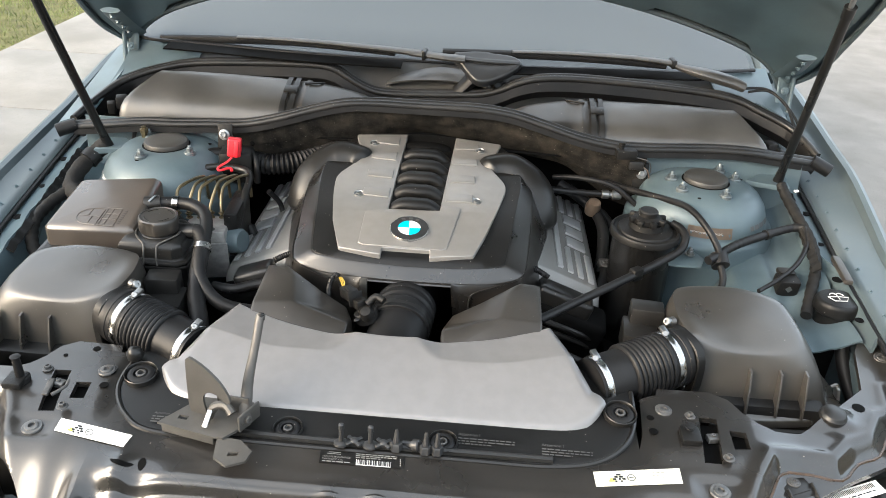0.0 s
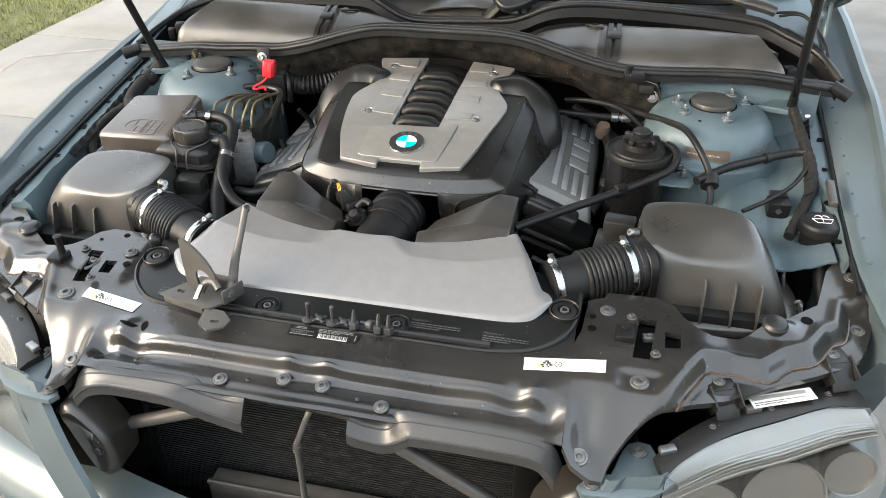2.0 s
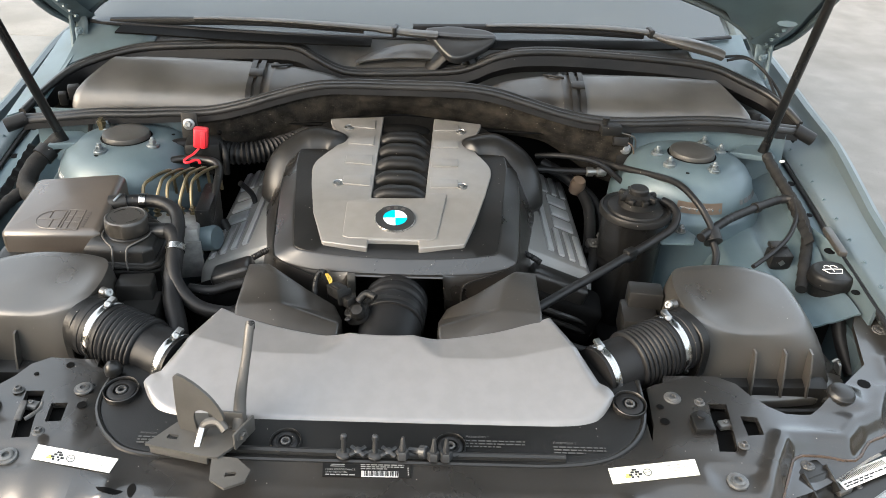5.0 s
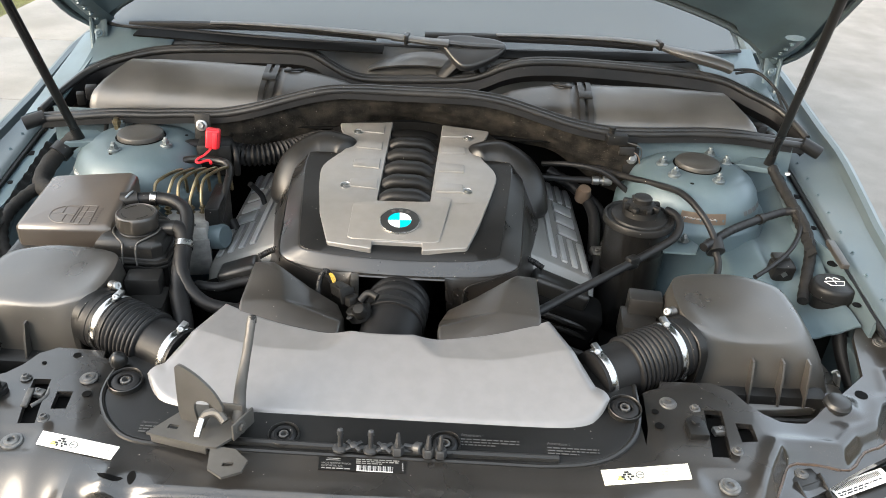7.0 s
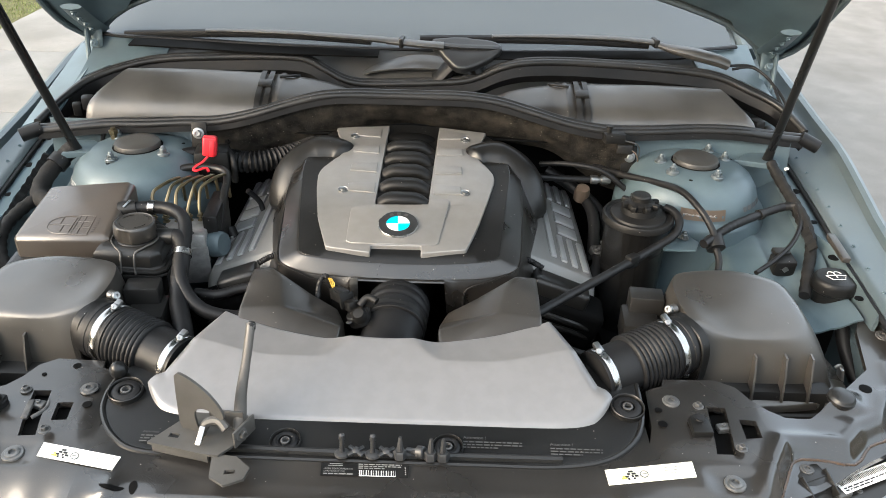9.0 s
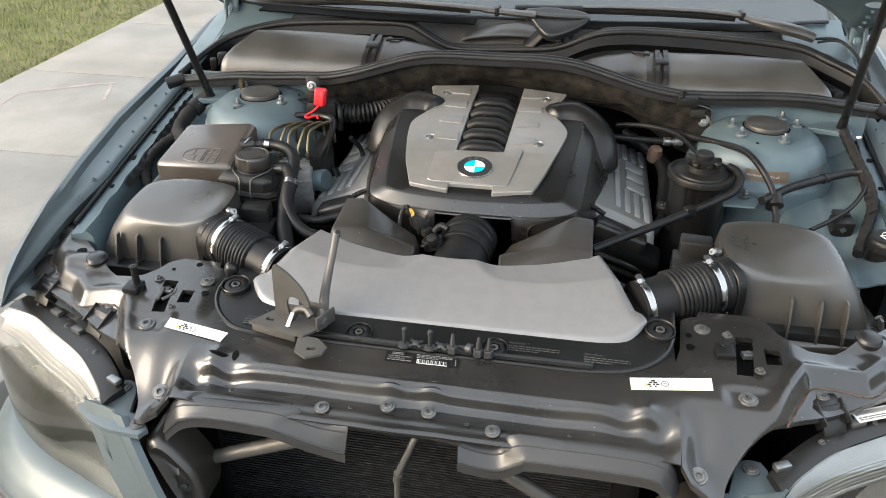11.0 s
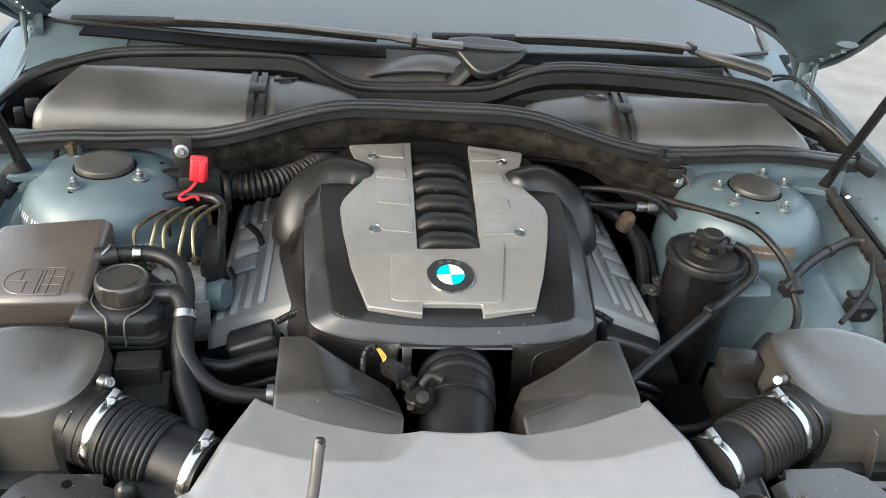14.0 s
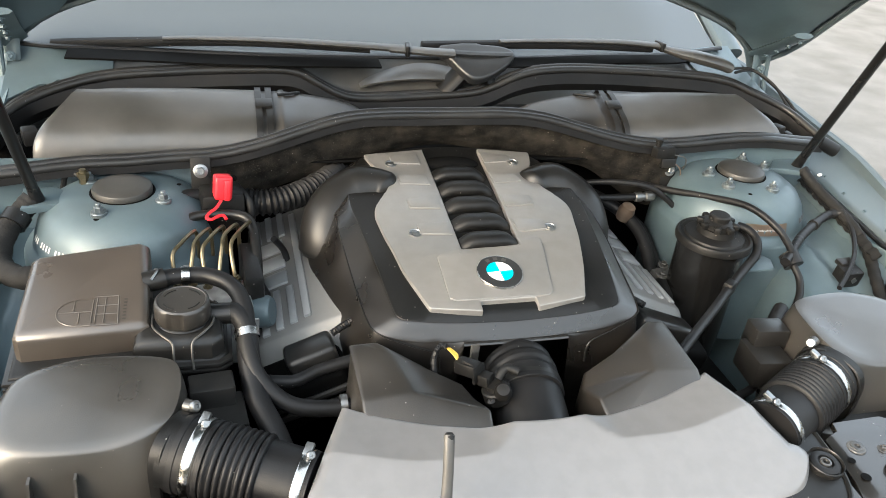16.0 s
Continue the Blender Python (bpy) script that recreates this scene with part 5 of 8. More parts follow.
for x, y, w in ((0.130, 0.834, 0.085), (0.255, 0.826, 0.075), (-0.330, 0.826, 0.04)):
    m = pose(x, y, 0.803, 6, 0, 0)
    words("Attention !" if w > 0.05 else "Attention", 0.0075 if w > 0.05 else 0.006, m @ pose(0, -0.002, 0), INK_GREY, shroud, "warning_text")
    bars(word_rows(wr, 3, w, (0.003, 0.011), 0.0018), m @ pose(0, -0.0065, 0), 0.0022, 0.0050, INK_GREY, shroud, "worn_text")


def crest(x):
    """How far back the steep front face of the cover runs."""
    ax = abs(x)
    return 1.035 - 0.076 * smoothstep(ax, 0.0, 0.10) + 0.030 * smoothstep(ax, 0.16, 0.34)


def cover_point(u, v, lift=0.0):
    s = math.sin(math.pi * (u - 0.5))
    front = 0.855 + 0.056 * abs(s) ** 14
    rear = 0.998 + 0.066 * abs(s) ** 1.9
    y = front + (rear - front) * v
    half = lerp(v, (0, 0.04, 0.085, 0.125, 0.45, 1), (0.354, 0.352, 0.346, 0.333, 0.308, 0.272))
    x = 0.004 + half * s
    yb = crest(x)
    z = 0.806 + 0.37 * (min(y, yb) - 0.854)
    if y > yb:
        z += 0.05 * (y - yb)
    edge = min(1.0, v / 0.05, (1 - v) / 0.04, (1 - abs(s)) / 0.035)
    z -= 0.007 * (1 - edge) ** 2
    return (x, y, z + lift)


cover = thing("intake_cover", "smooth grey plastic intake cover over the radiator", "engine cover", (0, 0.93, 0.80))
part("shell", sheet(cover_point, 110, 80, 0.009), GREY, cover)
part("skirt", sheet(lambda u, v: Vector(cover_point(0.01 + 0.98 * u, 0.02 + 0.97 * v, -0.020)), 30, 20, 0.014), PLASTIC, cover, "black underside")

# ---- engine ----
engine = thing("engine", "large engine under black and silver plastic covers", "engine", (0.015, 1.4, 0.4))
XE = 0.015
EZ = ((1.10, 1.15, 1.21, 1.33, 1.50, 1.66, 1.75), (0.866, 0.878, 0.894, 0.921, 0.940, 0.954, 0.958))


def ez(y):
    return lerp(y, *EZ)


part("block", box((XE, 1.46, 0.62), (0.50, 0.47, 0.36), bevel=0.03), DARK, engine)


def mirrored(half):
    """A closed ring from right-hand points that run from front centre to rear centre."""
    pts = spline(half, 6)
    return [Vector((XE - 0.002 + q.x, q.y, q.z)) for q in pts] + [Vector((XE - 0.002 - q.x, q.y, q.z)) for q in pts[-2:0:-1]]


def between(r0, r1, t, out=0.0):
    return [p.lerp(q, t) + (Vector((p.x - XE, (p.y - 1.42) * 0.8, 0)).normalized() * out) for p, q in zip(r0, r1)]


FOOT = mirrored([(0, 1.166, 0.80), (0.10, 1.168, 0.80), (0.165, 1.176, 0.80), (0.212, 1.190, 0.80), (0.236, 1.22, 0.80), (0.262, 1.30, 0.805), (0.276, 1.40, 0.815), (0.284, 1.49, 0.82), (0.262, 1.60, 0.82), (0.18, 1.68, 0.82), (0, 1.70, 0.82)])
FOLD = mirrored([(0, 1.170, 0.858), (0.10, 1.174, 0.857), (0.165, 1.182, 0.858), (0.209, 1.196, 0.866), (0.222, 1.222, 0.872), (0.230, 1.30, 0.884), (0.237, 1.40, 0.904), (0.239, 1.49, 0.914), (0.224, 1.60, 0.920), (0.16, 1.68, 0.925), (0, 1.70, 0.925)])
CREASE = mirrored([(0, 1.186, 0.877), (0.095, 1.189, 0.879), (0.155, 1.195, 0.883), (0.179, 1.204, 0.885), (0.186, 1.226, 0.891), (0.195, 1.30, 0.910), (0.207, 1.40, 0.926), (0.214, 1.49, 0.936), (0.200, 1.59, 0.942), (0.145, 1.66, 0.950), (0, 1.68, 0.953)])
# the front wall stops short over the throttle hose
for q in FOOT:
    if q.y < 1.20 and -0.075 < q.x < 0.105:
        q.z = 0.853


def inward(k, dz):
    row = []
    for q in CREASE:
        p = Vector((XE, 1.43, 0)) + (q - Vector((XE, 1.43, q.z))) * k
        row.append(Vector((p.x, p.y, ez(p.y) + dz)))
    return row


IN1 = inward(0.93, -0.003)
body = part("top_cover", rings([[q - Vector((0, 0, 0.001 if q.z > 0.85 else 0.11)) for q in FOOT], FOOT, between(FOOT, FOLD, 0.06), between(FOOT, FOLD, 0.5, 0.001), between(FOOT, FOLD, 0.90, -0.001), between(FOOT, FOLD, 0.97, -0.0025), between(FOOT, FOLD, 0.98, 0.0), FOLD, between(FOLD, CREASE, 0.06, 0.0004), between(FOLD, CREASE, 0.30, 0.0006), between(FOLD, CREASE, 0.65, 0.0), between(FOLD, CREASE, 0.93, 0.0006), CREASE, between(CREASE, IN1, 0.06), between(CREASE, IN1, 0.12), between(CREASE, IN1, 0.3), IN1, inward(0.7, -0.004), inward(0.4, -0.004), inward(0.02, -0.004)]), COVER, engine, "satin black engine top cover", angle=24)
part("top_panel", rings([between(CREASE, IN1, 0.06), [q + Vector((0, 0, 0.0012)) for q in between(CREASE, IN1, 0.10)], [q + Vector((0, 0, 0.0012)) for q in IN1], inward(0.7, -0.003), inward(0.02, -0.003)]), PLASTIC, engine, "matt black top face")

def rounded(outline):
    """Rounds the corners of a plan outline whose points carry a third value, the length of the rounding."""
    out = []
    for k, (x, y, r) in enumerate(outline):
        q = Vector((x, y))
        a, b = (Vector(outline[(k + d) % len(outline)][:2]) for d in (-1, 1))
        a, b = (q + (e - q) * min(0.48, r / (e - q).length) for e in (a, b))
        n = 6 if r > 0.008 else 3
        out += [tuple(a.lerp(q, t).lerp(q.lerp(b, t), t)) for t in (i / n for i in range(n + 1))]
    return out


SIL = rounded([(-0.168, 1.642, 0.006), (-0.158, 1.600, 0.02), (-0.132, 1.560, 0.02), (-0.139, 1.520, 0.025), (-0.182, 1.450, 0.03), (-0.174, 1.375, 0.01), (-0.160, 1.290, 0.01), (-0.134, 1.207, 0.004), (-0.053, 1.195, 0.003), (-0.053, 1.214, 0.003), (0.038, 1.215, 0.003), (0.038, 1.197, 0.003), (0.120, 1.210, 0.004), (0.142, 1.275, 0.01), (0.162, 1.352, 0.01), (0.183, 1.450, 0.03), (0.148, 1.512, 0.025), (0.138, 1.556, 0.02), (0.158, 1.600, 0.02), (0.168, 1.642, 0.006), (0.062, 1.655, 0.003), (0.047, 1.333, 0.003), (-0.055, 1.327, 0.003), (-0.050, 1.655, 0.003)])


def draped(outline, lift, thick, bevel, mat, parent, name, label=""):
    """A plate that follows the curve of the engine's top."""
    bm = slab(outline, 0.0, thick, bevel, 3)
    for y in [1.16 + 0.03 * k for k in range(18)]:
        bmesh.ops.bisect_plane(bm, geom=bm.verts[:] + bm.edges[:] + bm.faces[:], plane_co=(0, y, 0), plane_no=(0, 1, 0))
    for v in bm.verts:
        side = 0.003 * smoothstep(abs(v.co.x), 0.10, 0.19)
        v.co.z += ez(v.co.y) + lift - side
        v.co.x += XE
    return part(name, bm, mat, parent, label)


silver = draped(SIL, 0.0060, 0.010, 0.0030, SILVER, engine, "trim_plate", "silver painted trim plate")
draped([(-0.099, 1.311), (-0.099, 1.222), (-0.090, 1.217), (0.060, 1.217), (0.069, 1.223), (0.088, 1.342), (0.083, 1.350), (0.050, 1.347), (0.048, 1.328), (-0.058, 1.322), (-0.062, 1.316), (-0.092, 1.316)], 0.0073, 0.003, 0.0008, SILVER, silver, "front_panel")
for s in (-1, 1):
    for k, y in enumerate((1.385, 1.462, 1.54, 1.615)):
        x0, x1 = (0.058 + 0.002 * k, 0.112 + 0.002 * k)
        draped([(s * x0 - 0.002, y - 0.019), (s * x1 - 0.002, y - 0.013), (s * x1 - 0.002, y + 0.013), (s * x0 - 0.002, y + 0.019)] if s > 0 else [(s * x1 - 0.002, y - 0.013), (s * x0 - 0.002, y - 0.019), (s * x0 - 0.002, y + 0.019), (s * x1 - 0.002, y + 0.013)], 0.0077, 0.0035, 0.0007, SILVER, silver, "raised_tab")
for x, y in ((-0.107, 1.376), (0.133, 1.378), (-0.107, 1.60), (0.135, 1.598)):
    z = ez(y) + 0.0045
    part("cap_screw", lathe([(0.0105, 0), (0.0105, 0.0024), (0.0093, 0.0028), (0.0084, 0.0012), (0.0058, 0.0012), (0.0052, 0.0034), (0.0030, 0.0040), (0, 0.0040)], facing((x, y, z), (0, -0.12, 1)), 20), STEEL, silver, "round silver cap screw")

# roundel: ring, quadrants
rz = Matrix.Translation((0.008, 1.268, ez(1.268) + 0.0088)) @ pose(0, 0, 0, 11, 0, 0)
rd = part("emblem", lathe([(0.0372, -0.002), (0.0372, 0.0012), (0.0367, 0.0019), (0.0361, 0.0016), (0.0361, -0.001)], rz, 48, caps=False), CHROME, silver, "round enamel emblem with a black ring")
part("ring", lathe([(0.0361, 0.0), (0.0361, 0.0016), (0.0225, 0.0019), (0.0225, 0.0)], rz, 48, caps=False), INK, rd, "black enamel ring")
part("ring", lathe([(0.0226, 0.0), (0.0226, 0.0024), (0.0218, 0.0024), (0.0218, 0.0)], rz, 40, caps=False), CHROME, rd)
for k in range(4):
    bm = bmesh.new()
    arc = [rz @ Vector((0.0218 * math.cos(a), 0.0218 * math.sin(a), 0.0022)) for a in (radians(90 * k + 9 * j + 4) for j in range(11))]
    bm.faces.new([bm.verts.new(q) for q in [rz @ Vector((0, 0, 0.0022)), *arc]])
    part("quadrant", bm, BLUE if k % 2 else ENAMEL, rd, "turquoise quadrant" if k % 2 else "white quadrant")
for a in (62, 90, 118):
    m = rz @ pose(0.029 * math.cos(radians(a)), 0.029 * math.sin(radians(a)), 0.0019, 0, 0, a - 90)
    bars([[(-0.0036, 0.0072)]], m @ pose(0, 0.0035, 0), 0.007, 0.01, GREY_STEEL, rd, "ring_mark", 0.0003)

# intake runners between the silver arms
for k in range(6):
    y = 1.352 + 0.053 * k
    # the last, lower runner is a near-black copy, its shade put into the colour
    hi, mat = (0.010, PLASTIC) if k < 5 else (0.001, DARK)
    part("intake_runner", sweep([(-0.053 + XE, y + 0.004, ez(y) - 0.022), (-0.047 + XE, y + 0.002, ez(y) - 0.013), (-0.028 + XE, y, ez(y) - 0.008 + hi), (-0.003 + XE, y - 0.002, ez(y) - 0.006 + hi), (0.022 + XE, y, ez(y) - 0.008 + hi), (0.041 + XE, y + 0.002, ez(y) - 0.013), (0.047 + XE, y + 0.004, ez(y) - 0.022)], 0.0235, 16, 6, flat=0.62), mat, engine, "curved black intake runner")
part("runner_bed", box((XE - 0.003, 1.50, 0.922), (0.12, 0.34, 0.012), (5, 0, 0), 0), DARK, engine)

# rounded shoulders at the rear corners
for s in (-1, 1):
    def rad(t, r):
        return ease(t, (0, 0.10, 0.35, 0.70, 0.94, 1.0), (0.020, 0.036, 0.047, 0.054, 0.054, 0.048))
    part("shoulder", sweep([(XE + s * 0.126, 1.530, 0.924), (XE + s * 0.152, 1.548, 0.928), (XE + s * 0.188, 1.556, 0.921), (XE + s * 0.218, 1.546, 0.904), (XE + s * 0.238, 1.527, 0.880), (XE + s * 0.246, 1.508, 0.852), (XE + s * 0.248, 1.500, 0.824)], rad, 28, 12), PLASTIC_SMOOTH, engine, "rounded black shoulder of the engine cover", angle=60)
    part("fold_line", sweep([(XE - 0.002 + s * x, y, z) for x, y, z in ((0.2385, 1.47, 0.9125), (0.2370, 1.40, 0.9040), (0.2305, 1.30, 0.8845), (0.2225, 1.222, 0.872), (0.2095, 1.195, 0.866), (0.165, 1.179, 0.853), (0.124, 1.171, 0.838), (0.119, 1.166, 0.805))], 0.0015, 6, 5), PLASTIC_SMOOTH, engine)


# front mouldings of the cover, either side of the throttle hose: a flat outer band, a raised front lip, a hollow inner slope
def front_wing(s):
    bm = bmesh.new()
    v = {k: bm.verts.new((XE - 0.006 + s * x, y, z)) for k, (x, y, z) in {
        "ro": (0.249, 1.174, 0.870), "ri": (0.216, 1.166, 0.877), "ct": (0.198, 1.142, 0.873), "dm": (0.146, 1.127, 0.852), "dl": (0.096, 1.113, 0.829), "dn": (0.082, 1.085, 0.822),
        "tip": (0.080, 1.030, 0.852), "tf": (0.084, 0.985, 0.836), "cr": (0.182, 1.066, 0.864), "ol": (0.252, 1.060, 0.862), "of": (0.250, 0.990, 0.828),
        "ro_": (0.254, 1.178, 0.76), "ri_": (0.216, 1.17, 0.76), "dm_": (0.146, 1.131, 0.76), "dl_": (0.096, 1.117, 0.76), "dn_": (0.080, 1.085, 0.76), "tip_": (0.078, 1.030, 0.76), "tf_": (0.082, 0.985, 0.76), "ol_": (0.260, 1.060, 0.76), "of_": (0.256, 0.990, 0.76)}.items()}
    for f in ("ro ri ct cr ol", "ct dm dl dn tip cr", "ri dm ct", "ol cr tip tf of", "ro ol ol_ ro_", "ol of of_ ol_", "ri ro ro_ ri_", "dm ri ri_ dm_", "dl dm dm_ dl_", "dn dl dl_ dn_", "tip dn dn_ tip_", "tf tip tip_ tf_"):
        bm.faces.new([v[k] for k in f.split()])
    bmesh.ops.triangulate(bm, faces=[f for f in bm.faces if len(f.verts) > 4])
    soft = [e for e in bm.edges if not e.is_boundary and e.calc_face_angle(0.0) > 0.12 and all(q.co.z > 0.80 for q in e.verts)]
    bmesh.ops.bevel(bm, geom=soft, offset=0.005, segments=3, affect="EDGES", profile=0.5, clamp_overlap=True)
    return bm


for s in (-1, 1):
    part("front_wing", front_wing(s), PLASTIC_BROWN, engine, "dusty brown-black front moulding")
# solid near-black block stands for the shade inside the hose opening
part("throttle_recess", box((XE, 1.30, 0.79), (0.21, 0.16, 0.11), bevel=0.004), DARK, engine, "near-black block for the shade in the throttle hose opening")

# throttle hose with ribbed collar
hose = thing("throttle_hose", "black rubber throttle hose with ribbed collar", "hose", (-0.005, 1.1, 0.78))
part("tube", sweep([(0.000, 0.985, 0.778), (0.006, 1.05, 0.793), (0.012, 1.110, 0.804)], 0.053, 32, 6), RUBBER, hose)
COLLAR = ((0.0, 0.0535), (0.03, 0.0560), (0.27, 0.0562), (0.30, 0.0540), (0.34, 0.0540), (0.38, 0.0572), (0.46, 0.0576), (0.50, 0.0550), (0.54, 0.0550), (0.58, 0.0574), (0.66, 0.0576), (0.70, 0.0545), (0.75, 0.0545), (0.79, 0.0570), (1.0, 0.0570))
part("collar", sweep([(0.0105, 1.090, 0.803), (0.0135, 1.126, 0.806), (0.017, 1.190, 0.800)], lambda t, r: lerp(t, *zip(*COLLAR)), 40, 40), RUBBER, hose, "ribbed rubber collar", angle=35)
part("collar_band", sweep([(0.0112, 1.0985, 0.8037), (0.0122, 1.110, 0.8048)], 0.0568, 40, 1), PLASTIC_SMOOTH, hose, "flat clamp band")
bolt(hose, (0.060, 1.115, 0.812), 0.007, STEEL, (1, -0.3, 0.3))
sensor = thing("sensor_plug", "black air sensor plug with yellow wires", "sensor", (-0.06, 1.11, 0.83))
part("socket", lathe([(0.021, -0.012), (0.021, 0.006), (0.019, 0.008), (0.013, 0.008), (0.012, 0.014), (0, 0.014)], facing((-0.046, 1.080, 0.838), (-0.35, 0.1, 1)), 20), PLASTIC, sensor, "round sensor housing")
part("socket_neck", box((-0.060, 1.094, 0.850), (0.020, 0.020, 0.018), (0, 12, 128), 0.003), PLASTIC, sensor)
for q in ((-0.038, 1.102, 0.852), (-0.060, 1.060, 0.838)):
    bolt(sensor, q, 0.0055, BOLT_BLACK, (-0.3, 0.1, 1), "torx")
part("plug", box((-0.082, 1.112, 0.859), (0.036, 0.022, 0.020), (0, 12, 128), 0.003), PLASTIC, sensor, "black plug shell")
part("plug_collar", box((-0.069, 1.101, 0.855), (0.006, 0.028, 0.026), (0, 12, 128), 0.003), PLASTIC, sensor)
part("valve", lathe([(0.012, 0), (0.013, 0.010), (0.009, 0.018), (0, 0.019)], facing((-0.042, 1.068, 0.842), (-0.2, -0.5, 1)), 16), PLASTIC, sensor)
part("spout", sweep([(-0.045, 1.085, 0.856), (-0.032, 1.092, 0.868), (-0.016, 1.084, 0.866)], 0.0065, 10, 4), PLASTIC, sensor)
part("latch", box((-0.082, 1.108, 0.869), (0.010, 0.020, 0.005), (0, 10, 40), 0.001), PLASTIC, sensor)
for z in (0.85, 0.862):
    part("bracket", box((-0.062, 1.146, z - 0.010), (0.014, 0.004, 0.040), (0, 0, 12), 0.001), GREY_STEEL, sensor)
for k in range(3):
    part("wire", sweep([(-0.094, 1.120 + 0.003 * k, 0.863), (-0.100 + 0.003 * k, 1.131, 0.869), (-0.106 + 0.002 * k, 1.144, 0.871)], 0.0011, 6, 4), COPPER_WIRE, sensor, "yellow wire")
part("wire_sleeve", sweep([(-0.107, 1.144, 0.873), (-0.116, 1.150, 0.870), (-0.124, 1.144, 0.852), (-0.124, 1.125, 0.825)], lambda t, r: 0.0048 + 0.0005 * math.sin(r * 2000), 8, 16), RUBBER, sensor)

# valve covers: sloping lid with a chamfered front, raised ribs and a raised mark
def vz(d):
    return 0.836 - 0.42 * (d - 0.25)


for s in (-1, 1):
    y0, y1 = (1.302, 1.690) if s < 0 else (1.318, 1.705)
    rows = []
    for y, dz, cut in ((y0 - 0.040, -0.075, 0.0), (y0 - 0.034, -0.046, 0.0), (y0 - 0.004, -0.003, 0.0), (y0 + 0.002, 0.0, 0.0), ((y0 + y1) / 2, 0.0, 0.0), (y1, 0.0, 0.0)):
        prof = [(0.19, -0.10), (0.19, 0.0), (0.28, 0.0), (0.372, 0.0), (0.380, -0.003), (0.385, -0.010), (0.390, -0.085), (0.388, -0.14)]
        rows.append([Vector((XE + s * d, y - 0.10 * max(0.0, 0.30 - d), vz(d) + dd + dz * (1 if dd > -0.05 else 0))) for d, dd in prof])
    vc = part("valve_cover", rings(rows, wrap=False), SILVER_DULL, engine, "grey painted valve cover with raised ribs", angle=28)
    tilt = math.degrees(math.atan(0.42)) * s
    for k in range(4):
        d, ya, yb = 0.302 + 0.022 * k, y0 + 0.022 - 0.004 * k, (y1 - 0.02 if k == 0 else y0 + 0.125)
        part("rib", box((XE + s * d, (ya + yb) / 2, vz(d) + 0.0015), (0.0125, yb - ya, 0.006), (0, tilt, 0), 0.0018), SILVER_RIB, vc, "bright edged rib")
        if k:
            part("rib", box((XE + s * d, (y0 + 0.30 + y1) / 2, vz(d) + 0.0015), (0.0125, y1 - y0 - 0.30, 0.006), (0, tilt, 0), 0.0018), SILVER_RIB, vc)
    # raised brand mark as three plain blocks
    for k in range(3):
        d = 0.346
        part("raised_block", box((XE + s * d, y0 + 0.158 + 0.054 * k, vz(d) + 0.0020), (0.046, 0.040, 0.006), (0, tilt, 0), 0.002), SILVER_RIB, vc)
    cap_y = y0 - 0.062
    ec = part("oil_filler" if s < 0 else "end_cover", box((XE + s * 0.305, cap_y, 0.800 if s < 0 else 0.790), (0.078 if s < 0 else 0.115, 0.056, 0.040), (-6, tilt * 0.8, -6 * s), 0.009, 3), PLASTIC_SMOOTH, engine, "black end cover")
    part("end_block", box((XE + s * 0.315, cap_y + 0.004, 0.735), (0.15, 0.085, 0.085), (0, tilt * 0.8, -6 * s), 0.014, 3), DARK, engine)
    for k in range(2):
        part("end_rib", sweep([(XE + s * 0.250, cap_y - 0.040, 0.770 - 0.02 * k), (XE + s * 0.31, cap_y - 0.046, 0.752 - 0.02 * k), (XE + s * 0.375, cap_y - 0.036, 0.722 - 0.02 * k)], 0.006, 8, 5), PLASTIC_SMOOTH, engine)
    part("breather_sleeve", sweep([(XE + s * 0.225, y0 - 0.028, 0.842), (XE + s * 0.250, y0 - 0.038, 0.838), (XE + s * 0.272, y0 - 0.046, 0.828)], lambda t, r: 0.0058 + 0.0007 * math.sin(r * 1500), 10, 16), RUBBER, engine)

# pipes, loom and brackets low on the road side of the engine
for pts, r, mat in (([(0.33, 1.66, 0.86), (0.40, 1.62, 0.83), (0.43, 1.55, 0.80), (0.42, 1.45, 0.74)], 0.013, RUBBER), ([(0.36, 1.69, 0.84), (0.45, 1.60, 0.80), (0.46, 1.50, 0.74)], 0.009, RUBBER), ([(0.31, 1.63, 0.89), (0.37, 1.60, 0.905), (0.44, 1.58, 0.90), (0.50, 1.57, 0.86)], 0.006, RUBBER), ([(0.40, 1.36, 0.74), (0.425, 1.42, 0.76), (0.43, 1.50, 0.74)], 0.012, RUBBER)):
    part("loom", sweep(pts, r, 10, 6), mat, engine)
part("sensor_body", lathe([(0.016, 0), (0.018, 0.02), (0.014, 0.034), (0, 0.036)], facing((0.405, 1.60, 0.82), (0.1, -0.3, 1)), 16), LABEL_BROWN, engine, "brown plastic sensor")
part("bracket", box((0.44, 1.46, 0.76), (0.05, 0.03, 0.02), (10, 8, 20), 0.004), BOLT_GREY, engine)
for x, y, z in ((0.425, 1.44, 0.775), (0.45, 1.48, 0.772), (0.40, 1.39, 0.75)):
    bolt(engine, (x, y, z), 0.011, BOLT_GREY, (0, -0.3, 1))
for pts, r in (([(-0.33, 1.50, 0.86), (-0.31, 1.52, 0.82), (-0.30, 1.50, 0.78)], 0.006), ([(-0.36, 1.44, 0.80), (-0.335, 1.40, 0.76), (-0.34, 1.30, 0.74)], 0.012)):
    part("loom", sweep(pts, r, 10, 6), RUBBER, engine)

# ---- air filter boxes and ribbed hoses ----


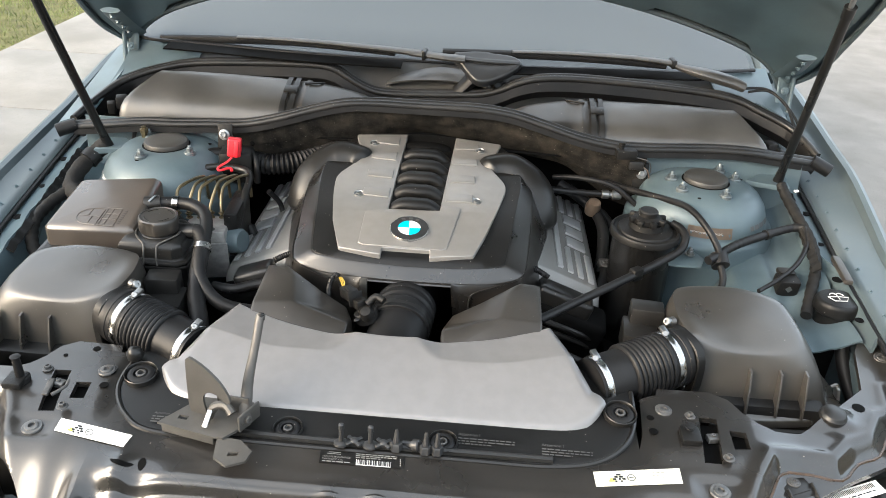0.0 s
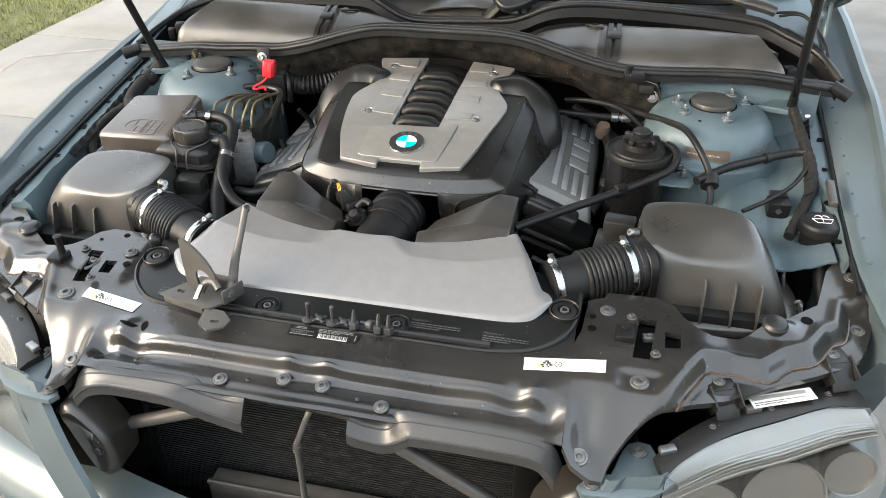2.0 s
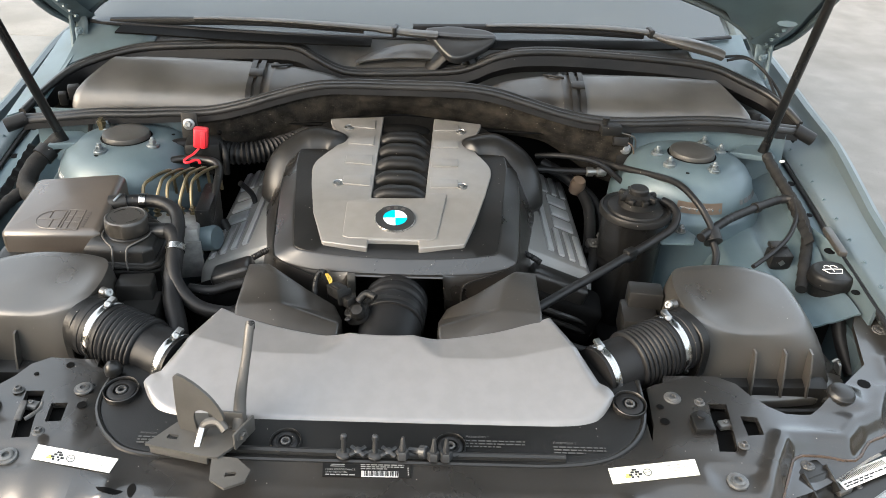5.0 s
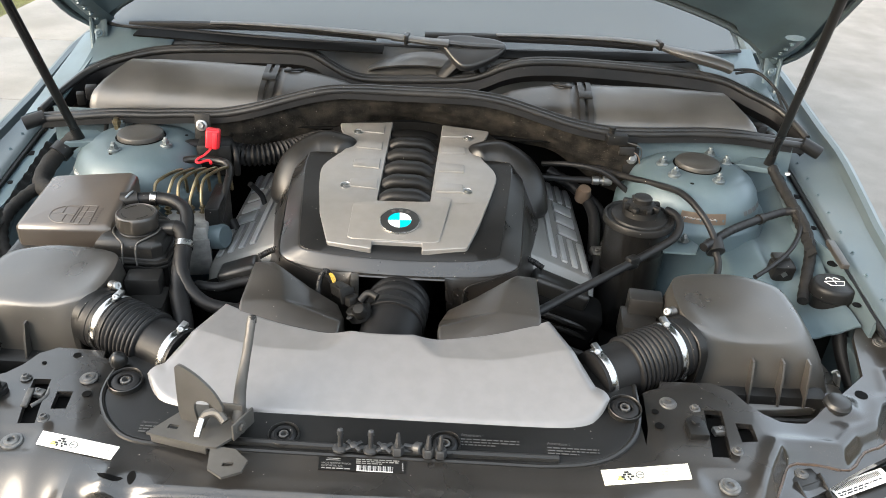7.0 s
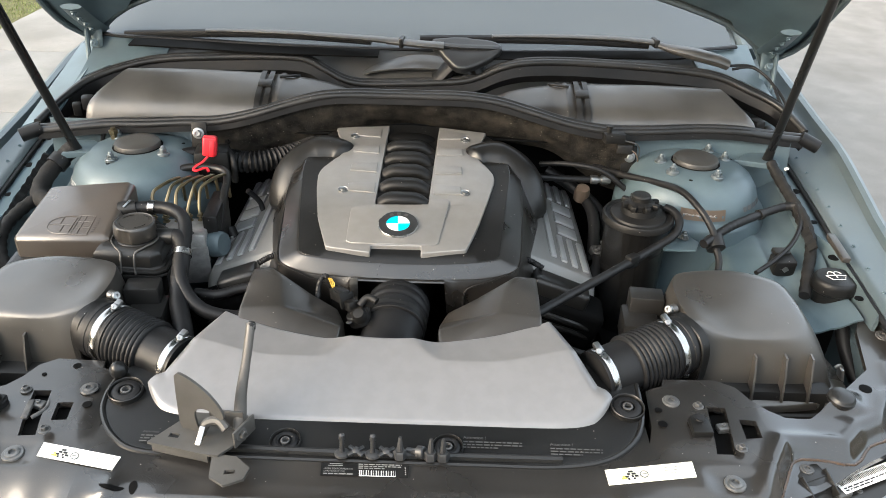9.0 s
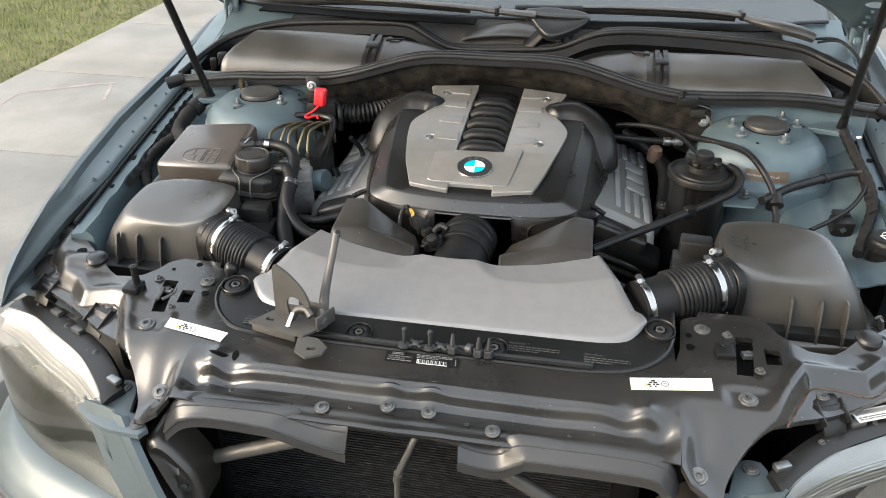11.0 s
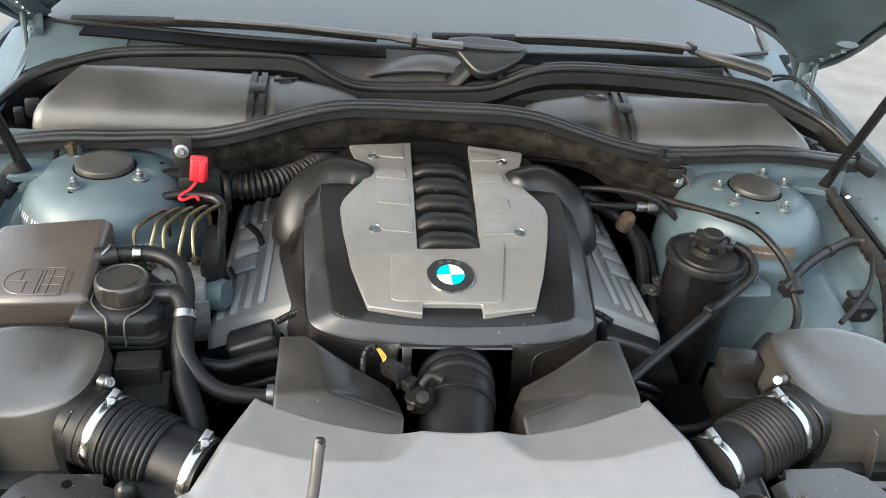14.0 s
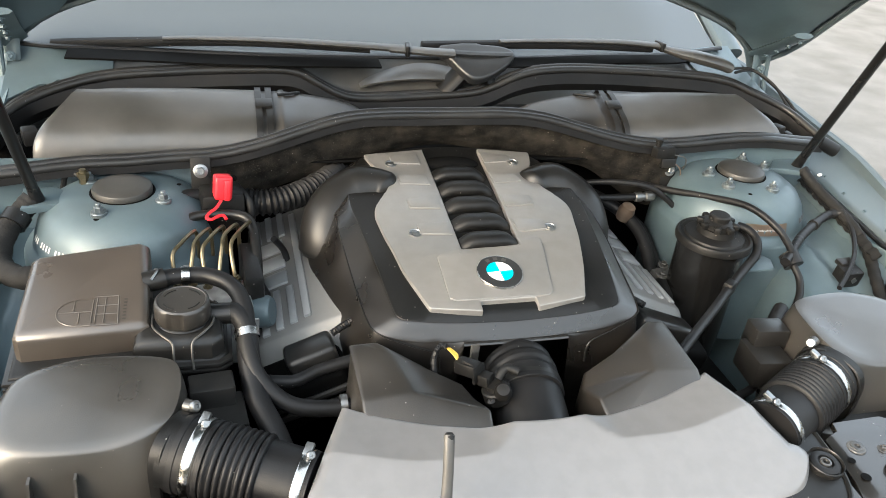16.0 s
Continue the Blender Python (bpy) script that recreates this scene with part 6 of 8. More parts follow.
def airbox(s):
    """An air filter box, drawn for the road side; the kerb side is its mirror image, a little shorter."""
    def at(x, y, z):
        return Vector((x, y, z)) if s > 0 else Vector((0.027 - x, 1.040 + (y - 1.050) * 0.88, z))
    ab = thing("air_filter_box", "dusty black plastic air filter housing", "air filter box", at(0.65, 1.07, 0.65), "air filter boxes")
    base = spline([(0.535, 1.026, 0), (0.60, 1.024, 0), (0.70, 1.026, 0), (0.752, 1.036, 0), (0.770, 1.062, 0), (0.762, 1.15, 0), (0.742, 1.198, 0), (0.70, 1.214, 0), (0.60, 1.216, 0), (0.518, 1.206, 0), (0.490, 1.19, 0), (0.488, 1.12, 0), (0.505, 1.05, 0)], 6, True)
    top = spline([(0.545, 1.050, 0), (0.60, 1.042, 0), (0.665, 1.046, 0), (0.698, 1.060, 0), (0.711, 1.090, 0), (0.704, 1.14, 0), (0.690, 1.170, 0), (0.65, 1.188, 0), (0.60, 1.195, 0), (0.53, 1.188, 0), (0.503, 1.170, 0), (0.497, 1.12, 0), (0.510, 1.07, 0)], 6, True)
    # the corner is cut square to the outlet
    d = Vector((0.135, 0.070, 0.010)).normalized()
    m0 = Vector((0.500, 1.058, 0.817))
    flat = Vector((d.x, d.y, 0)).normalized()
    for loop in (base, top):
        for q in loop:
            q += flat * max(0.0, 0.001 - (q - Vector((m0.x, m0.y, 0))).dot(flat))
    mid = Vector((0.62, 1.115, 0))

    def dome(q, z, t):
        # the top rises to the rear, and a little towards the outlet
        near = smoothstep(0.075 - (q - Vector((m0.x, m0.y, 0))).dot(flat), 0.0, 0.075)
        return at(q.x, q.y, z + t * (0.24 * (q.y - 1.13) + 0.012 * near))

    def ring(t, z, grow=0.0):
        return [dome(q + (q - mid).normalized() * grow, z, t) for q in (a.lerp(b, t) for a, b in zip(base, top))]
    rows = [ring(0, 0.66, -0.02), ring(0, 0.730, -0.008), ring(0, 0.730, 0.032), ring(0, 0.742, 0.032), ring(0, 0.745, 0.029), ring(0, 0.7475, 0.003)]
    for t, z in ((0.05, 0.760), (0.18, 0.785), (0.34, 0.808), (0.50, 0.827), (0.66, 0.843), (0.81, 0.8555), (0.92, 0.8635), (1.0, 0.868)):
        rows.append(ring(t, z))
    for k in (0.92, 0.8, 0.6, 0.35, 0.1):
        rows.append([dome(mid + (q - mid) * k, 0.870 + 0.007 * (1 - k) ** 0.7, 1.0) for q in top])
    part("housing", rings(rows), AIRBOX, ab, "domed housing lid", angle=45)
    c = at(0.635, 1.10, 0.62)
    part("base", box(c, (0.25, 0.19, 0.29), bevel=0.02), PLASTIC, ab)
    for x in (0.617, 0.668, 0.712):
        tri = [(1.000, 0.746), (1.028, 0.746), (1.038, 0.822), (1.024, 0.820), (1.012, 0.790)]
        part("fin", rings([[at(x + e, y, z) for y, z in tri] for e in (-0.0017, 0.0017)]), AIRBOX, ab, "moulded fin")
    part("lower_seam", sweep([at(x, y, 0.725) for x, y in ((0.56, 0.996), (0.64, 0.990), (0.74, 0.994), (0.790, 1.018))], 0.006, 8, 5), PLASTIC, ab)
    # outlet mouth: an arched plate with a thin raised border, the collar and two screws
    across, upw = Vector((-d.y, d.x, 0)).normalized(), Vector((0, 0, 1))

    def arch(c, hw, hh):
        row = []
        for k in range(36):
            a = 2 * math.pi * k / 36
            ca, sa = math.cos(a), math.sin(a)
            e = 0.75 if sa > 0 else 0.5
            q = c + across * (hw * abs(ca) ** e * (1 if ca > 0 else -1)) + upw * (hh * abs(sa) ** e * (1 if sa > 0 else -1))
            row.append(at(q.x, q.y, q.z))
        return row
    c0 = m0 + d * 0.002 + Vector((0, 0, -0.006))
    part("outlet_plate", rings([arch(c0 + d * 0.010, 0.054, 0.055), arch(c0 - d * 0.004, 0.054, 0.055), arch(c0 - d * 0.0055, 0.052, 0.053), arch(c0 - d * 0.0035, 0.050, 0.051)]), PLASTIC, ab, "arched outlet flange", angle=40)
    part("outlet", sweep([at(*(m0 + d * t)) for t in (0.010, 0.0, -0.014)], lambda t, r: 0.0510 - 0.002 * t, 32, 4), PLASTIC, ab, "round outlet collar")
    for q, r in (((0.485, 1.094, 0.863), 0.0075), ((0.516, 1.036, 0.772), 0.0070)):
        part("screw_boss", sweep([at(*(Vector(q) + d * 0.008)), at(*(Vector(q) - d * 0.001))], r * 1.15, 14, 2), AIRBOX, ab)
        w = at(*(Vector(q) - d * 0.001))
        part("screw", lathe([(r, 0), (r, r * 1.2), (r * 0.8, r * 1.4), (r * 0.4, r * 1.4), (r * 0.4, r), (0, r)], facing(w, (-s * 0.75, -0.5, 0.45)), 14), STEEL, ab, "bright cap screw")
    for x, y, z in ((0.797, 1.075, 0.752), (0.778, 1.165, 0.757)):
        cl = part("clip", box(at(x, y, z), (0.006, 0.020, 0.030), (0, -12 * s, 0), 0.002), STEEL, ab, "bright spring clip")
        part("clip_hook", sweep([at(x, y, z + 0.012), at(x - 0.006, y, z + 0.019), at(x - 0.013, y, z + 0.014)], 0.003, 8, 4), STEEL, cl)
    for (x, y, z), size in (((0.461, 1.166, 0.826), (0.060, 0.040, 0.046)), ((0.448, 1.138, 0.792), (0.062, 0.070, 0.052))):
        part("side_resonator", box(at(x, y, z), size, (0, 0, -6 * s), 0.004), PLASTIC_SMOOTH, ab, "stepped black side chamber")
    # ribbed hose to the intake cover
    h = thing("intake_hose", "ribbed black rubber intake hose with steel clamps", "hose", at(0.41, 1.01, 0.77), "intake hoses")
    a, b = Vector((0.343, 0.976, 0.804)), Vector((0.496, 1.056, 0.818))

    def rad(t, r):
        if 0.36 < t < 0.76:
            return 0.0462 + 0.0052 * abs(math.sin(math.pi * (t - 0.36) / 0.40 * 8)) ** 0.5
        if t <= 0.36:
            return 0.0452
        return 0.0508 if t > 0.955 or t < 0.80 else 0.0496
    cps = [a.lerp(b, k / 3) for k in range(4)]
    part("tube", sweep([at(*q) for q in cps], rad, 36, 52), RUBBER, h, angle=50)
    for t, r in ((0.07, 0.0466), (0.865, 0.0512)):
        q = a.lerp(b, t)
        e = (b - a).normalized() * 0.0062
        cl = part("clamp", sweep([at(*p) for p in (q - e, q - e * 0.8, q + e * 0.8, q + e)], lambda u, w: r - 0.0008 * (abs(u - 0.5) > 0.45), 40, 1, caps=False), CHROME, h, "bright steel hose clamp")
        part("clamp_liner", sweep([at(*p) for p in (q - e * 1.35, q + e * 1.35)], r - 0.0010, 40, 1), PLASTIC, cl)
        w = q + Vector((-0.008, 0.016, r * 0.965))
        part("clamp_housing", box(at(w.x, w.y, w.z), (0.011, 0.020, 0.007), (18, 0, 28 * s), 0.0015), STEEL, cl)
        part("clamp_screw", lathe([(0.0055, 0), (0.0055, 0.006), (0.0042, 0.0072), (0.0014, 0.0072), (0.0014, 0.0055), (0, 0.0055)], facing(at(w.x - 0.001, w.y - 0.012, w.z + 0.003), (-0.15 * s, -0.8, 0.55)), 8), STEEL, cl)
    return ab


for s in (-1, 1):
    airbox(s)

# ---- coolant tank ----
tank = thing("coolant_tank", "faded black plastic coolant expansion tank", "coolant tank", (-0.57, 1.27, 0.80))
part("upper_shell", slab([(-0.684, 1.212), (-0.676, 1.204), (-0.524, 1.212), (-0.514, 1.220), (-0.522, 1.388), (-0.536, 1.397), (-0.674, 1.372), (-0.684, 1.362)], 0.907, 0.075, 0.030, 7, (0.15, 0), 1.265), PLASTIC_FADED, tank, "brownish faded upper shell")
part("lower_shell", slab([(-0.688, 1.172), (-0.520, 1.182), (-0.424, 1.182), (-0.410, 1.195), (-0.412, 1.29), (-0.520, 1.392), (-0.686, 1.372), (-0.692, 1.25)], 0.858, 0.09, 0.006, 3, (0.03, 0), 1.27), PLASTIC, tank)
for z in (0.845, 0.854):
    part("seam", slab([(-0.694, 1.166), (-0.520, 1.176), (-0.422, 1.175), (-0.405, 1.188), (-0.406, 1.294), (-0.520, 1.398), (-0.690, 1.378), (-0.698, 1.25)], z, 0.005, 0.0015, 2, (0.03, 0), 1.27), PLASTIC_SMOOTH, tank, "moulded seam")
part("filler_body", slab([(-0.535, 1.186), (-0.432, 1.184), (-0.416, 1.198), (-0.418, 1.27), (-0.435, 1.29), (-0.535, 1.30)], 0.889, 0.05, 0.016, 5, (0.05, 0), 1.23), PLASTIC_SMOOTH, tank, "black filler body")
CM = Matrix.Translation((-0.470, 1.236, 0))
rows = []
for r, z, lobe in ((0.031, 0.884, 0), (0.031, 0.892, 0), (0.0365, 0.8925, 0.5), (0.038, 0.896, 1), (0.038, 0.910, 1), (0.0375, 0.916, 0.7), (0.0365, 0.9195, 0), (0.034, 0.9215, 0), (0.0325, 0.9215, 0), (0.0315, 0.9205, 0), (0.0, 0.9207, 0)):
    rows.append([CM @ Vector((q * math.cos(a), q * math.sin(a), z)) for a, q in ((a, max(1e-5, r - 0.0032 * lobe * smoothstep(math.cos(3 * a - 0.9), 0.55, 0.8))) for a in (2 * math.pi * k / 72 for k in range(72)))])
cap = part("filler_cap", rings(rows), PLASTIC_BROWN, tank, "dusty round filler cap with three finger grips")
for a0 in (20, 110, 200, 290):
    part("cap_print", sweep([CM @ Vector((0.0255 * math.cos(radians(a0 + 6 * k)), 0.0255 * math.sin(radians(a0 + 6 * k)), 0.9208)) for k in range(9)], 0.0011, 5, 2, flat=0.5), PLASTIC, cap)
part("cap_neck", lathe([(0.036, 0.876), (0.036, 0.888), (0.033, 0.891), (0.028, 0.892)], CM, 36), PLASTIC_SMOOTH, tank, "glossy filler neck")
for side in (-1, 1):
    part("wire_clip", sweep([(-0.470 + side * 0.041, 1.245, 0.892), (-0.470 + side * 0.040, 1.218, 0.891), (-0.470 + side * 0.028, 1.198, 0.890), (-0.470 + side * 0.014, 1.186, 0.884), (-0.470 + side * 0.012, 1.178, 0.870), (-0.470 + side * 0.013, 1.173, 0.846)], 0.0017, 6, 6), GREY_STEEL, tank, "bent wire clip")
def tank_mark(x, y):
    return Vector((x, y, 0.9074 + 0.15 * (y - 1.265)))


OVAL = [(-0.588, 1.270), (-0.612, 1.268), (-0.628, 1.258), (-0.633, 1.245), (-0.629, 1.230), (-0.614, 1.219), (-0.588, 1.217)]
MARK = [OVAL, [(-0.588, 1.266), (-0.588, 1.221)], [(-0.631, 1.244), (-0.588, 1.244)], [(-0.612, 1.267), (-0.612, 1.246)], [(-0.604, 1.243), (-0.604, 1.222)], [(-0.585, 1.273), (-0.556, 1.273)], [(-0.585, 1.217), (-0.553, 1.217)], [(-0.583, 1.270), (-0.583, 1.220)], [(-0.556, 1.273), (-0.553, 1.217)], [(-0.583, 1.255), (-0.556, 1.255)], [(-0.583, 1.238), (-0.556, 1.238)], [(-0.572, 1.270), (-0.572, 1.220)]]
for row in MARK:
    part("embossed_mark", sweep([tank_mark(*q) for q in row], 0.0010, 5, 5 if len(row) > 2 else 2, flat=0.6), PLASTIC_FADED, tank)
for k in range(7):
    part("embossed_print", sweep([tank_mark(-0.5485, 1.226 + 0.0065 * k), tank_mark(-0.5440, 1.2262 + 0.0065 * k)], 0.0016, 5, 1, flat=0.3), PLASTIC_BROWN, tank)

# ---- power steering reservoir ----
ps = thing("steering_fluid_reservoir", "dusty black steering fluid canister with a lobed cap", "fluid reservoir", (0.488, 1.402, 0.55))
PM = Matrix.Translation((0.488, 1.402, 0))
part("canister", lathe([(0.050, 0.55), (0.060, 0.58), (0.063, 0.70), (0.064, 0.86), (0.066, 0.873)], PM, 36), GLOSS_BLACK, ps)
lid = part("lid", lathe([(0.066, 0.872), (0.072, 0.874), (0.072, 0.884), (0.070, 0.888), (0.066, 0.889), (0.064, 0.885), (0.057, 0.885), (0.055, 0.889), (0.046, 0.892), (0.036, 0.893), (0.034, 0.905), (0, 0.905)], PM, 40), PLASTIC, ps, "dusty round lid")
knob = part("cap", lathe([(0.029, 0.902), (0.029, 0.915), (0.022, 0.918), (0.0195, 0.919), (0.0195, 0.928), (0.017, 0.931), (0, 0.932)], PM, 24), PLASTIC, lid, "lobed black cap")
for k in range(8):
    a = radians(45 * k + 12)
    part("cap_lobe", box((0.488 + 0.031 * math.cos(a), 1.402 + 0.031 * math.sin(a), 0.911), (0.016, 0.012, 0.012), (0, 0, math.degrees(a)), 0.003), PLASTIC, lid)
part("bracket", slab([(0.535, 1.345), (0.60, 1.345), (0.615, 1.38), (0.585, 1.44), (0.54, 1.42)], 0.838, 0.004, 0.001), PAINT_INNER, ps, "painted mounting bracket")
for x, y in ((0.585, 1.388), (0.578, 1.42)):
    bolt(ps, (x, y, 0.842), 0.010, STEEL, style="stud", name="stud_nut")

# ---- washer reservoir ----
wash = thing("washer_reservoir", "black washer fluid filler with a domed cap", "washer reservoir", (0.848, 1.262, 0.55))
WM = Matrix.Translation((0.848, 1.262, 0))
part("neck", lathe([(0.028, 0.55), (0.034, 0.60), (0.036, 0.80), (0.037, 0.815)], WM, 24), PLASTIC, wash)
wc = part("cap", lathe([(0.040, 0.810), (0.044, 0.814), (0.044, 0.828), (0.042, 0.834), (0.039, 0.8375), (0.036, 0.8385), (0, 0.839)], WM, 32, oval=0.9), PLASTIC, wash, "dark grey domed cap with a white symbol")
SY = pose(0.846, 1.256, 0.8396, 0, 0, 4)
part("symbol", sweep([SY @ Vector(q) for q in ((-0.020, 0.008, 0), (-0.012, -0.006, 0), (0.012, -0.006, 0), (0.020, 0.008, 0), (0.0, 0.0095, 0), (-0.020, 0.008, 0))], 0.0009, 5, 1), INK_WHITE, wc, "white windscreen symbol")
part("symbol_jet", sweep([SY @ Vector(q) for q in ((0, 0.0, 0), (0, 0.009, 0), (0, 0.017, 0))], 0.0008, 5, 1), INK_WHITE, wc)
for d in (-1, 1):
    part("symbol_spray", sweep([SY @ Vector(q) for q in ((0, 0.017, 0), (d * 0.004, 0.0215, 0), (d * 0.010, 0.021, -0.0003), (d * 0.0135, 0.0145, 0))], 0.0009, 5, 5), INK_WHITE, wc)
part("hose", sweep([(0.845, 1.20, 0.78), (0.85, 1.17, 0.74), (0.86, 1.12, 0.70)], 0.013, 12, 5), RUBBER, wash)


# ---- bonnet gas struts ----
for base, d, lab in (((-0.706, 1.537, 0.945), (-0.05, -0.42, 1), ""), ((0.815, 1.607, 0.950), (-0.12, -0.51, 1), "")):
    gs = thing("gas_strut", "black bonnet gas strut with a steel rod", "gas strut", base, "bonnet gas struts")
    b, d = Vector(base), Vector(d)
    part("cylinder", sweep([b, b + d * 0.18, b + d * 0.395], 0.0092, 16, 3), GLOSS_BLACK, gs, "black painted cylinder")
    part("end_ring", sweep([b + d * 0.385, b + d * 0.405], 0.0112, 16, 2), GLOSS_BLACK, gs)
    part("rod", sweep([b + d * 0.40, b + d * 0.80], 0.0050, 12, 2), STEEL, gs, "grey steel rod")
    part("ball_socket", sweep([b - d * 0.03, b - d * 0.004, b + d * 0.012], lambda t, r: 0.012 - 0.003 * t, 14, 4), RUBBER, gs)
    s = 1 if base[0] > 0 else -1
    part("mount_bracket", slab([(base[0] - s * 0.075, base[1] + 0.005), (base[0] - s * 0.02, base[1] + 0.06), (base[0] + s * 0.03, base[1] + 0.055), (base[0] + s * 0.02, base[1] - 0.02)], 0.925, 0.012, 0.003), PAINT_INNER, gs, "painted strut bracket")

# ---- cabin air filter housings ----


def cabin_filter(s):
    fx = (lambda x: x) if s > 0 else (lambda x: 0.075 - x)
    dz = 0.0
    cf = thing("cabin_filter_housing", "dusty dark grey plastic cabin filter housing", "filter housing", (fx(0.6), 1.76, 0.93), "cabin filter housings")

    def sec(x, k=1.0, low=0.0, zadd=0.0):
        prof = [(1.664, 0.93), (1.667, 0.955), (1.674, 0.974), (1.686, 0.988), (1.700, 0.997), (1.709, 1.0015), (1.722, 1.006), (1.75, 1.0155), (1.78, 1.0245), (1.797, 1.027), (1.810, 1.022), (1.817, 1.006), (1.82, 0.93)]
        cy, cz = 1.765, 0.955
        return [Vector((fx(x), cy + (y - cy) * k + low, cz + (z - cz) * k + zadd)) for y, z in prof]

    def slant(x0, push):
        out = []
        for q in sec(x0):
            out.append(Vector((fx(x0 - push * (q.y - 1.668) / 0.17), q.y, q.z)))
        return out
    rows = [slant(0.805, 0.075), slant(0.798, 0.075), slant(0.785, 0.070), slant(0.74, 0.04)] + [sec(x, zadd=0.003 * math.sin(math.pi * (x - 0.415) / 0.37)) for x in (0.67, 0.60, 0.53, 0.47, 0.415)]
    rows[0] = [Vector((q.x, 1.765 + (q.y - 1.765) * 0.94, 0.955 + (q.z - 0.955) * 0.86)) for q in rows[0]]
    part("housing", rings(rows), PLASTIC_DUSTY, cf, "smooth dusty lid", angle=50)
    rows = [sec(x, k, low) for x, k, low in ((0.412, 0.97, 0), (0.378, 0.985, 0), (0.374, 1.02, 0), (0.368, 1.02, 0), (0.364, 0.975, 0), (0.335, 0.93, 0), (0.30, 0.86, 0.002), (0.265, 0.76, 0.006), (0.235, 0.64, 0.012), (0.215, 0.50, 0.018), (0.208, 0.30, 0.022))]
    part("duct", rings(rows), PLASTIC_BROWN, cf, "tapered air duct end", angle=60)
    for x in (0.416, 0.396):
        rows = [[q + Vector((0, 0, 0.0045)) for q in sec(x + e, 1.015)[1:-1]] for e in (-0.006, 0.006)]
        part("strap", rings(rows, wrap=False), PLASTIC_SMOOTH, cf, "dark clamp strap")
    part("buckle", box((fx(0.406), 1.745, 1.019), (0.032, 0.026, 0.007), (17, 0, 0), 0.0015), PLASTIC_SMOOTH, cf)
    part("hook", sweep([(fx(0.335), 1.80, 1.022), (fx(0.345), 1.785, 1.026), (fx(0.378), 1.775, 1.026)], 0.003, 8, 4), PLASTIC, cf)
    part("motor_plug", box((fx(0.815), 1.715, 0.968), (0.026, 0.030, 0.03), (0, 0, 20), 0.004), RUBBER, cf)
    part("plug_clip", box((fx(0.838), 1.705, 0.955), (0.018, 0.018, 0.03), (10, 0, 20), 0.003), PLASTIC, cf)
    return cf


for s in (-1, 1):
    cabin_filter(s)

# ---- wipers ----
wp = thing("wiper", "dark grey wiper arm with a long rubber blade", "wiper", (0.13, 1.89, 1.05), "windscreen wipers")
bm = slab([(-0.080, 0.030), (0.0, 0.034), (0.062, 0.030), (0.088, 0.014), (0.080, -0.008), (0.045, -0.036), (0.005, -0.056), (-0.022, -0.056), (-0.045, -0.034), (-0.066, -0.006), (-0.080, 0.004)], 0.0, 0.020, 0.008, 4, smooth=3)
bmesh.ops.transform(bm, matrix=pose(0.135, 1.888, 1.076, 38, 0, 0), verts=bm.verts[:])
part("hub_cover", bm, FLAP, wp, "rounded shield-shaped hub cover")
part("hub_ridge", sweep([(0.06, 1.893, 1.083), (0.12, 1.888, 1.081), (0.18, 1.890, 1.080), (0.215, 1.897, 1.078)], 0.007, 8, 5), FLAP, wp)
part("arm", sweep([(0.08, 1.892, 1.080), (0.03, 1.892, 1.082), (-0.02, 1.897, 1.084), (-0.06, 1.902, 1.085)], lambda t, r: 0.017 - 0.003 * t, 12, 6, flat=0.55), PLASTIC_DUSTY, wp)
part("arm_joint", box((-0.022, 1.897, 1.085), (0.010, 0.036, 0.024), (0, 0, -8), 0.003), PLASTIC_SMOOTH, wp)
part("long_arm", sweep([(-0.03, 1.899, 1.086), (-0.13, 1.910, 1.088), (-0.30, 1.932, 1.088), (-0.45, 1.948, 1.084), (-0.52, 1.955, 1.080)], lambda t, r: 0.0145 - 0.007 * t, 10, 8, flat=0.55), PLASTIC_DUSTY, wp)
part("blade", sweep([(-0.10, 1.915, 1.080), (-0.35, 1.945, 1.080), (-0.58, 1.965, 1.068), (-0.735, 1.98, 1.056)], 0.008, 8, 8, flat=1.3), RUBBER, wp, "black rubber blade")
for pts in ([(0.118, 1.908, 1.048), (0.098, 1.905, 1.025), (0.065, 1.902, 0.990)], [(0.150, 1.908, 1.048), (0.165, 1.905, 1.025), (0.190, 1.902, 0.990)]):
    part("linkage", sweep(pts, 0.030, 12, 5, flat=0.6), PLASTIC, wp, "black wiper linkage leg")
w2 = thing("wiper", "dark grey wiper arm with a long rubber blade", "wiper", (0.72, 1.93, 1.05), "windscreen wipers")
part("hub_cover", sweep([(0.790, 1.915, 1.052), (0.76, 1.917, 1.062), (0.70, 1.925, 1.074), (0.65, 1.94, 1.080), (0.62, 1.95, 1.086)], lambda t, r: 0.022 + 0.007 * math.sin(math.pi * min(1, t * 1.1)) - 0.008 * t, 14, 6, flat=0.6), PLASTIC_DUSTY, w2, "rounded grey hub cover")
part("arm_joint", box((0.612, 1.955, 1.090), (0.012, 0.034, 0.022), (0, 0, 8), 0.003), PLASTIC_SMOOTH, w2)
part("long_arm", sweep([(0.61, 1.956, 1.090), (0.50, 1.962, 1.095), (0.33, 1.955, 1.096), (0.20, 1.945, 1.094)], lambda t, r: 0.0135 - 0.006 * t, 10, 8, flat=0.55), PLASTIC_DUSTY, w2)
part("blade", sweep([(0.60, 1.968, 1.080), (0.42, 1.966, 1.084), (0.20, 1.955, 1.084), (0.02, 1.945, 1.080)], 0.008, 8, 8, flat=1.3), RUBBER, w2, "black rubber blade")
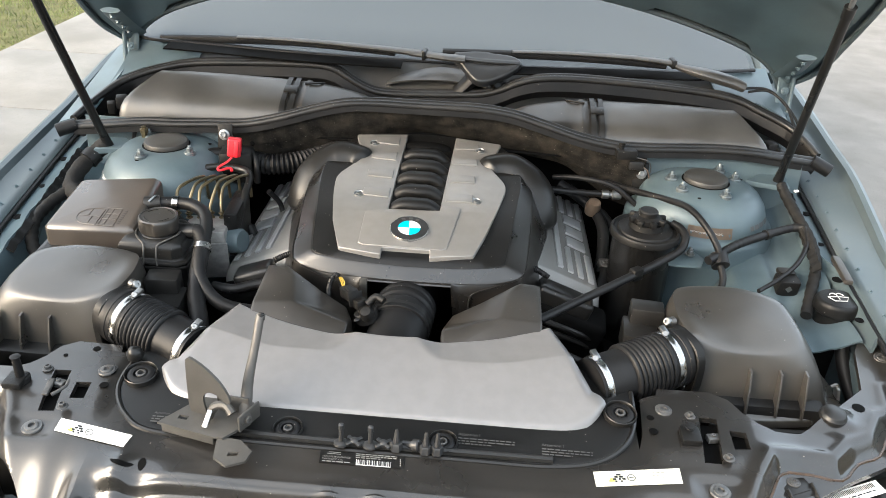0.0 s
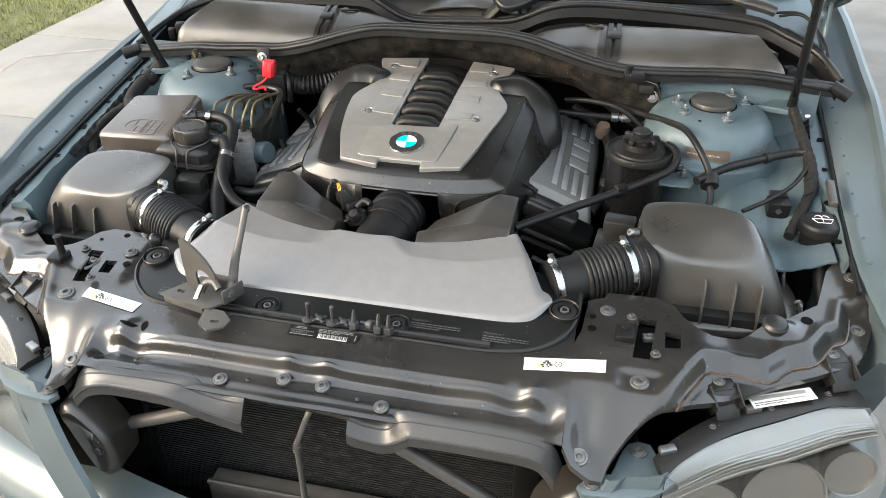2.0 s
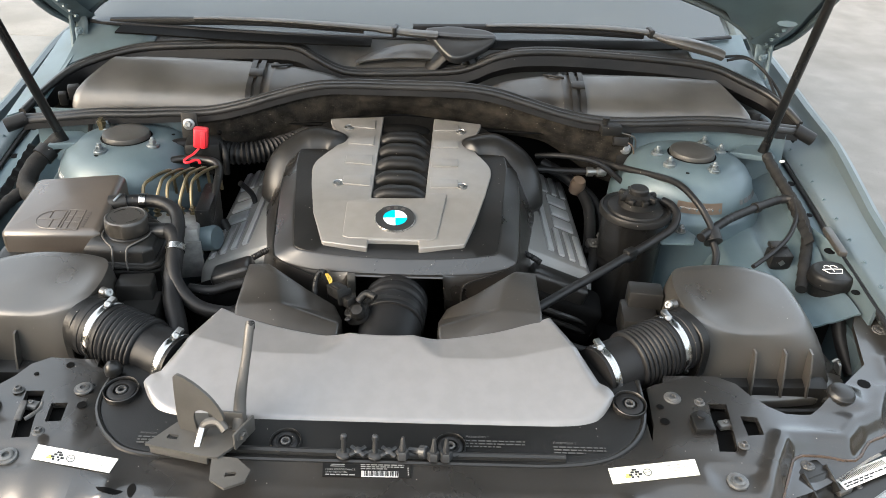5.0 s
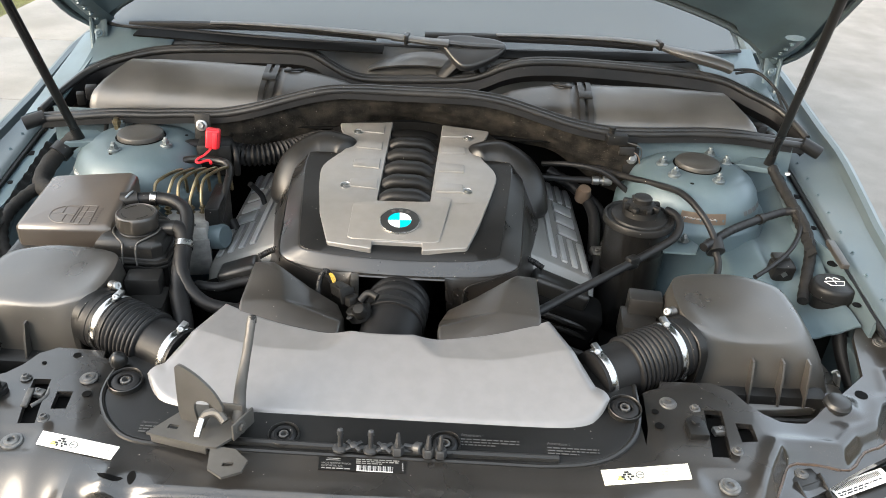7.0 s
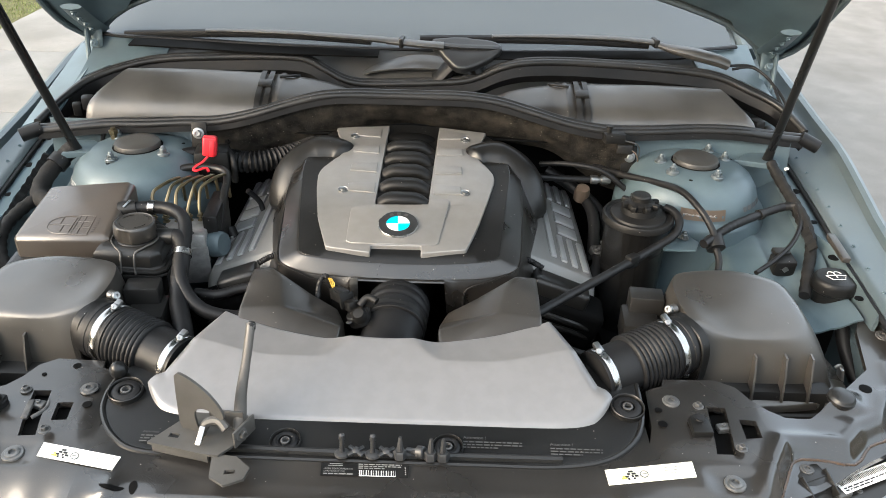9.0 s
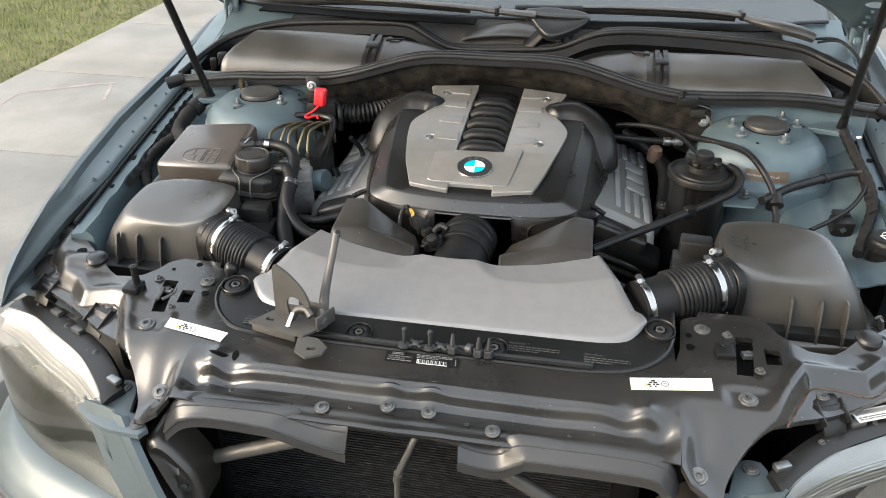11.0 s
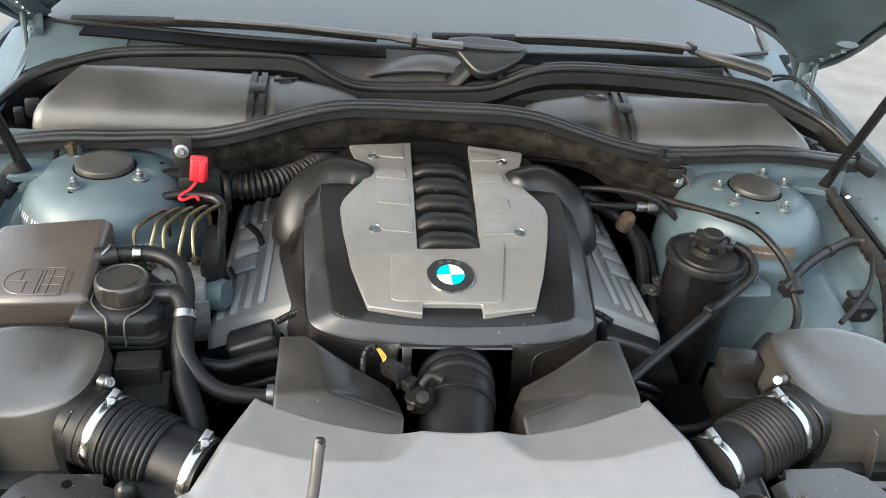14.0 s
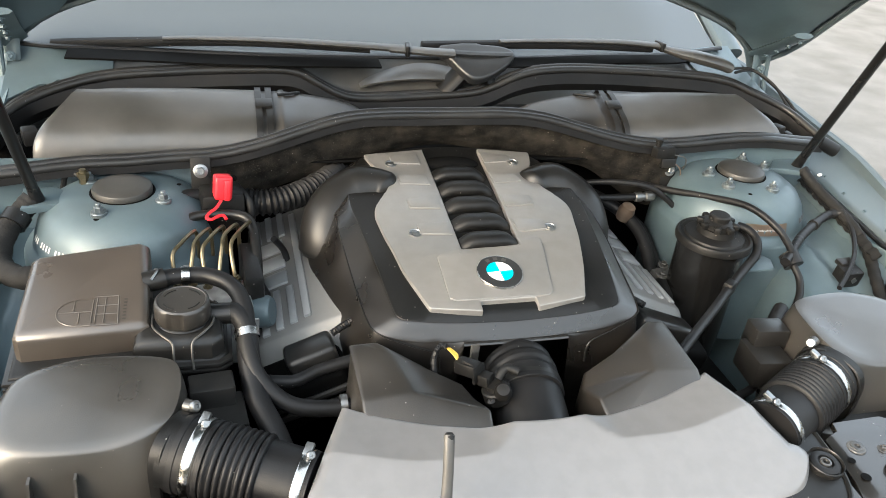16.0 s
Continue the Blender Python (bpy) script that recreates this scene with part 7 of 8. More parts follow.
for k, (a, b) in enumerate((((0.79, 1.91, 1.05), 0.0), ((0.80, 1.90, 1.045), 0.012))):
    cb = thing("washer_pipe", "thin black washer pipe by the windscreen", "pipe", a, "washer pipes")
    part("tube", sweep([a, (0.85, 1.915 - b, 1.05), (0.885, 1.87 - b, 1.03), (0.905 - b, 1.80, 1.0), (0.905, 1.75, 0.97)], 0.0035, 8, 6), RUBBER, cb)

# ---- bonnet safety catch on the slam panel ----
lt = thing("bonnet_catch", "grey steel bonnet catch with a hook blade and release lever", "bonnet catch", (-0.24, 0.80, 0.80))
plate([(-0.308, 0.786), (-0.225, 0.766), (-0.205, 0.765), (-0.175, 0.800), (-0.182, 0.845), (-0.262, 0.848), (-0.290, 0.810)], [[(-0.282, 0.797), (-0.268, 0.795), (-0.267, 0.803), (-0.281, 0.805)]], 0.822, 0.004, GREY_STEEL, lt, "base_plate")
plate([(-0.215, 0.772), (-0.180, 0.768), (-0.158, 0.748), (-0.162, 0.728), (-0.186, 0.716), (-0.208, 0.730)], [[(-0.190, 0.735), (-0.176, 0.737), (-0.176, 0.744), (-0.190, 0.742)]], 0.818, 0.004, GREY_STEEL, lt, "tab")
part("skirt", box((-0.262, 0.780, 0.812), (0.085, 0.004, 0.018), (0, 0, -13), 0.001), GREY_STEEL, lt)
# hook blade, an upright sheet
bm = bmesh.new()
HB = [(-0.046, 0.0), (-0.046, 0.040), (-0.041, 0.095), (-0.038, 0.106), (-0.031, 0.109), (-0.012, 0.099), (0.008, 0.080), (0.020, 0.058), (0.023, 0.044), (0.019, 0.038), (0.012, 0.041), (0.002, 0.050), (-0.010, 0.050), (-0.019, 0.042), (-0.022, 0.028), (-0.022, 0.0)]
fr = [bm.verts.new((-0.222 + a, 0.802 - 0.30 * a - 0.10 * b, 0.822 + b)) for a, b in ((q.x, q.y) for q in spline([(a, b, 0) for a, b in HB], 3, True))]
face = bm.faces.new(fr)
ex = bmesh.ops.extrude_face_region(bm, geom=[face])
for e in ex["geom"]:
    if isinstance(e, bmesh.types.BMVert):
        e.co += Vector((0.0012, 0.004, 0))
part("hook_blade", bm, GREY_STEEL, lt, "flat curved hook blade")
part("lever", sweep([(-0.186, 0.812, 0.825), (-0.187, 0.828, 0.845), (-0.186, 0.842, 0.870), (-0.180, 0.868, 0.915), (-0.177, 0.886, 0.945), (-0.176, 0.892, 0.952)], lambda t, r: 0.010 - 0.0035 * min(1, t * 1.6), 12, 8, flat=0.7), GREY_STEEL, lt, "bent release lever")
part("lever_tip", lathe([(0.0062, -0.008), (0.0062, 0.0), (0.004, 0.003), (0, 0.0035)], facing((-0.176, 0.892, 0.951), (0.0, 0.6, 1)), 12), PLASTIC, lt)
part("cheek", box((-0.205, 0.822, 0.836), (0.050, 0.004, 0.030), (0, 0, -6), 0.002), GREY_STEEL, lt)
part("cheek", box((-0.176, 0.800, 0.834), (0.004, 0.045, 0.028), (0, 0, -25), 0.002), GREY_STEEL, lt)
part("pawl", sweep([(-0.236, 0.800, 0.826), (-0.228, 0.806, 0.842), (-0.212, 0.806, 0.846), (-0.200, 0.798, 0.838)], 0.0065, 8, 5), GREY_STEEL, lt)
part("bright_pin", box((-0.232, 0.786, 0.836), (0.008, 0.026, 0.005), (40, 0, -12), 0.001), CHROME, lt, "bright worn pin")
bolt(lt, (-0.178, 0.792, 0.836), 0.0095, GREY_STEEL, (0.9, -0.5, 0.2))

# ---- loose trim fasteners laid on the panel ----
for i, (x, y, kind) in enumerate(((-0.040, 0.793, "up"), (-0.021, 0.796, "flat"), (0.003, 0.793, "up"), (0.022, 0.796, "flat"), (0.041, 0.791, "screw"), (0.066, 0.797, "lie"), (0.084, 0.790, "screw"), (0.101, 0.790, "screw"))):
    fs = thing("trim_fastener", "grey plastic push rivet standing loose on the panel" if kind == "up" else "grey trim fastener lying loose on the panel", "fastener", (x, y, 0.80), "loose trim fasteners")
    if kind == "up":
        m = facing((x, y, 0.8035), (0, 0.12, 1))
        part("head", lathe([(0.011, 0), (0.0105, 0.003), (0.006, 0.005), (0.0035, 0.0055)], m, 18), FLAP, fs)
        part("shank", lathe([(0.0036, 0.004), (0.0034, 0.024), (0.0045, 0.026), (0.0043, 0.033), (0.002, 0.035)], m, 10), FLAP, fs)
    elif kind == "flat":
        m = pose(x, y, 0.8075, 12, 0, 0)
        for turn in (38, -42):
            part("wing", box(m.translation, (0.027, 0.0055, 0.0045), (12, 0, turn), 0.0012), FLAP, fs)
        part("head", lathe([(0.0055, -0.003), (0.0055, 0.003), (0.004, 0.0042), (0, 0.0045)], m, 14), FLAP, fs)
    elif kind == "screw":
        m = facing((x, y, 0.803), (0, 0.15, 1))
        part("head", lathe([(0.0095, 0), (0.0095, 0.010), (0.008, 0.012), (0.004, 0.012)], m, 6), FLAP, fs)
        part("shank", lathe([(0.0045, 0.011), (0.0048, 0.016), (0.0036, 0.024), (0.0030, 0.030), (0.002, 0.034)], m, 8), FLAP, fs)
    else:
        m = facing((x, y, 0.809), (0.8, -0.35, 0.25))
        part("head", lathe([(0.009, 0), (0.009, 0.009), (0.007, 0.0105), (0, 0.0105)], m, 10), FLAP, fs)
        part("shank", lathe([(0.0045, -0.018), (0.0045, 0.0)], m, 8), FLAP, fs)

# ---- stickers on the slam panel ----


def sticker(name, label, corners, mat, lift=0.0012):
    th = thing(name, label, "sticker", corners[0])
    a, b, c, d = (Vector(q) for q in corners)

    def f(u, v):
        return a.lerp(b, u).lerp(d.lerp(c, u), v) + Vector((0, 0, lift))
    part("sheet", sheet(f, 10, 4, 0.0005), mat, th)
    x, y = (b - a).normalized(), (d - a)
    w, h = (b - a).length, y.length
    y = y.normalized()
    z = x.cross(y).normalized()
    return th, Matrix(((x.x, y.x, z.x, d.x), (x.y, y.y, z.y, d.y), (x.z, y.z, z.z, d.z + lift), (0, 0, 0, 1))), w, h


wr = random.Random(4)
for cs, mat in (([(-0.462, 0.778, 0.7950), (-0.350, 0.757, 0.7945), (-0.346, 0.781, 0.7955), (-0.463, 0.803, 0.7965)], PAPER), ([(0.330, 0.759, 0.7945), (0.456, 0.779, 0.7950), (0.456, 0.807, 0.7965), (0.328, 0.786, 0.7957)], PAPER_YELLOWED)):
    th, m, w, h = sticker("warning_sticker", "white bonnet warning sticker with small pictograms", cs, mat)
    bars([[(0.030, 0.007)], [(0.027, 0.005), (0.034, 0.006)], [(0.024, 0.005), (0.033, 0.003), (0.038, 0.005)], [(0.027, 0.003), (0.035, 0.003)]], m @ pose(0.002, -0.006, 0.0006), 0.0034, 0.0042, INK, th, "pictogram")
    bars([[(0.020, 0.004)], [(0.018, 0.008)]], m @ pose(0.002, -0.014, 0.0006), 0.003, 0.0035, INK_YELLOW, th, "pictogram")
    part("pictogram_ring", lathe([(0.0062, 0), (0.0062, 0.0005), (0.0052, 0.0005), (0.0052, 0)], m @ pose(0.054, -0.014, 0.0006), 20, caps=False), INK_GREY, th)
    bars([[(0.0505, 0.007)]], m @ pose(0.0, -0.0135, 0.0008), 0.0012, 0.004, INK_GREY, th, "pictogram")
    bars(word_rows(wr, 3, 0.030, (0.002, 0.006), 0.002), m @ pose(0.085, -0.006, 0.0006), 0.0012, 0.005, GREY, th, "faint_text")
th, m, w, h = sticker("oil_label", "black oil specification label with white print and a barcode", [(-0.066, 0.760, 0.7945), (0.054, 0.761, 0.7945), (0.055, 0.7835, 0.7957), (-0.068, 0.7825, 0.7957)], PLASTIC)
words("HIGH PERFORMANCE", 0.0042, m @ pose(0.004, -0.0125, 0.0012), INK_DULL, th)
words("SYNTHETIC OIL", 0.0042, m @ pose(0.004, -0.0170, 0.0012), INK_DULL, th)
bars(word_rows(wr, 1, 0.040, (0.004, 0.010), 0.0015, 1.0), m @ pose(0.004, -0.0190, 0.0006), 0.0020, 0.0045, INK_DULL, th, "text")
bars(word_rows(wr, 3, 0.060, (0.003, 0.009), 0.0015), m @ pose(0.052, -0.0015, 0.0006), 0.0017, 0.0034, INK_DULL, th, "text")
bars([[(0.012, 0.018)], [(0.010, 0.020)]], m @ pose(0.0, -0.002, 0.0006), 0.0012, 0.003, INK_DULL, th, "symbol")
part("barcode_ground", sheet(lambda u, v: m @ Vector((0.053 + 0.050 * u, -0.0225 + 0.010 * v, 0.0007)), 2, 2, 0.0003), PAPER, th)
bars([[(0.0545 + 0.0023 * k, 0.0009 + 0.0006 * ((k * 7) % 3)) for k in range(21)]], m @ pose(0, -0.0128, 0.0009), 0.0092, 0.01, INK, th, "barcode")
bars([[(0.0, 0.0016)] for _ in range(4)], m @ pose(0.116, -0.006, 0.0006), 0.0026, 0.0036, INK_DULL, th, "text")

# ---- electrics and pipes on the kerb side ----
term = thing("battery_terminal", "black terminal post with a bright red cover cap", "terminal", (-0.41, 1.54, 0.88))
part("post_box", box((-0.415, 1.56, 0.895), (0.075, 0.06, 0.075), (0, 0, 8), 0.01), PLASTIC, term)
cp = part("red_cap", box((-0.412, 1.538, 0.945), (0.030, 0.028, 0.042), (-10, 6, 10), 0.005, 3), RED, term, "bright red plastic cap")
part("cap_ridge", box((-0.404, 1.523, 0.945), (0.010, 0.006, 0.036), (-10, 6, 10), 0.002), RED, cp)
part("strap", sweep([(-0.415, 1.524, 0.926), (-0.424, 1.512, 0.918), (-0.436, 1.504, 0.912), (-0.440, 1.496, 0.908), (-0.432, 1.492, 0.907), (-0.420, 1.500, 0.909), (-0.412, 1.502, 0.908), (-0.408, 1.494, 0.905)], 0.0030, 8, 6, flat=0.7), RED, cp, "red retaining strap")
part("cable", sweep([(-0.44, 1.57, 0.91), (-0.47, 1.565, 0.915), (-0.50, 1.54, 0.905), (-0.515, 1.50, 0.88), (-0.51, 1.47, 0.86)], 0.013, 12, 6), RUBBER, term, "thick black cable")
part("cable", sweep([(-0.385, 1.565, 0.925), (-0.37, 1.55, 0.915), (-0.365, 1.54, 0.89), (-0.368, 1.545, 0.86)], 0.007, 10, 6), RUBBER, term)

cor = thing("corrugated_hose", "black corrugated plastic hose behind the engine", "hose", (-0.3, 1.59, 0.87))
part("tube", sweep([(-0.385, 1.582, 0.895), (-0.340, 1.572, 0.895), (-0.285, 1.592, 0.897), (-0.225, 1.645, 0.90), (-0.19, 1.70, 0.90)], lambda t, r: 0.0225 + 0.0025 * math.sin(r * 2 * math.pi / 0.0098), 18, 30), RUBBER, cor)

abs_ = thing("brake_hydraulic_unit", "cast alloy brake hydraulic unit with bent brass pipes", "hydraulic unit", (-0.42, 1.36, 0.78))
part("block", box((-0.418, 1.345, 0.815), (0.085, 0.075, 0.075), (0, 0, 6), 0.004), ALLOY, abs_)
part("motor", lathe([(0.026, 0), (0.026, 0.03), (0.022, 0.036), (0, 0.036)], facing((-0.376, 1.345, 0.815), (1, -0.3, 0.2)), 20), PAINT_INNER, abs_)
part("controller", box((-0.372, 1.40, 0.83), (0.03, 0.12, 0.10), (0, 0, 4), 0.006), PLASTIC, abs_)
part("frame", sweep([(-0.49, 1.47, 0.89), (-0.465, 1.505, 0.905), (-0.40, 1.512, 0.905), (-0.368, 1.49, 0.90), (-0.362, 1.43, 0.88), (-0.362, 1.36, 0.84)], 0.0085, 10, 6), PLASTIC_SMOOTH, abs_, "black plastic frame")
for k in range(5):
    x = -0.484 + 0.022 * k
    lean = 0.008 * (k % 2) - 0.004
    part("brake_pipe", sweep([(x, 1.360 + 0.004 * k, 0.850), (x - 0.003, 1.366 + 0.004 * k, 0.872), (x - 0.002 + lean, 1.388 + 0.006 * k, 0.902), (x + 0.006, 1.410 + 0.007 * k, 0.910), (x + 0.022, 1.448 + 0.006 * k, 0.908), (x + 0.028, 1.460 + 0.006 * k, 0.898), (x + 0.030, 1.464 + 0.006 * k, 0.850)], 0.0034, 8, 6), BRASS, abs_, "bent brass brake pipe")
    for h in (0.852, 0.862):
        bolt(abs_, (x, 1.360 + 0.004 * k, h), 0.0075, BRASS, (0, 0, 1), name="pipe_nut")
for x, y in ((-0.448, 1.32), (-0.43, 1.318), (-0.40, 1.318)):
    bolt(abs_, (x, y, 0.853), 0.0065, BOLT_GREY)
bolt(abs_, (-0.47, 1.395, 0.868), 0.014, ALLOY, style="torx", name="cap")
part("bracket", box((-0.40, 1.30, 0.79), (0.07, 0.004, 0.09), (10, 0, 12), 0.001), ALLOY, abs_)

ch = thing("coolant_hose", "thick black rubber coolant hose with a steel clamp", "hose", (-0.42, 1.3, 0.85), "coolant hoses")
part("tube", sweep([(-0.525, 1.312, 0.903), (-0.48, 1.322, 0.905), (-0.435, 1.318, 0.905), (-0.400, 1.290, 0.900), (-0.385, 1.245, 0.885), (-0.385, 1.20, 0.86), (-0.37, 1.16, 0.83), (-0.33, 1.135, 0.80), (-0.27, 1.13, 0.79), (-0.22, 1.135, 0.79)], 0.0125, 14, 8), RUBBER, ch)
part("clamp", sweep([(-0.474, 1.3225, 0.905), (-0.462, 1.3225, 0.905)], 0.0145, 16, 2), CHROME, ch, "bright steel clamp")
part("coupling", sweep([(-0.528, 1.312, 0.903), (-0.512, 1.315, 0.904), (-0.498, 1.319, 0.905)], 0.0155, 14, 3), PLASTIC_SMOOTH, ch, "black quick coupling")
part("clip", sweep([(-0.515, 1.300, 0.915), (-0.507, 1.315, 0.921), (-0.512, 1.332, 0.912)], 0.002, 6, 4), STEEL, ch)
ch = thing("coolant_hose", "thick black rubber coolant hose with a steel clamp", "hose", (-0.42, 1.25, 0.80), "coolant hoses")
part("tube", sweep([(-0.415, 1.245, 0.885), (-0.398, 1.243, 0.886), (-0.385, 1.225, 0.872), (-0.383, 1.19, 0.845), (-0.375, 1.14, 0.815), (-0.35, 1.08, 0.79), (-0.335, 1.02, 0.77), (-0.33, 0.98, 0.75)], lambda t, r: 0.0145 + 0.002 * math.sin(math.pi * t), 14, 8), RUBBER, ch)
part("coupling", sweep([(-0.44, 1.248, 0.884), (-0.405, 1.245, 0.886)], 0.0155, 14, 3), PLASTIC_SMOOTH, ch, "black quick coupling")
part("clamp", sweep([(-0.3845, 1.222, 0.870), (-0.3835, 1.212, 0.864)], 0.0175, 16, 2), CHROME, ch, "bright steel clamp")
ch = thing("coolant_hose", "short black hose beside the valve cover", "hose", (-0.32, 1.17, 0.78), "coolant hoses")
part("tube", sweep([(-0.36, 1.19, 0.80), (-0.32, 1.185, 0.80), (-0.28, 1.20, 0.805), (-0.23, 1.21, 0.81)], 0.0095, 12, 6), RUBBER, ch)
part("clamp", sweep([(-0.26, 1.133, 0.792), (-0.25, 1.133, 0.792)], 0.0155, 14, 2), STEEL, ch)

hr = thing("wiring_harness", "thick taped black wiring harness along the inner wing", "wiring", (-0.74, 1.5, 0.85), "wiring harnesses")
part("loom", sweep([(-0.712, 1.548, 0.925), (-0.735, 1.53, 0.905), (-0.752, 1.49, 0.885), (-0.748, 1.44, 0.868), (-0.715, 1.40, 0.868), (-0.68, 1.395, 0.87)], lambda t, r: 0.018 + 0.0006 * math.sin(r * 190) + 0.0005 * math.sin(r * 610), 14, 12), TAPE, hr)
part("loom", sweep([(-0.740, 1.43, 0.868), (-0.765, 1.38, 0.855), (-0.772, 1.32, 0.84), (-0.755, 1.27, 0.82), (-0.73, 1.24, 0.80)], lambda t, r: 0.0125 + 0.001 * math.sin(r * 300), 12, 10), TAPE, hr)
part("tape", sweep([(-0.733, 1.532, 0.907), (-0.742, 1.515, 0.897)], 0.0218, 14, 2), PLASTIC, hr)
nut = thing("pipe_union", "small brass pipe union beside the tower", "pipe fitting", (-0.637, 1.60, 0.93))
part("nut", lathe([(0.008, 0.925), (0.008, 0.940), (0.010, 0.941), (0.010, 0.950), (0.006, 0.951), (0.006, 0.956), (0, 0.956)], Matrix.Translation((-0.640, 1.595, 0)), 6), BRASS, nut)
part("pipe", sweep([(-0.64, 1.60, 0.935), (-0.655, 1.612, 0.940), (-0.672, 1.62, 0.935), (-0.68, 1.62, 0.91)], 0.005, 8, 5), RUBBER, nut)

# bulkhead brackets and bolts
for x, y, z, s in ((-0.448, 1.578, 0.955, -1), (0.512, 1.632, 0.912, 1)):
    bk = thing("bulkhead_bracket", "black bulkhead bracket with a bright bolt", "bracket", (x, y, z), "bulkhead brackets")
    part("plate", box((x, y + 0.008, z - 0.01), (0.034, 0.005, 0.066), (-12, 0, 0), 0.002), PLASTIC, bk)
    bolt(bk, (x, y + 0.004, z), 0.0125, STEEL, (0, -1, 0.3))
    bolt(bk, (x - s * 0.055 if s < 0 else x + 0.055, y + 0.03, z - 0.028 if s < 0 else z + 0.01), 0.006, DARK, (0, -1, 0.3), "pan", name="hole")
sc = thing("seal_clip", "black plastic seal clip with a thin wire", "clip", (0.45, 1.6, 0.96))
part("body", box((0.462, 1.598, 0.972), (0.046, 0.022, 0.022), (0, 0, 8), 0.003), PLASTIC, sc)
part("knob", lathe([(0.006, 0.98), (0.006, 0.992), (0.008, 0.993), (0.008, 0.998), (0, 0.999)], Matrix.Translation((0.450, 1.603, 0)), 12), PLASTIC, sc)
part("wire", sweep([(0.485, 1.60, 0.965), (0.512, 1.595, 0.960), (0.522, 1.60, 0.945), (0.526, 1.612, 0.925)], 0.0014, 6, 5), GREY_STEEL, sc)

# ---- pipes and wiring on the road side ----
fh = thing("fluid_hose", "black fluid hose with a clip beside the canister", "hose", (0.45, 1.28, 0.84), "fluid hoses")
part("tube", sweep([(0.262, 1.118, 0.830), (0.33, 1.175, 0.836), (0.40, 1.232, 0.842), (0.457, 1.280, 0.847), (0.51, 1.322, 0.855), (0.552, 1.352, 0.868), (0.566, 1.378, 0.884), (0.560, 1.402, 0.893), (0.545, 1.418, 0.895)], 0.0085, 12, 8), RUBBER, fh)
part("clip", box((0.457, 1.281, 0.847), (0.026, 0.018, 0.026), (0, 0, 35), 0.004), PLASTIC, fh, "black hose clip")
ac = thing("fluid_hose", "black reinforced hose running past the tower", "hose", (0.6, 1.45, 0.88), "fluid hoses")
part("tube", sweep([(0.40, 1.70, 0.875), (0.475, 1.60, 0.888), (0.538, 1.515, 0.908), (0.578, 1.445, 0.922), (0.606, 1.388, 0.908), (0.628, 1.358, 0.878), (0.636, 1.348, 0.853)], 0.0070, 12, 8), RUBBER, ac)
part("grommet", sweep([(0.634, 1.362, 0.860), (0.637, 1.340, 0.846)], 0.0185, 16, 2), RUBBER, ac, "thick rubber grommet")
part("metal_pipe", sweep([(0.636, 1.345, 0.848), (0.640, 1.320, 0.830), (0.630, 1.295, 0.81), (0.605, 1.27, 0.79), (0.58, 1.25, 0.77)], 0.0070, 10, 6), RUBBER, ac, "lower hose end")
rod = thing("vacuum_pipe", "black vacuum pipe with a bright end fitting", "pipe", (0.38, 1.6, 0.86))
part("tube", sweep([(0.285, 1.60, 0.872), (0.36, 1.598, 0.870), (0.425, 1.602, 0.868)], 0.0075, 12, 4), RUBBER, rod)
part("fitting", lathe([(0.008, 0), (0.0105, 0.002), (0.0105, 0.016), (0.007, 0.018), (0.007, 0.024), (0.0105, 0.026), (0.0105, 0.042), (0.0085, 0.046), (0, 0.046)], facing((0.422, 1.602, 0.868), (1, 0.03, 0.0)), 16), STEEL, rod, "bright crimped fitting")
fl = thing("fluid_hose", "thin black hose low beside the engine", "hose", (0.36, 1.12, 0.75), "fluid hoses")
part("tube", sweep([(0.30, 1.11, 0.77), (0.36, 1.10, 0.755), (0.43, 1.12, 0.755), (0.47, 1.16, 0.77), (0.52, 1.22, 0.79), (0.575, 1.27, 0.80)], lambda t, r: 0.0075 + 0.006 * smoothstep(t, 0.5, 0.6), 10, 8), RUBBER, fl)

hr = thing("wiring_harness", "thick taped black wiring harness beside the tower", "wiring", (0.82, 1.5, 0.85), "wiring harnesses")
part("loom", sweep([(0.818, 1.600, 0.925), (0.828, 1.565, 0.905), (0.838, 1.50, 0.885), (0.845, 1.44, 0.868), (0.842, 1.38, 0.845), (0.815, 1.31, 0.82), (0.79, 1.25, 0.80)], lambda t, r: 0.0112 + 0.0006 * math.sin(r * 260) + 0.0004 * math.sin(r * 730), 14, 16), TAPE, hr)
part("branch", sweep([(0.842, 1.475, 0.882), (0.815, 1.482, 0.874), (0.758, 1.452, 0.870), (0.696, 1.409, 0.869), (0.658, 1.377, 0.868), (0.607, 1.333, 0.860)], lambda t, r: 0.009 + 0.0006 * math.sin(r * 400), 10, 10), RUBBER, hr)
part("cable_tie", sweep([(0.762, 1.454, 0.870), (0.752, 1.448, 0.870)], 0.0115, 10, 2), PLASTIC, hr)
part("wire", sweep([(0.838, 1.47, 0.885), (0.835, 1.43, 0.868), (0.80, 1.37, 0.85), (0.75, 1.32, 0.838), (0.70, 1.28, 0.83)], 0.0048, 8, 8), RUBBER, hr)
cn = thing("connector_plug", "black electrical connector plug on a bracket", "connector", (0.775, 1.335, 0.8), )
part("body", box((0.778, 1.345, 0.812), (0.045, 0.034, 0.036), (8, 0, 4), 0.004), PLASTIC, cn)
part("latch", box((0.778, 1.362, 0.832), (0.034, 0.02, 0.010), (8, 0, 4), 0.002), PLASTIC_SMOOTH, cn)
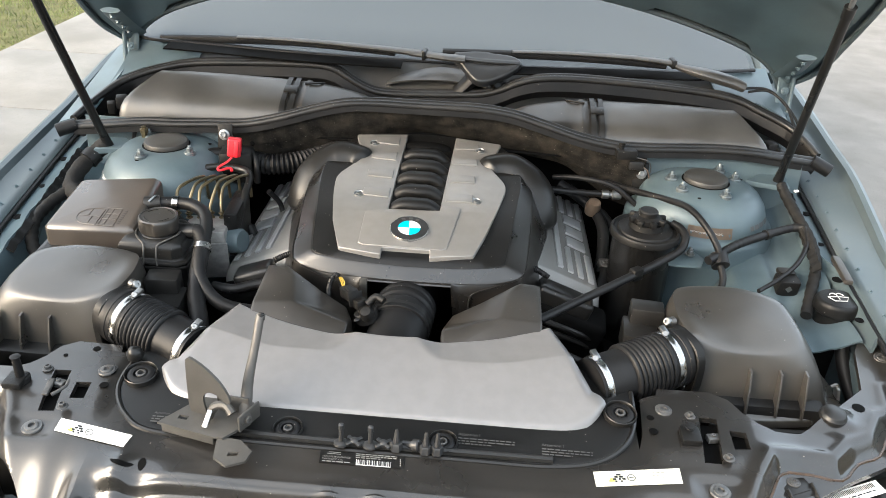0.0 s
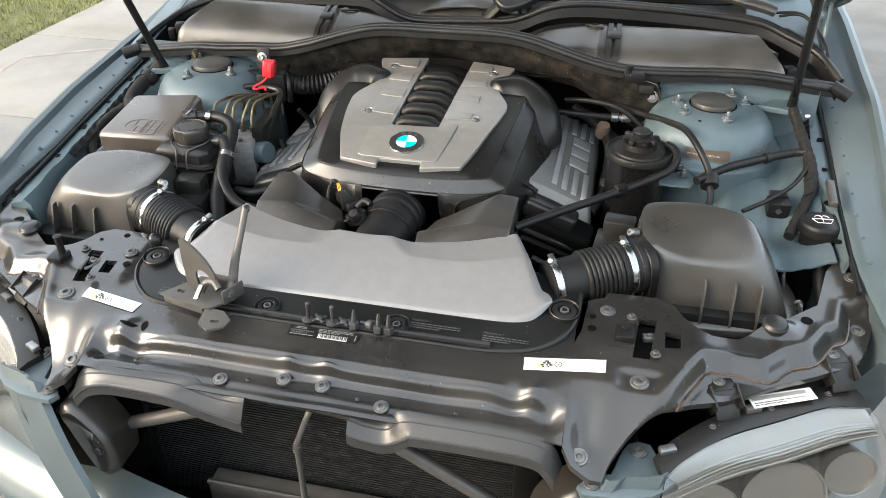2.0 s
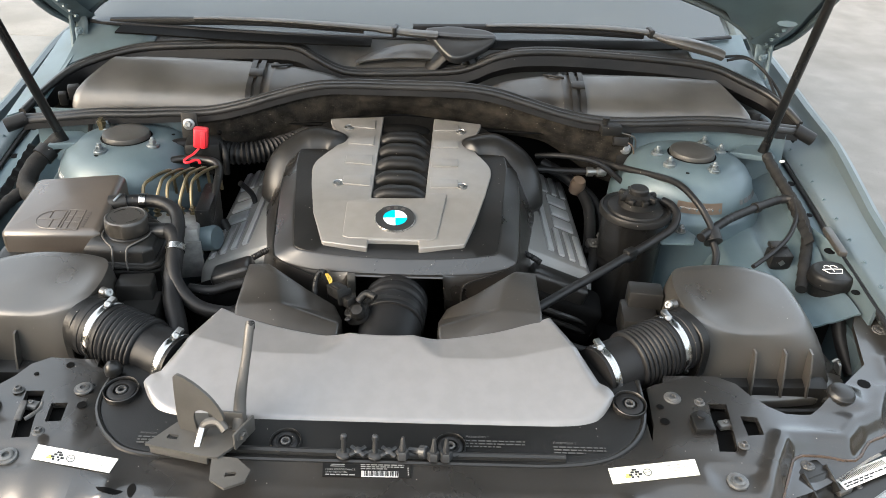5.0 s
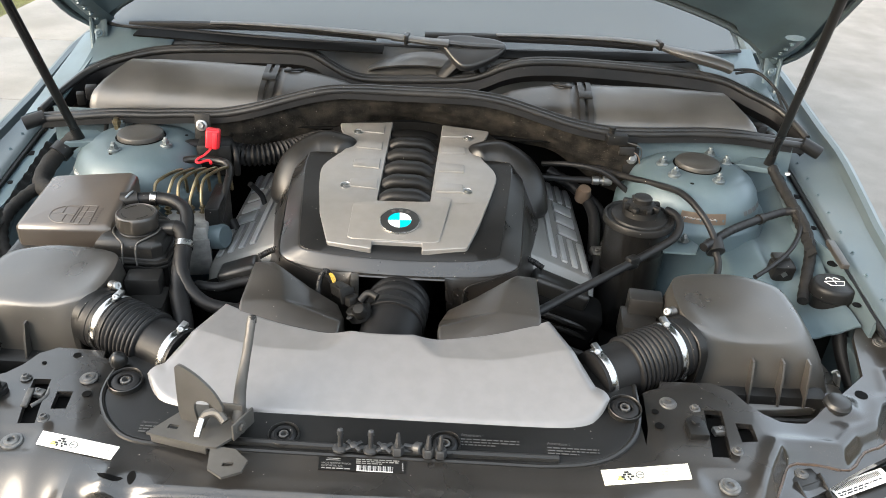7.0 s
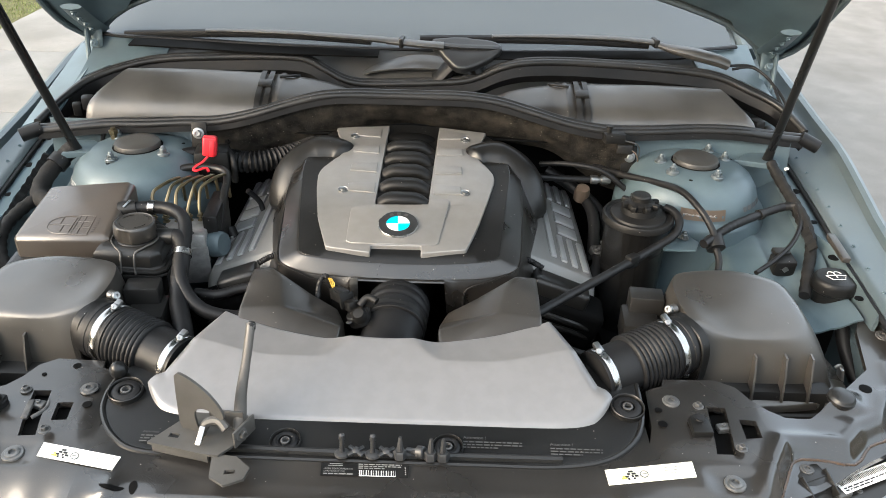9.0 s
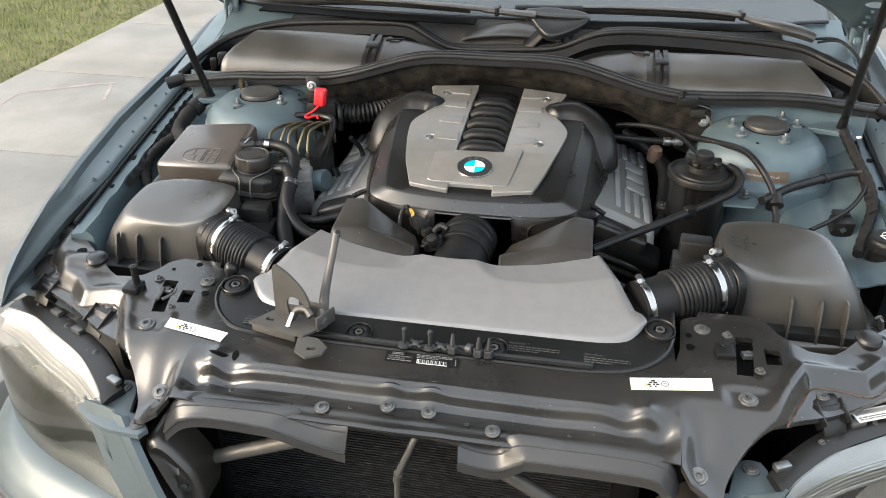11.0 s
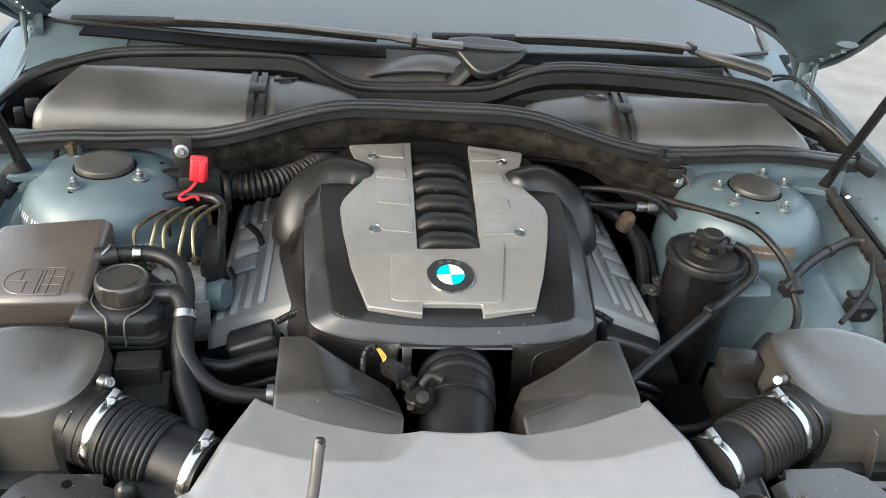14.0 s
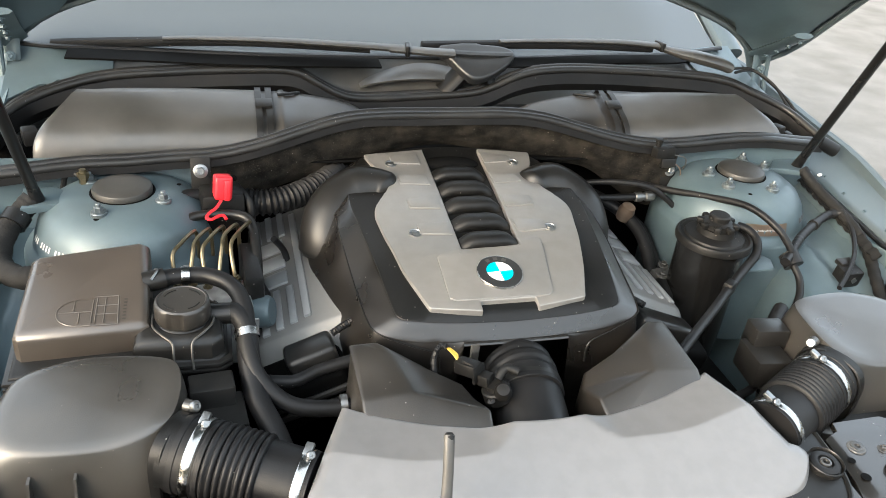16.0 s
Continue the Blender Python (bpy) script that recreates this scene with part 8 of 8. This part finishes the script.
part("mark", box((0.778, 1.3255, 0.812), (0.010, 0.002, 0.010), (8, 45, 4), 0.0), STEEL, cn)
gp = thing("gap_guard", "black ribbed plastic guard strip along the inner wing", "trim strip", (0.86, 1.4, 0.86))
part("strip", sheet(lambda u, v: (0.836 + 0.014 * u + 0.030 * (v - 0.5), 1.34 + 0.30 * v, 0.860 + 0.030 * v - 0.012 * (1 - u) + 0.003 * (int(v * 24) % 2)), 4, 48, 0.004), PLASTIC, gp)
part("cream_tab", box((0.846, 1.576, 0.922), (0.010, 0.006, 0.005), (0, 0, 20), 0.001), WHITE, gp)
part("brown_clip", box((0.862, 1.315, 0.872), (0.016, 0.10, 0.012), (0, 0, -6), 0.003), PLASTIC_BROWN, gp, "brown plastic clip")
gp = thing("gap_guard", "black ribbed plastic guard strip along the inner wing", "trim strip", (-0.8, 1.4, 0.86))
part("strip", sheet(lambda u, v: (-0.790 + 0.014 * u - 0.055 * (v - 0.5), 1.20 + 0.42 * v, 0.836 + 0.036 * v + 0.008 * (1 - u) + 0.003 * (int(v * 24) % 2)), 4, 48, 0.004), PLASTIC, gp)
kn = thing("star_knob", "black ribbed plastic knob", "knob", (-0.40, 0.945, 0.81))
part("knob", lathe([(0.010, 0.0), (0.014, 0.004), (0.013, 0.014), (0.007, 0.022), (0, 0.024)], facing((-0.402, 0.938, 0.815), (-0.1, -0.3, 1)), 9), PLASTIC_SMOOTH, kn)

bc = thing("wiring_connector", "small black connector on the bulkhead with a thin wire", "connector", (0.494, 1.628, 0.93))
part("shell", box((0.494, 1.626, 0.936), (0.034, 0.018, 0.020), (-8, 0, 0), 0.003), PLASTIC_SMOOTH, bc)
part("mount", box((0.486, 1.632, 0.950), (0.042, 0.012, 0.010), (-8, 0, 0), 0.002), PLASTIC, bc)
part("stud", lathe([(0.005, 0), (0.005, 0.012), (0.007, 0.013), (0.007, 0.018), (0, 0.019)], facing((0.484, 1.630, 0.953), (0, -0.1, 1)), 12), PLASTIC, bc)
part("wire", sweep([(0.510, 1.622, 0.934), (0.520, 1.616, 0.928), (0.526, 1.614, 0.912), (0.524, 1.616, 0.898)], 0.0016, 6, 5), LABEL_BROWN, bc, "thin reddish wire")
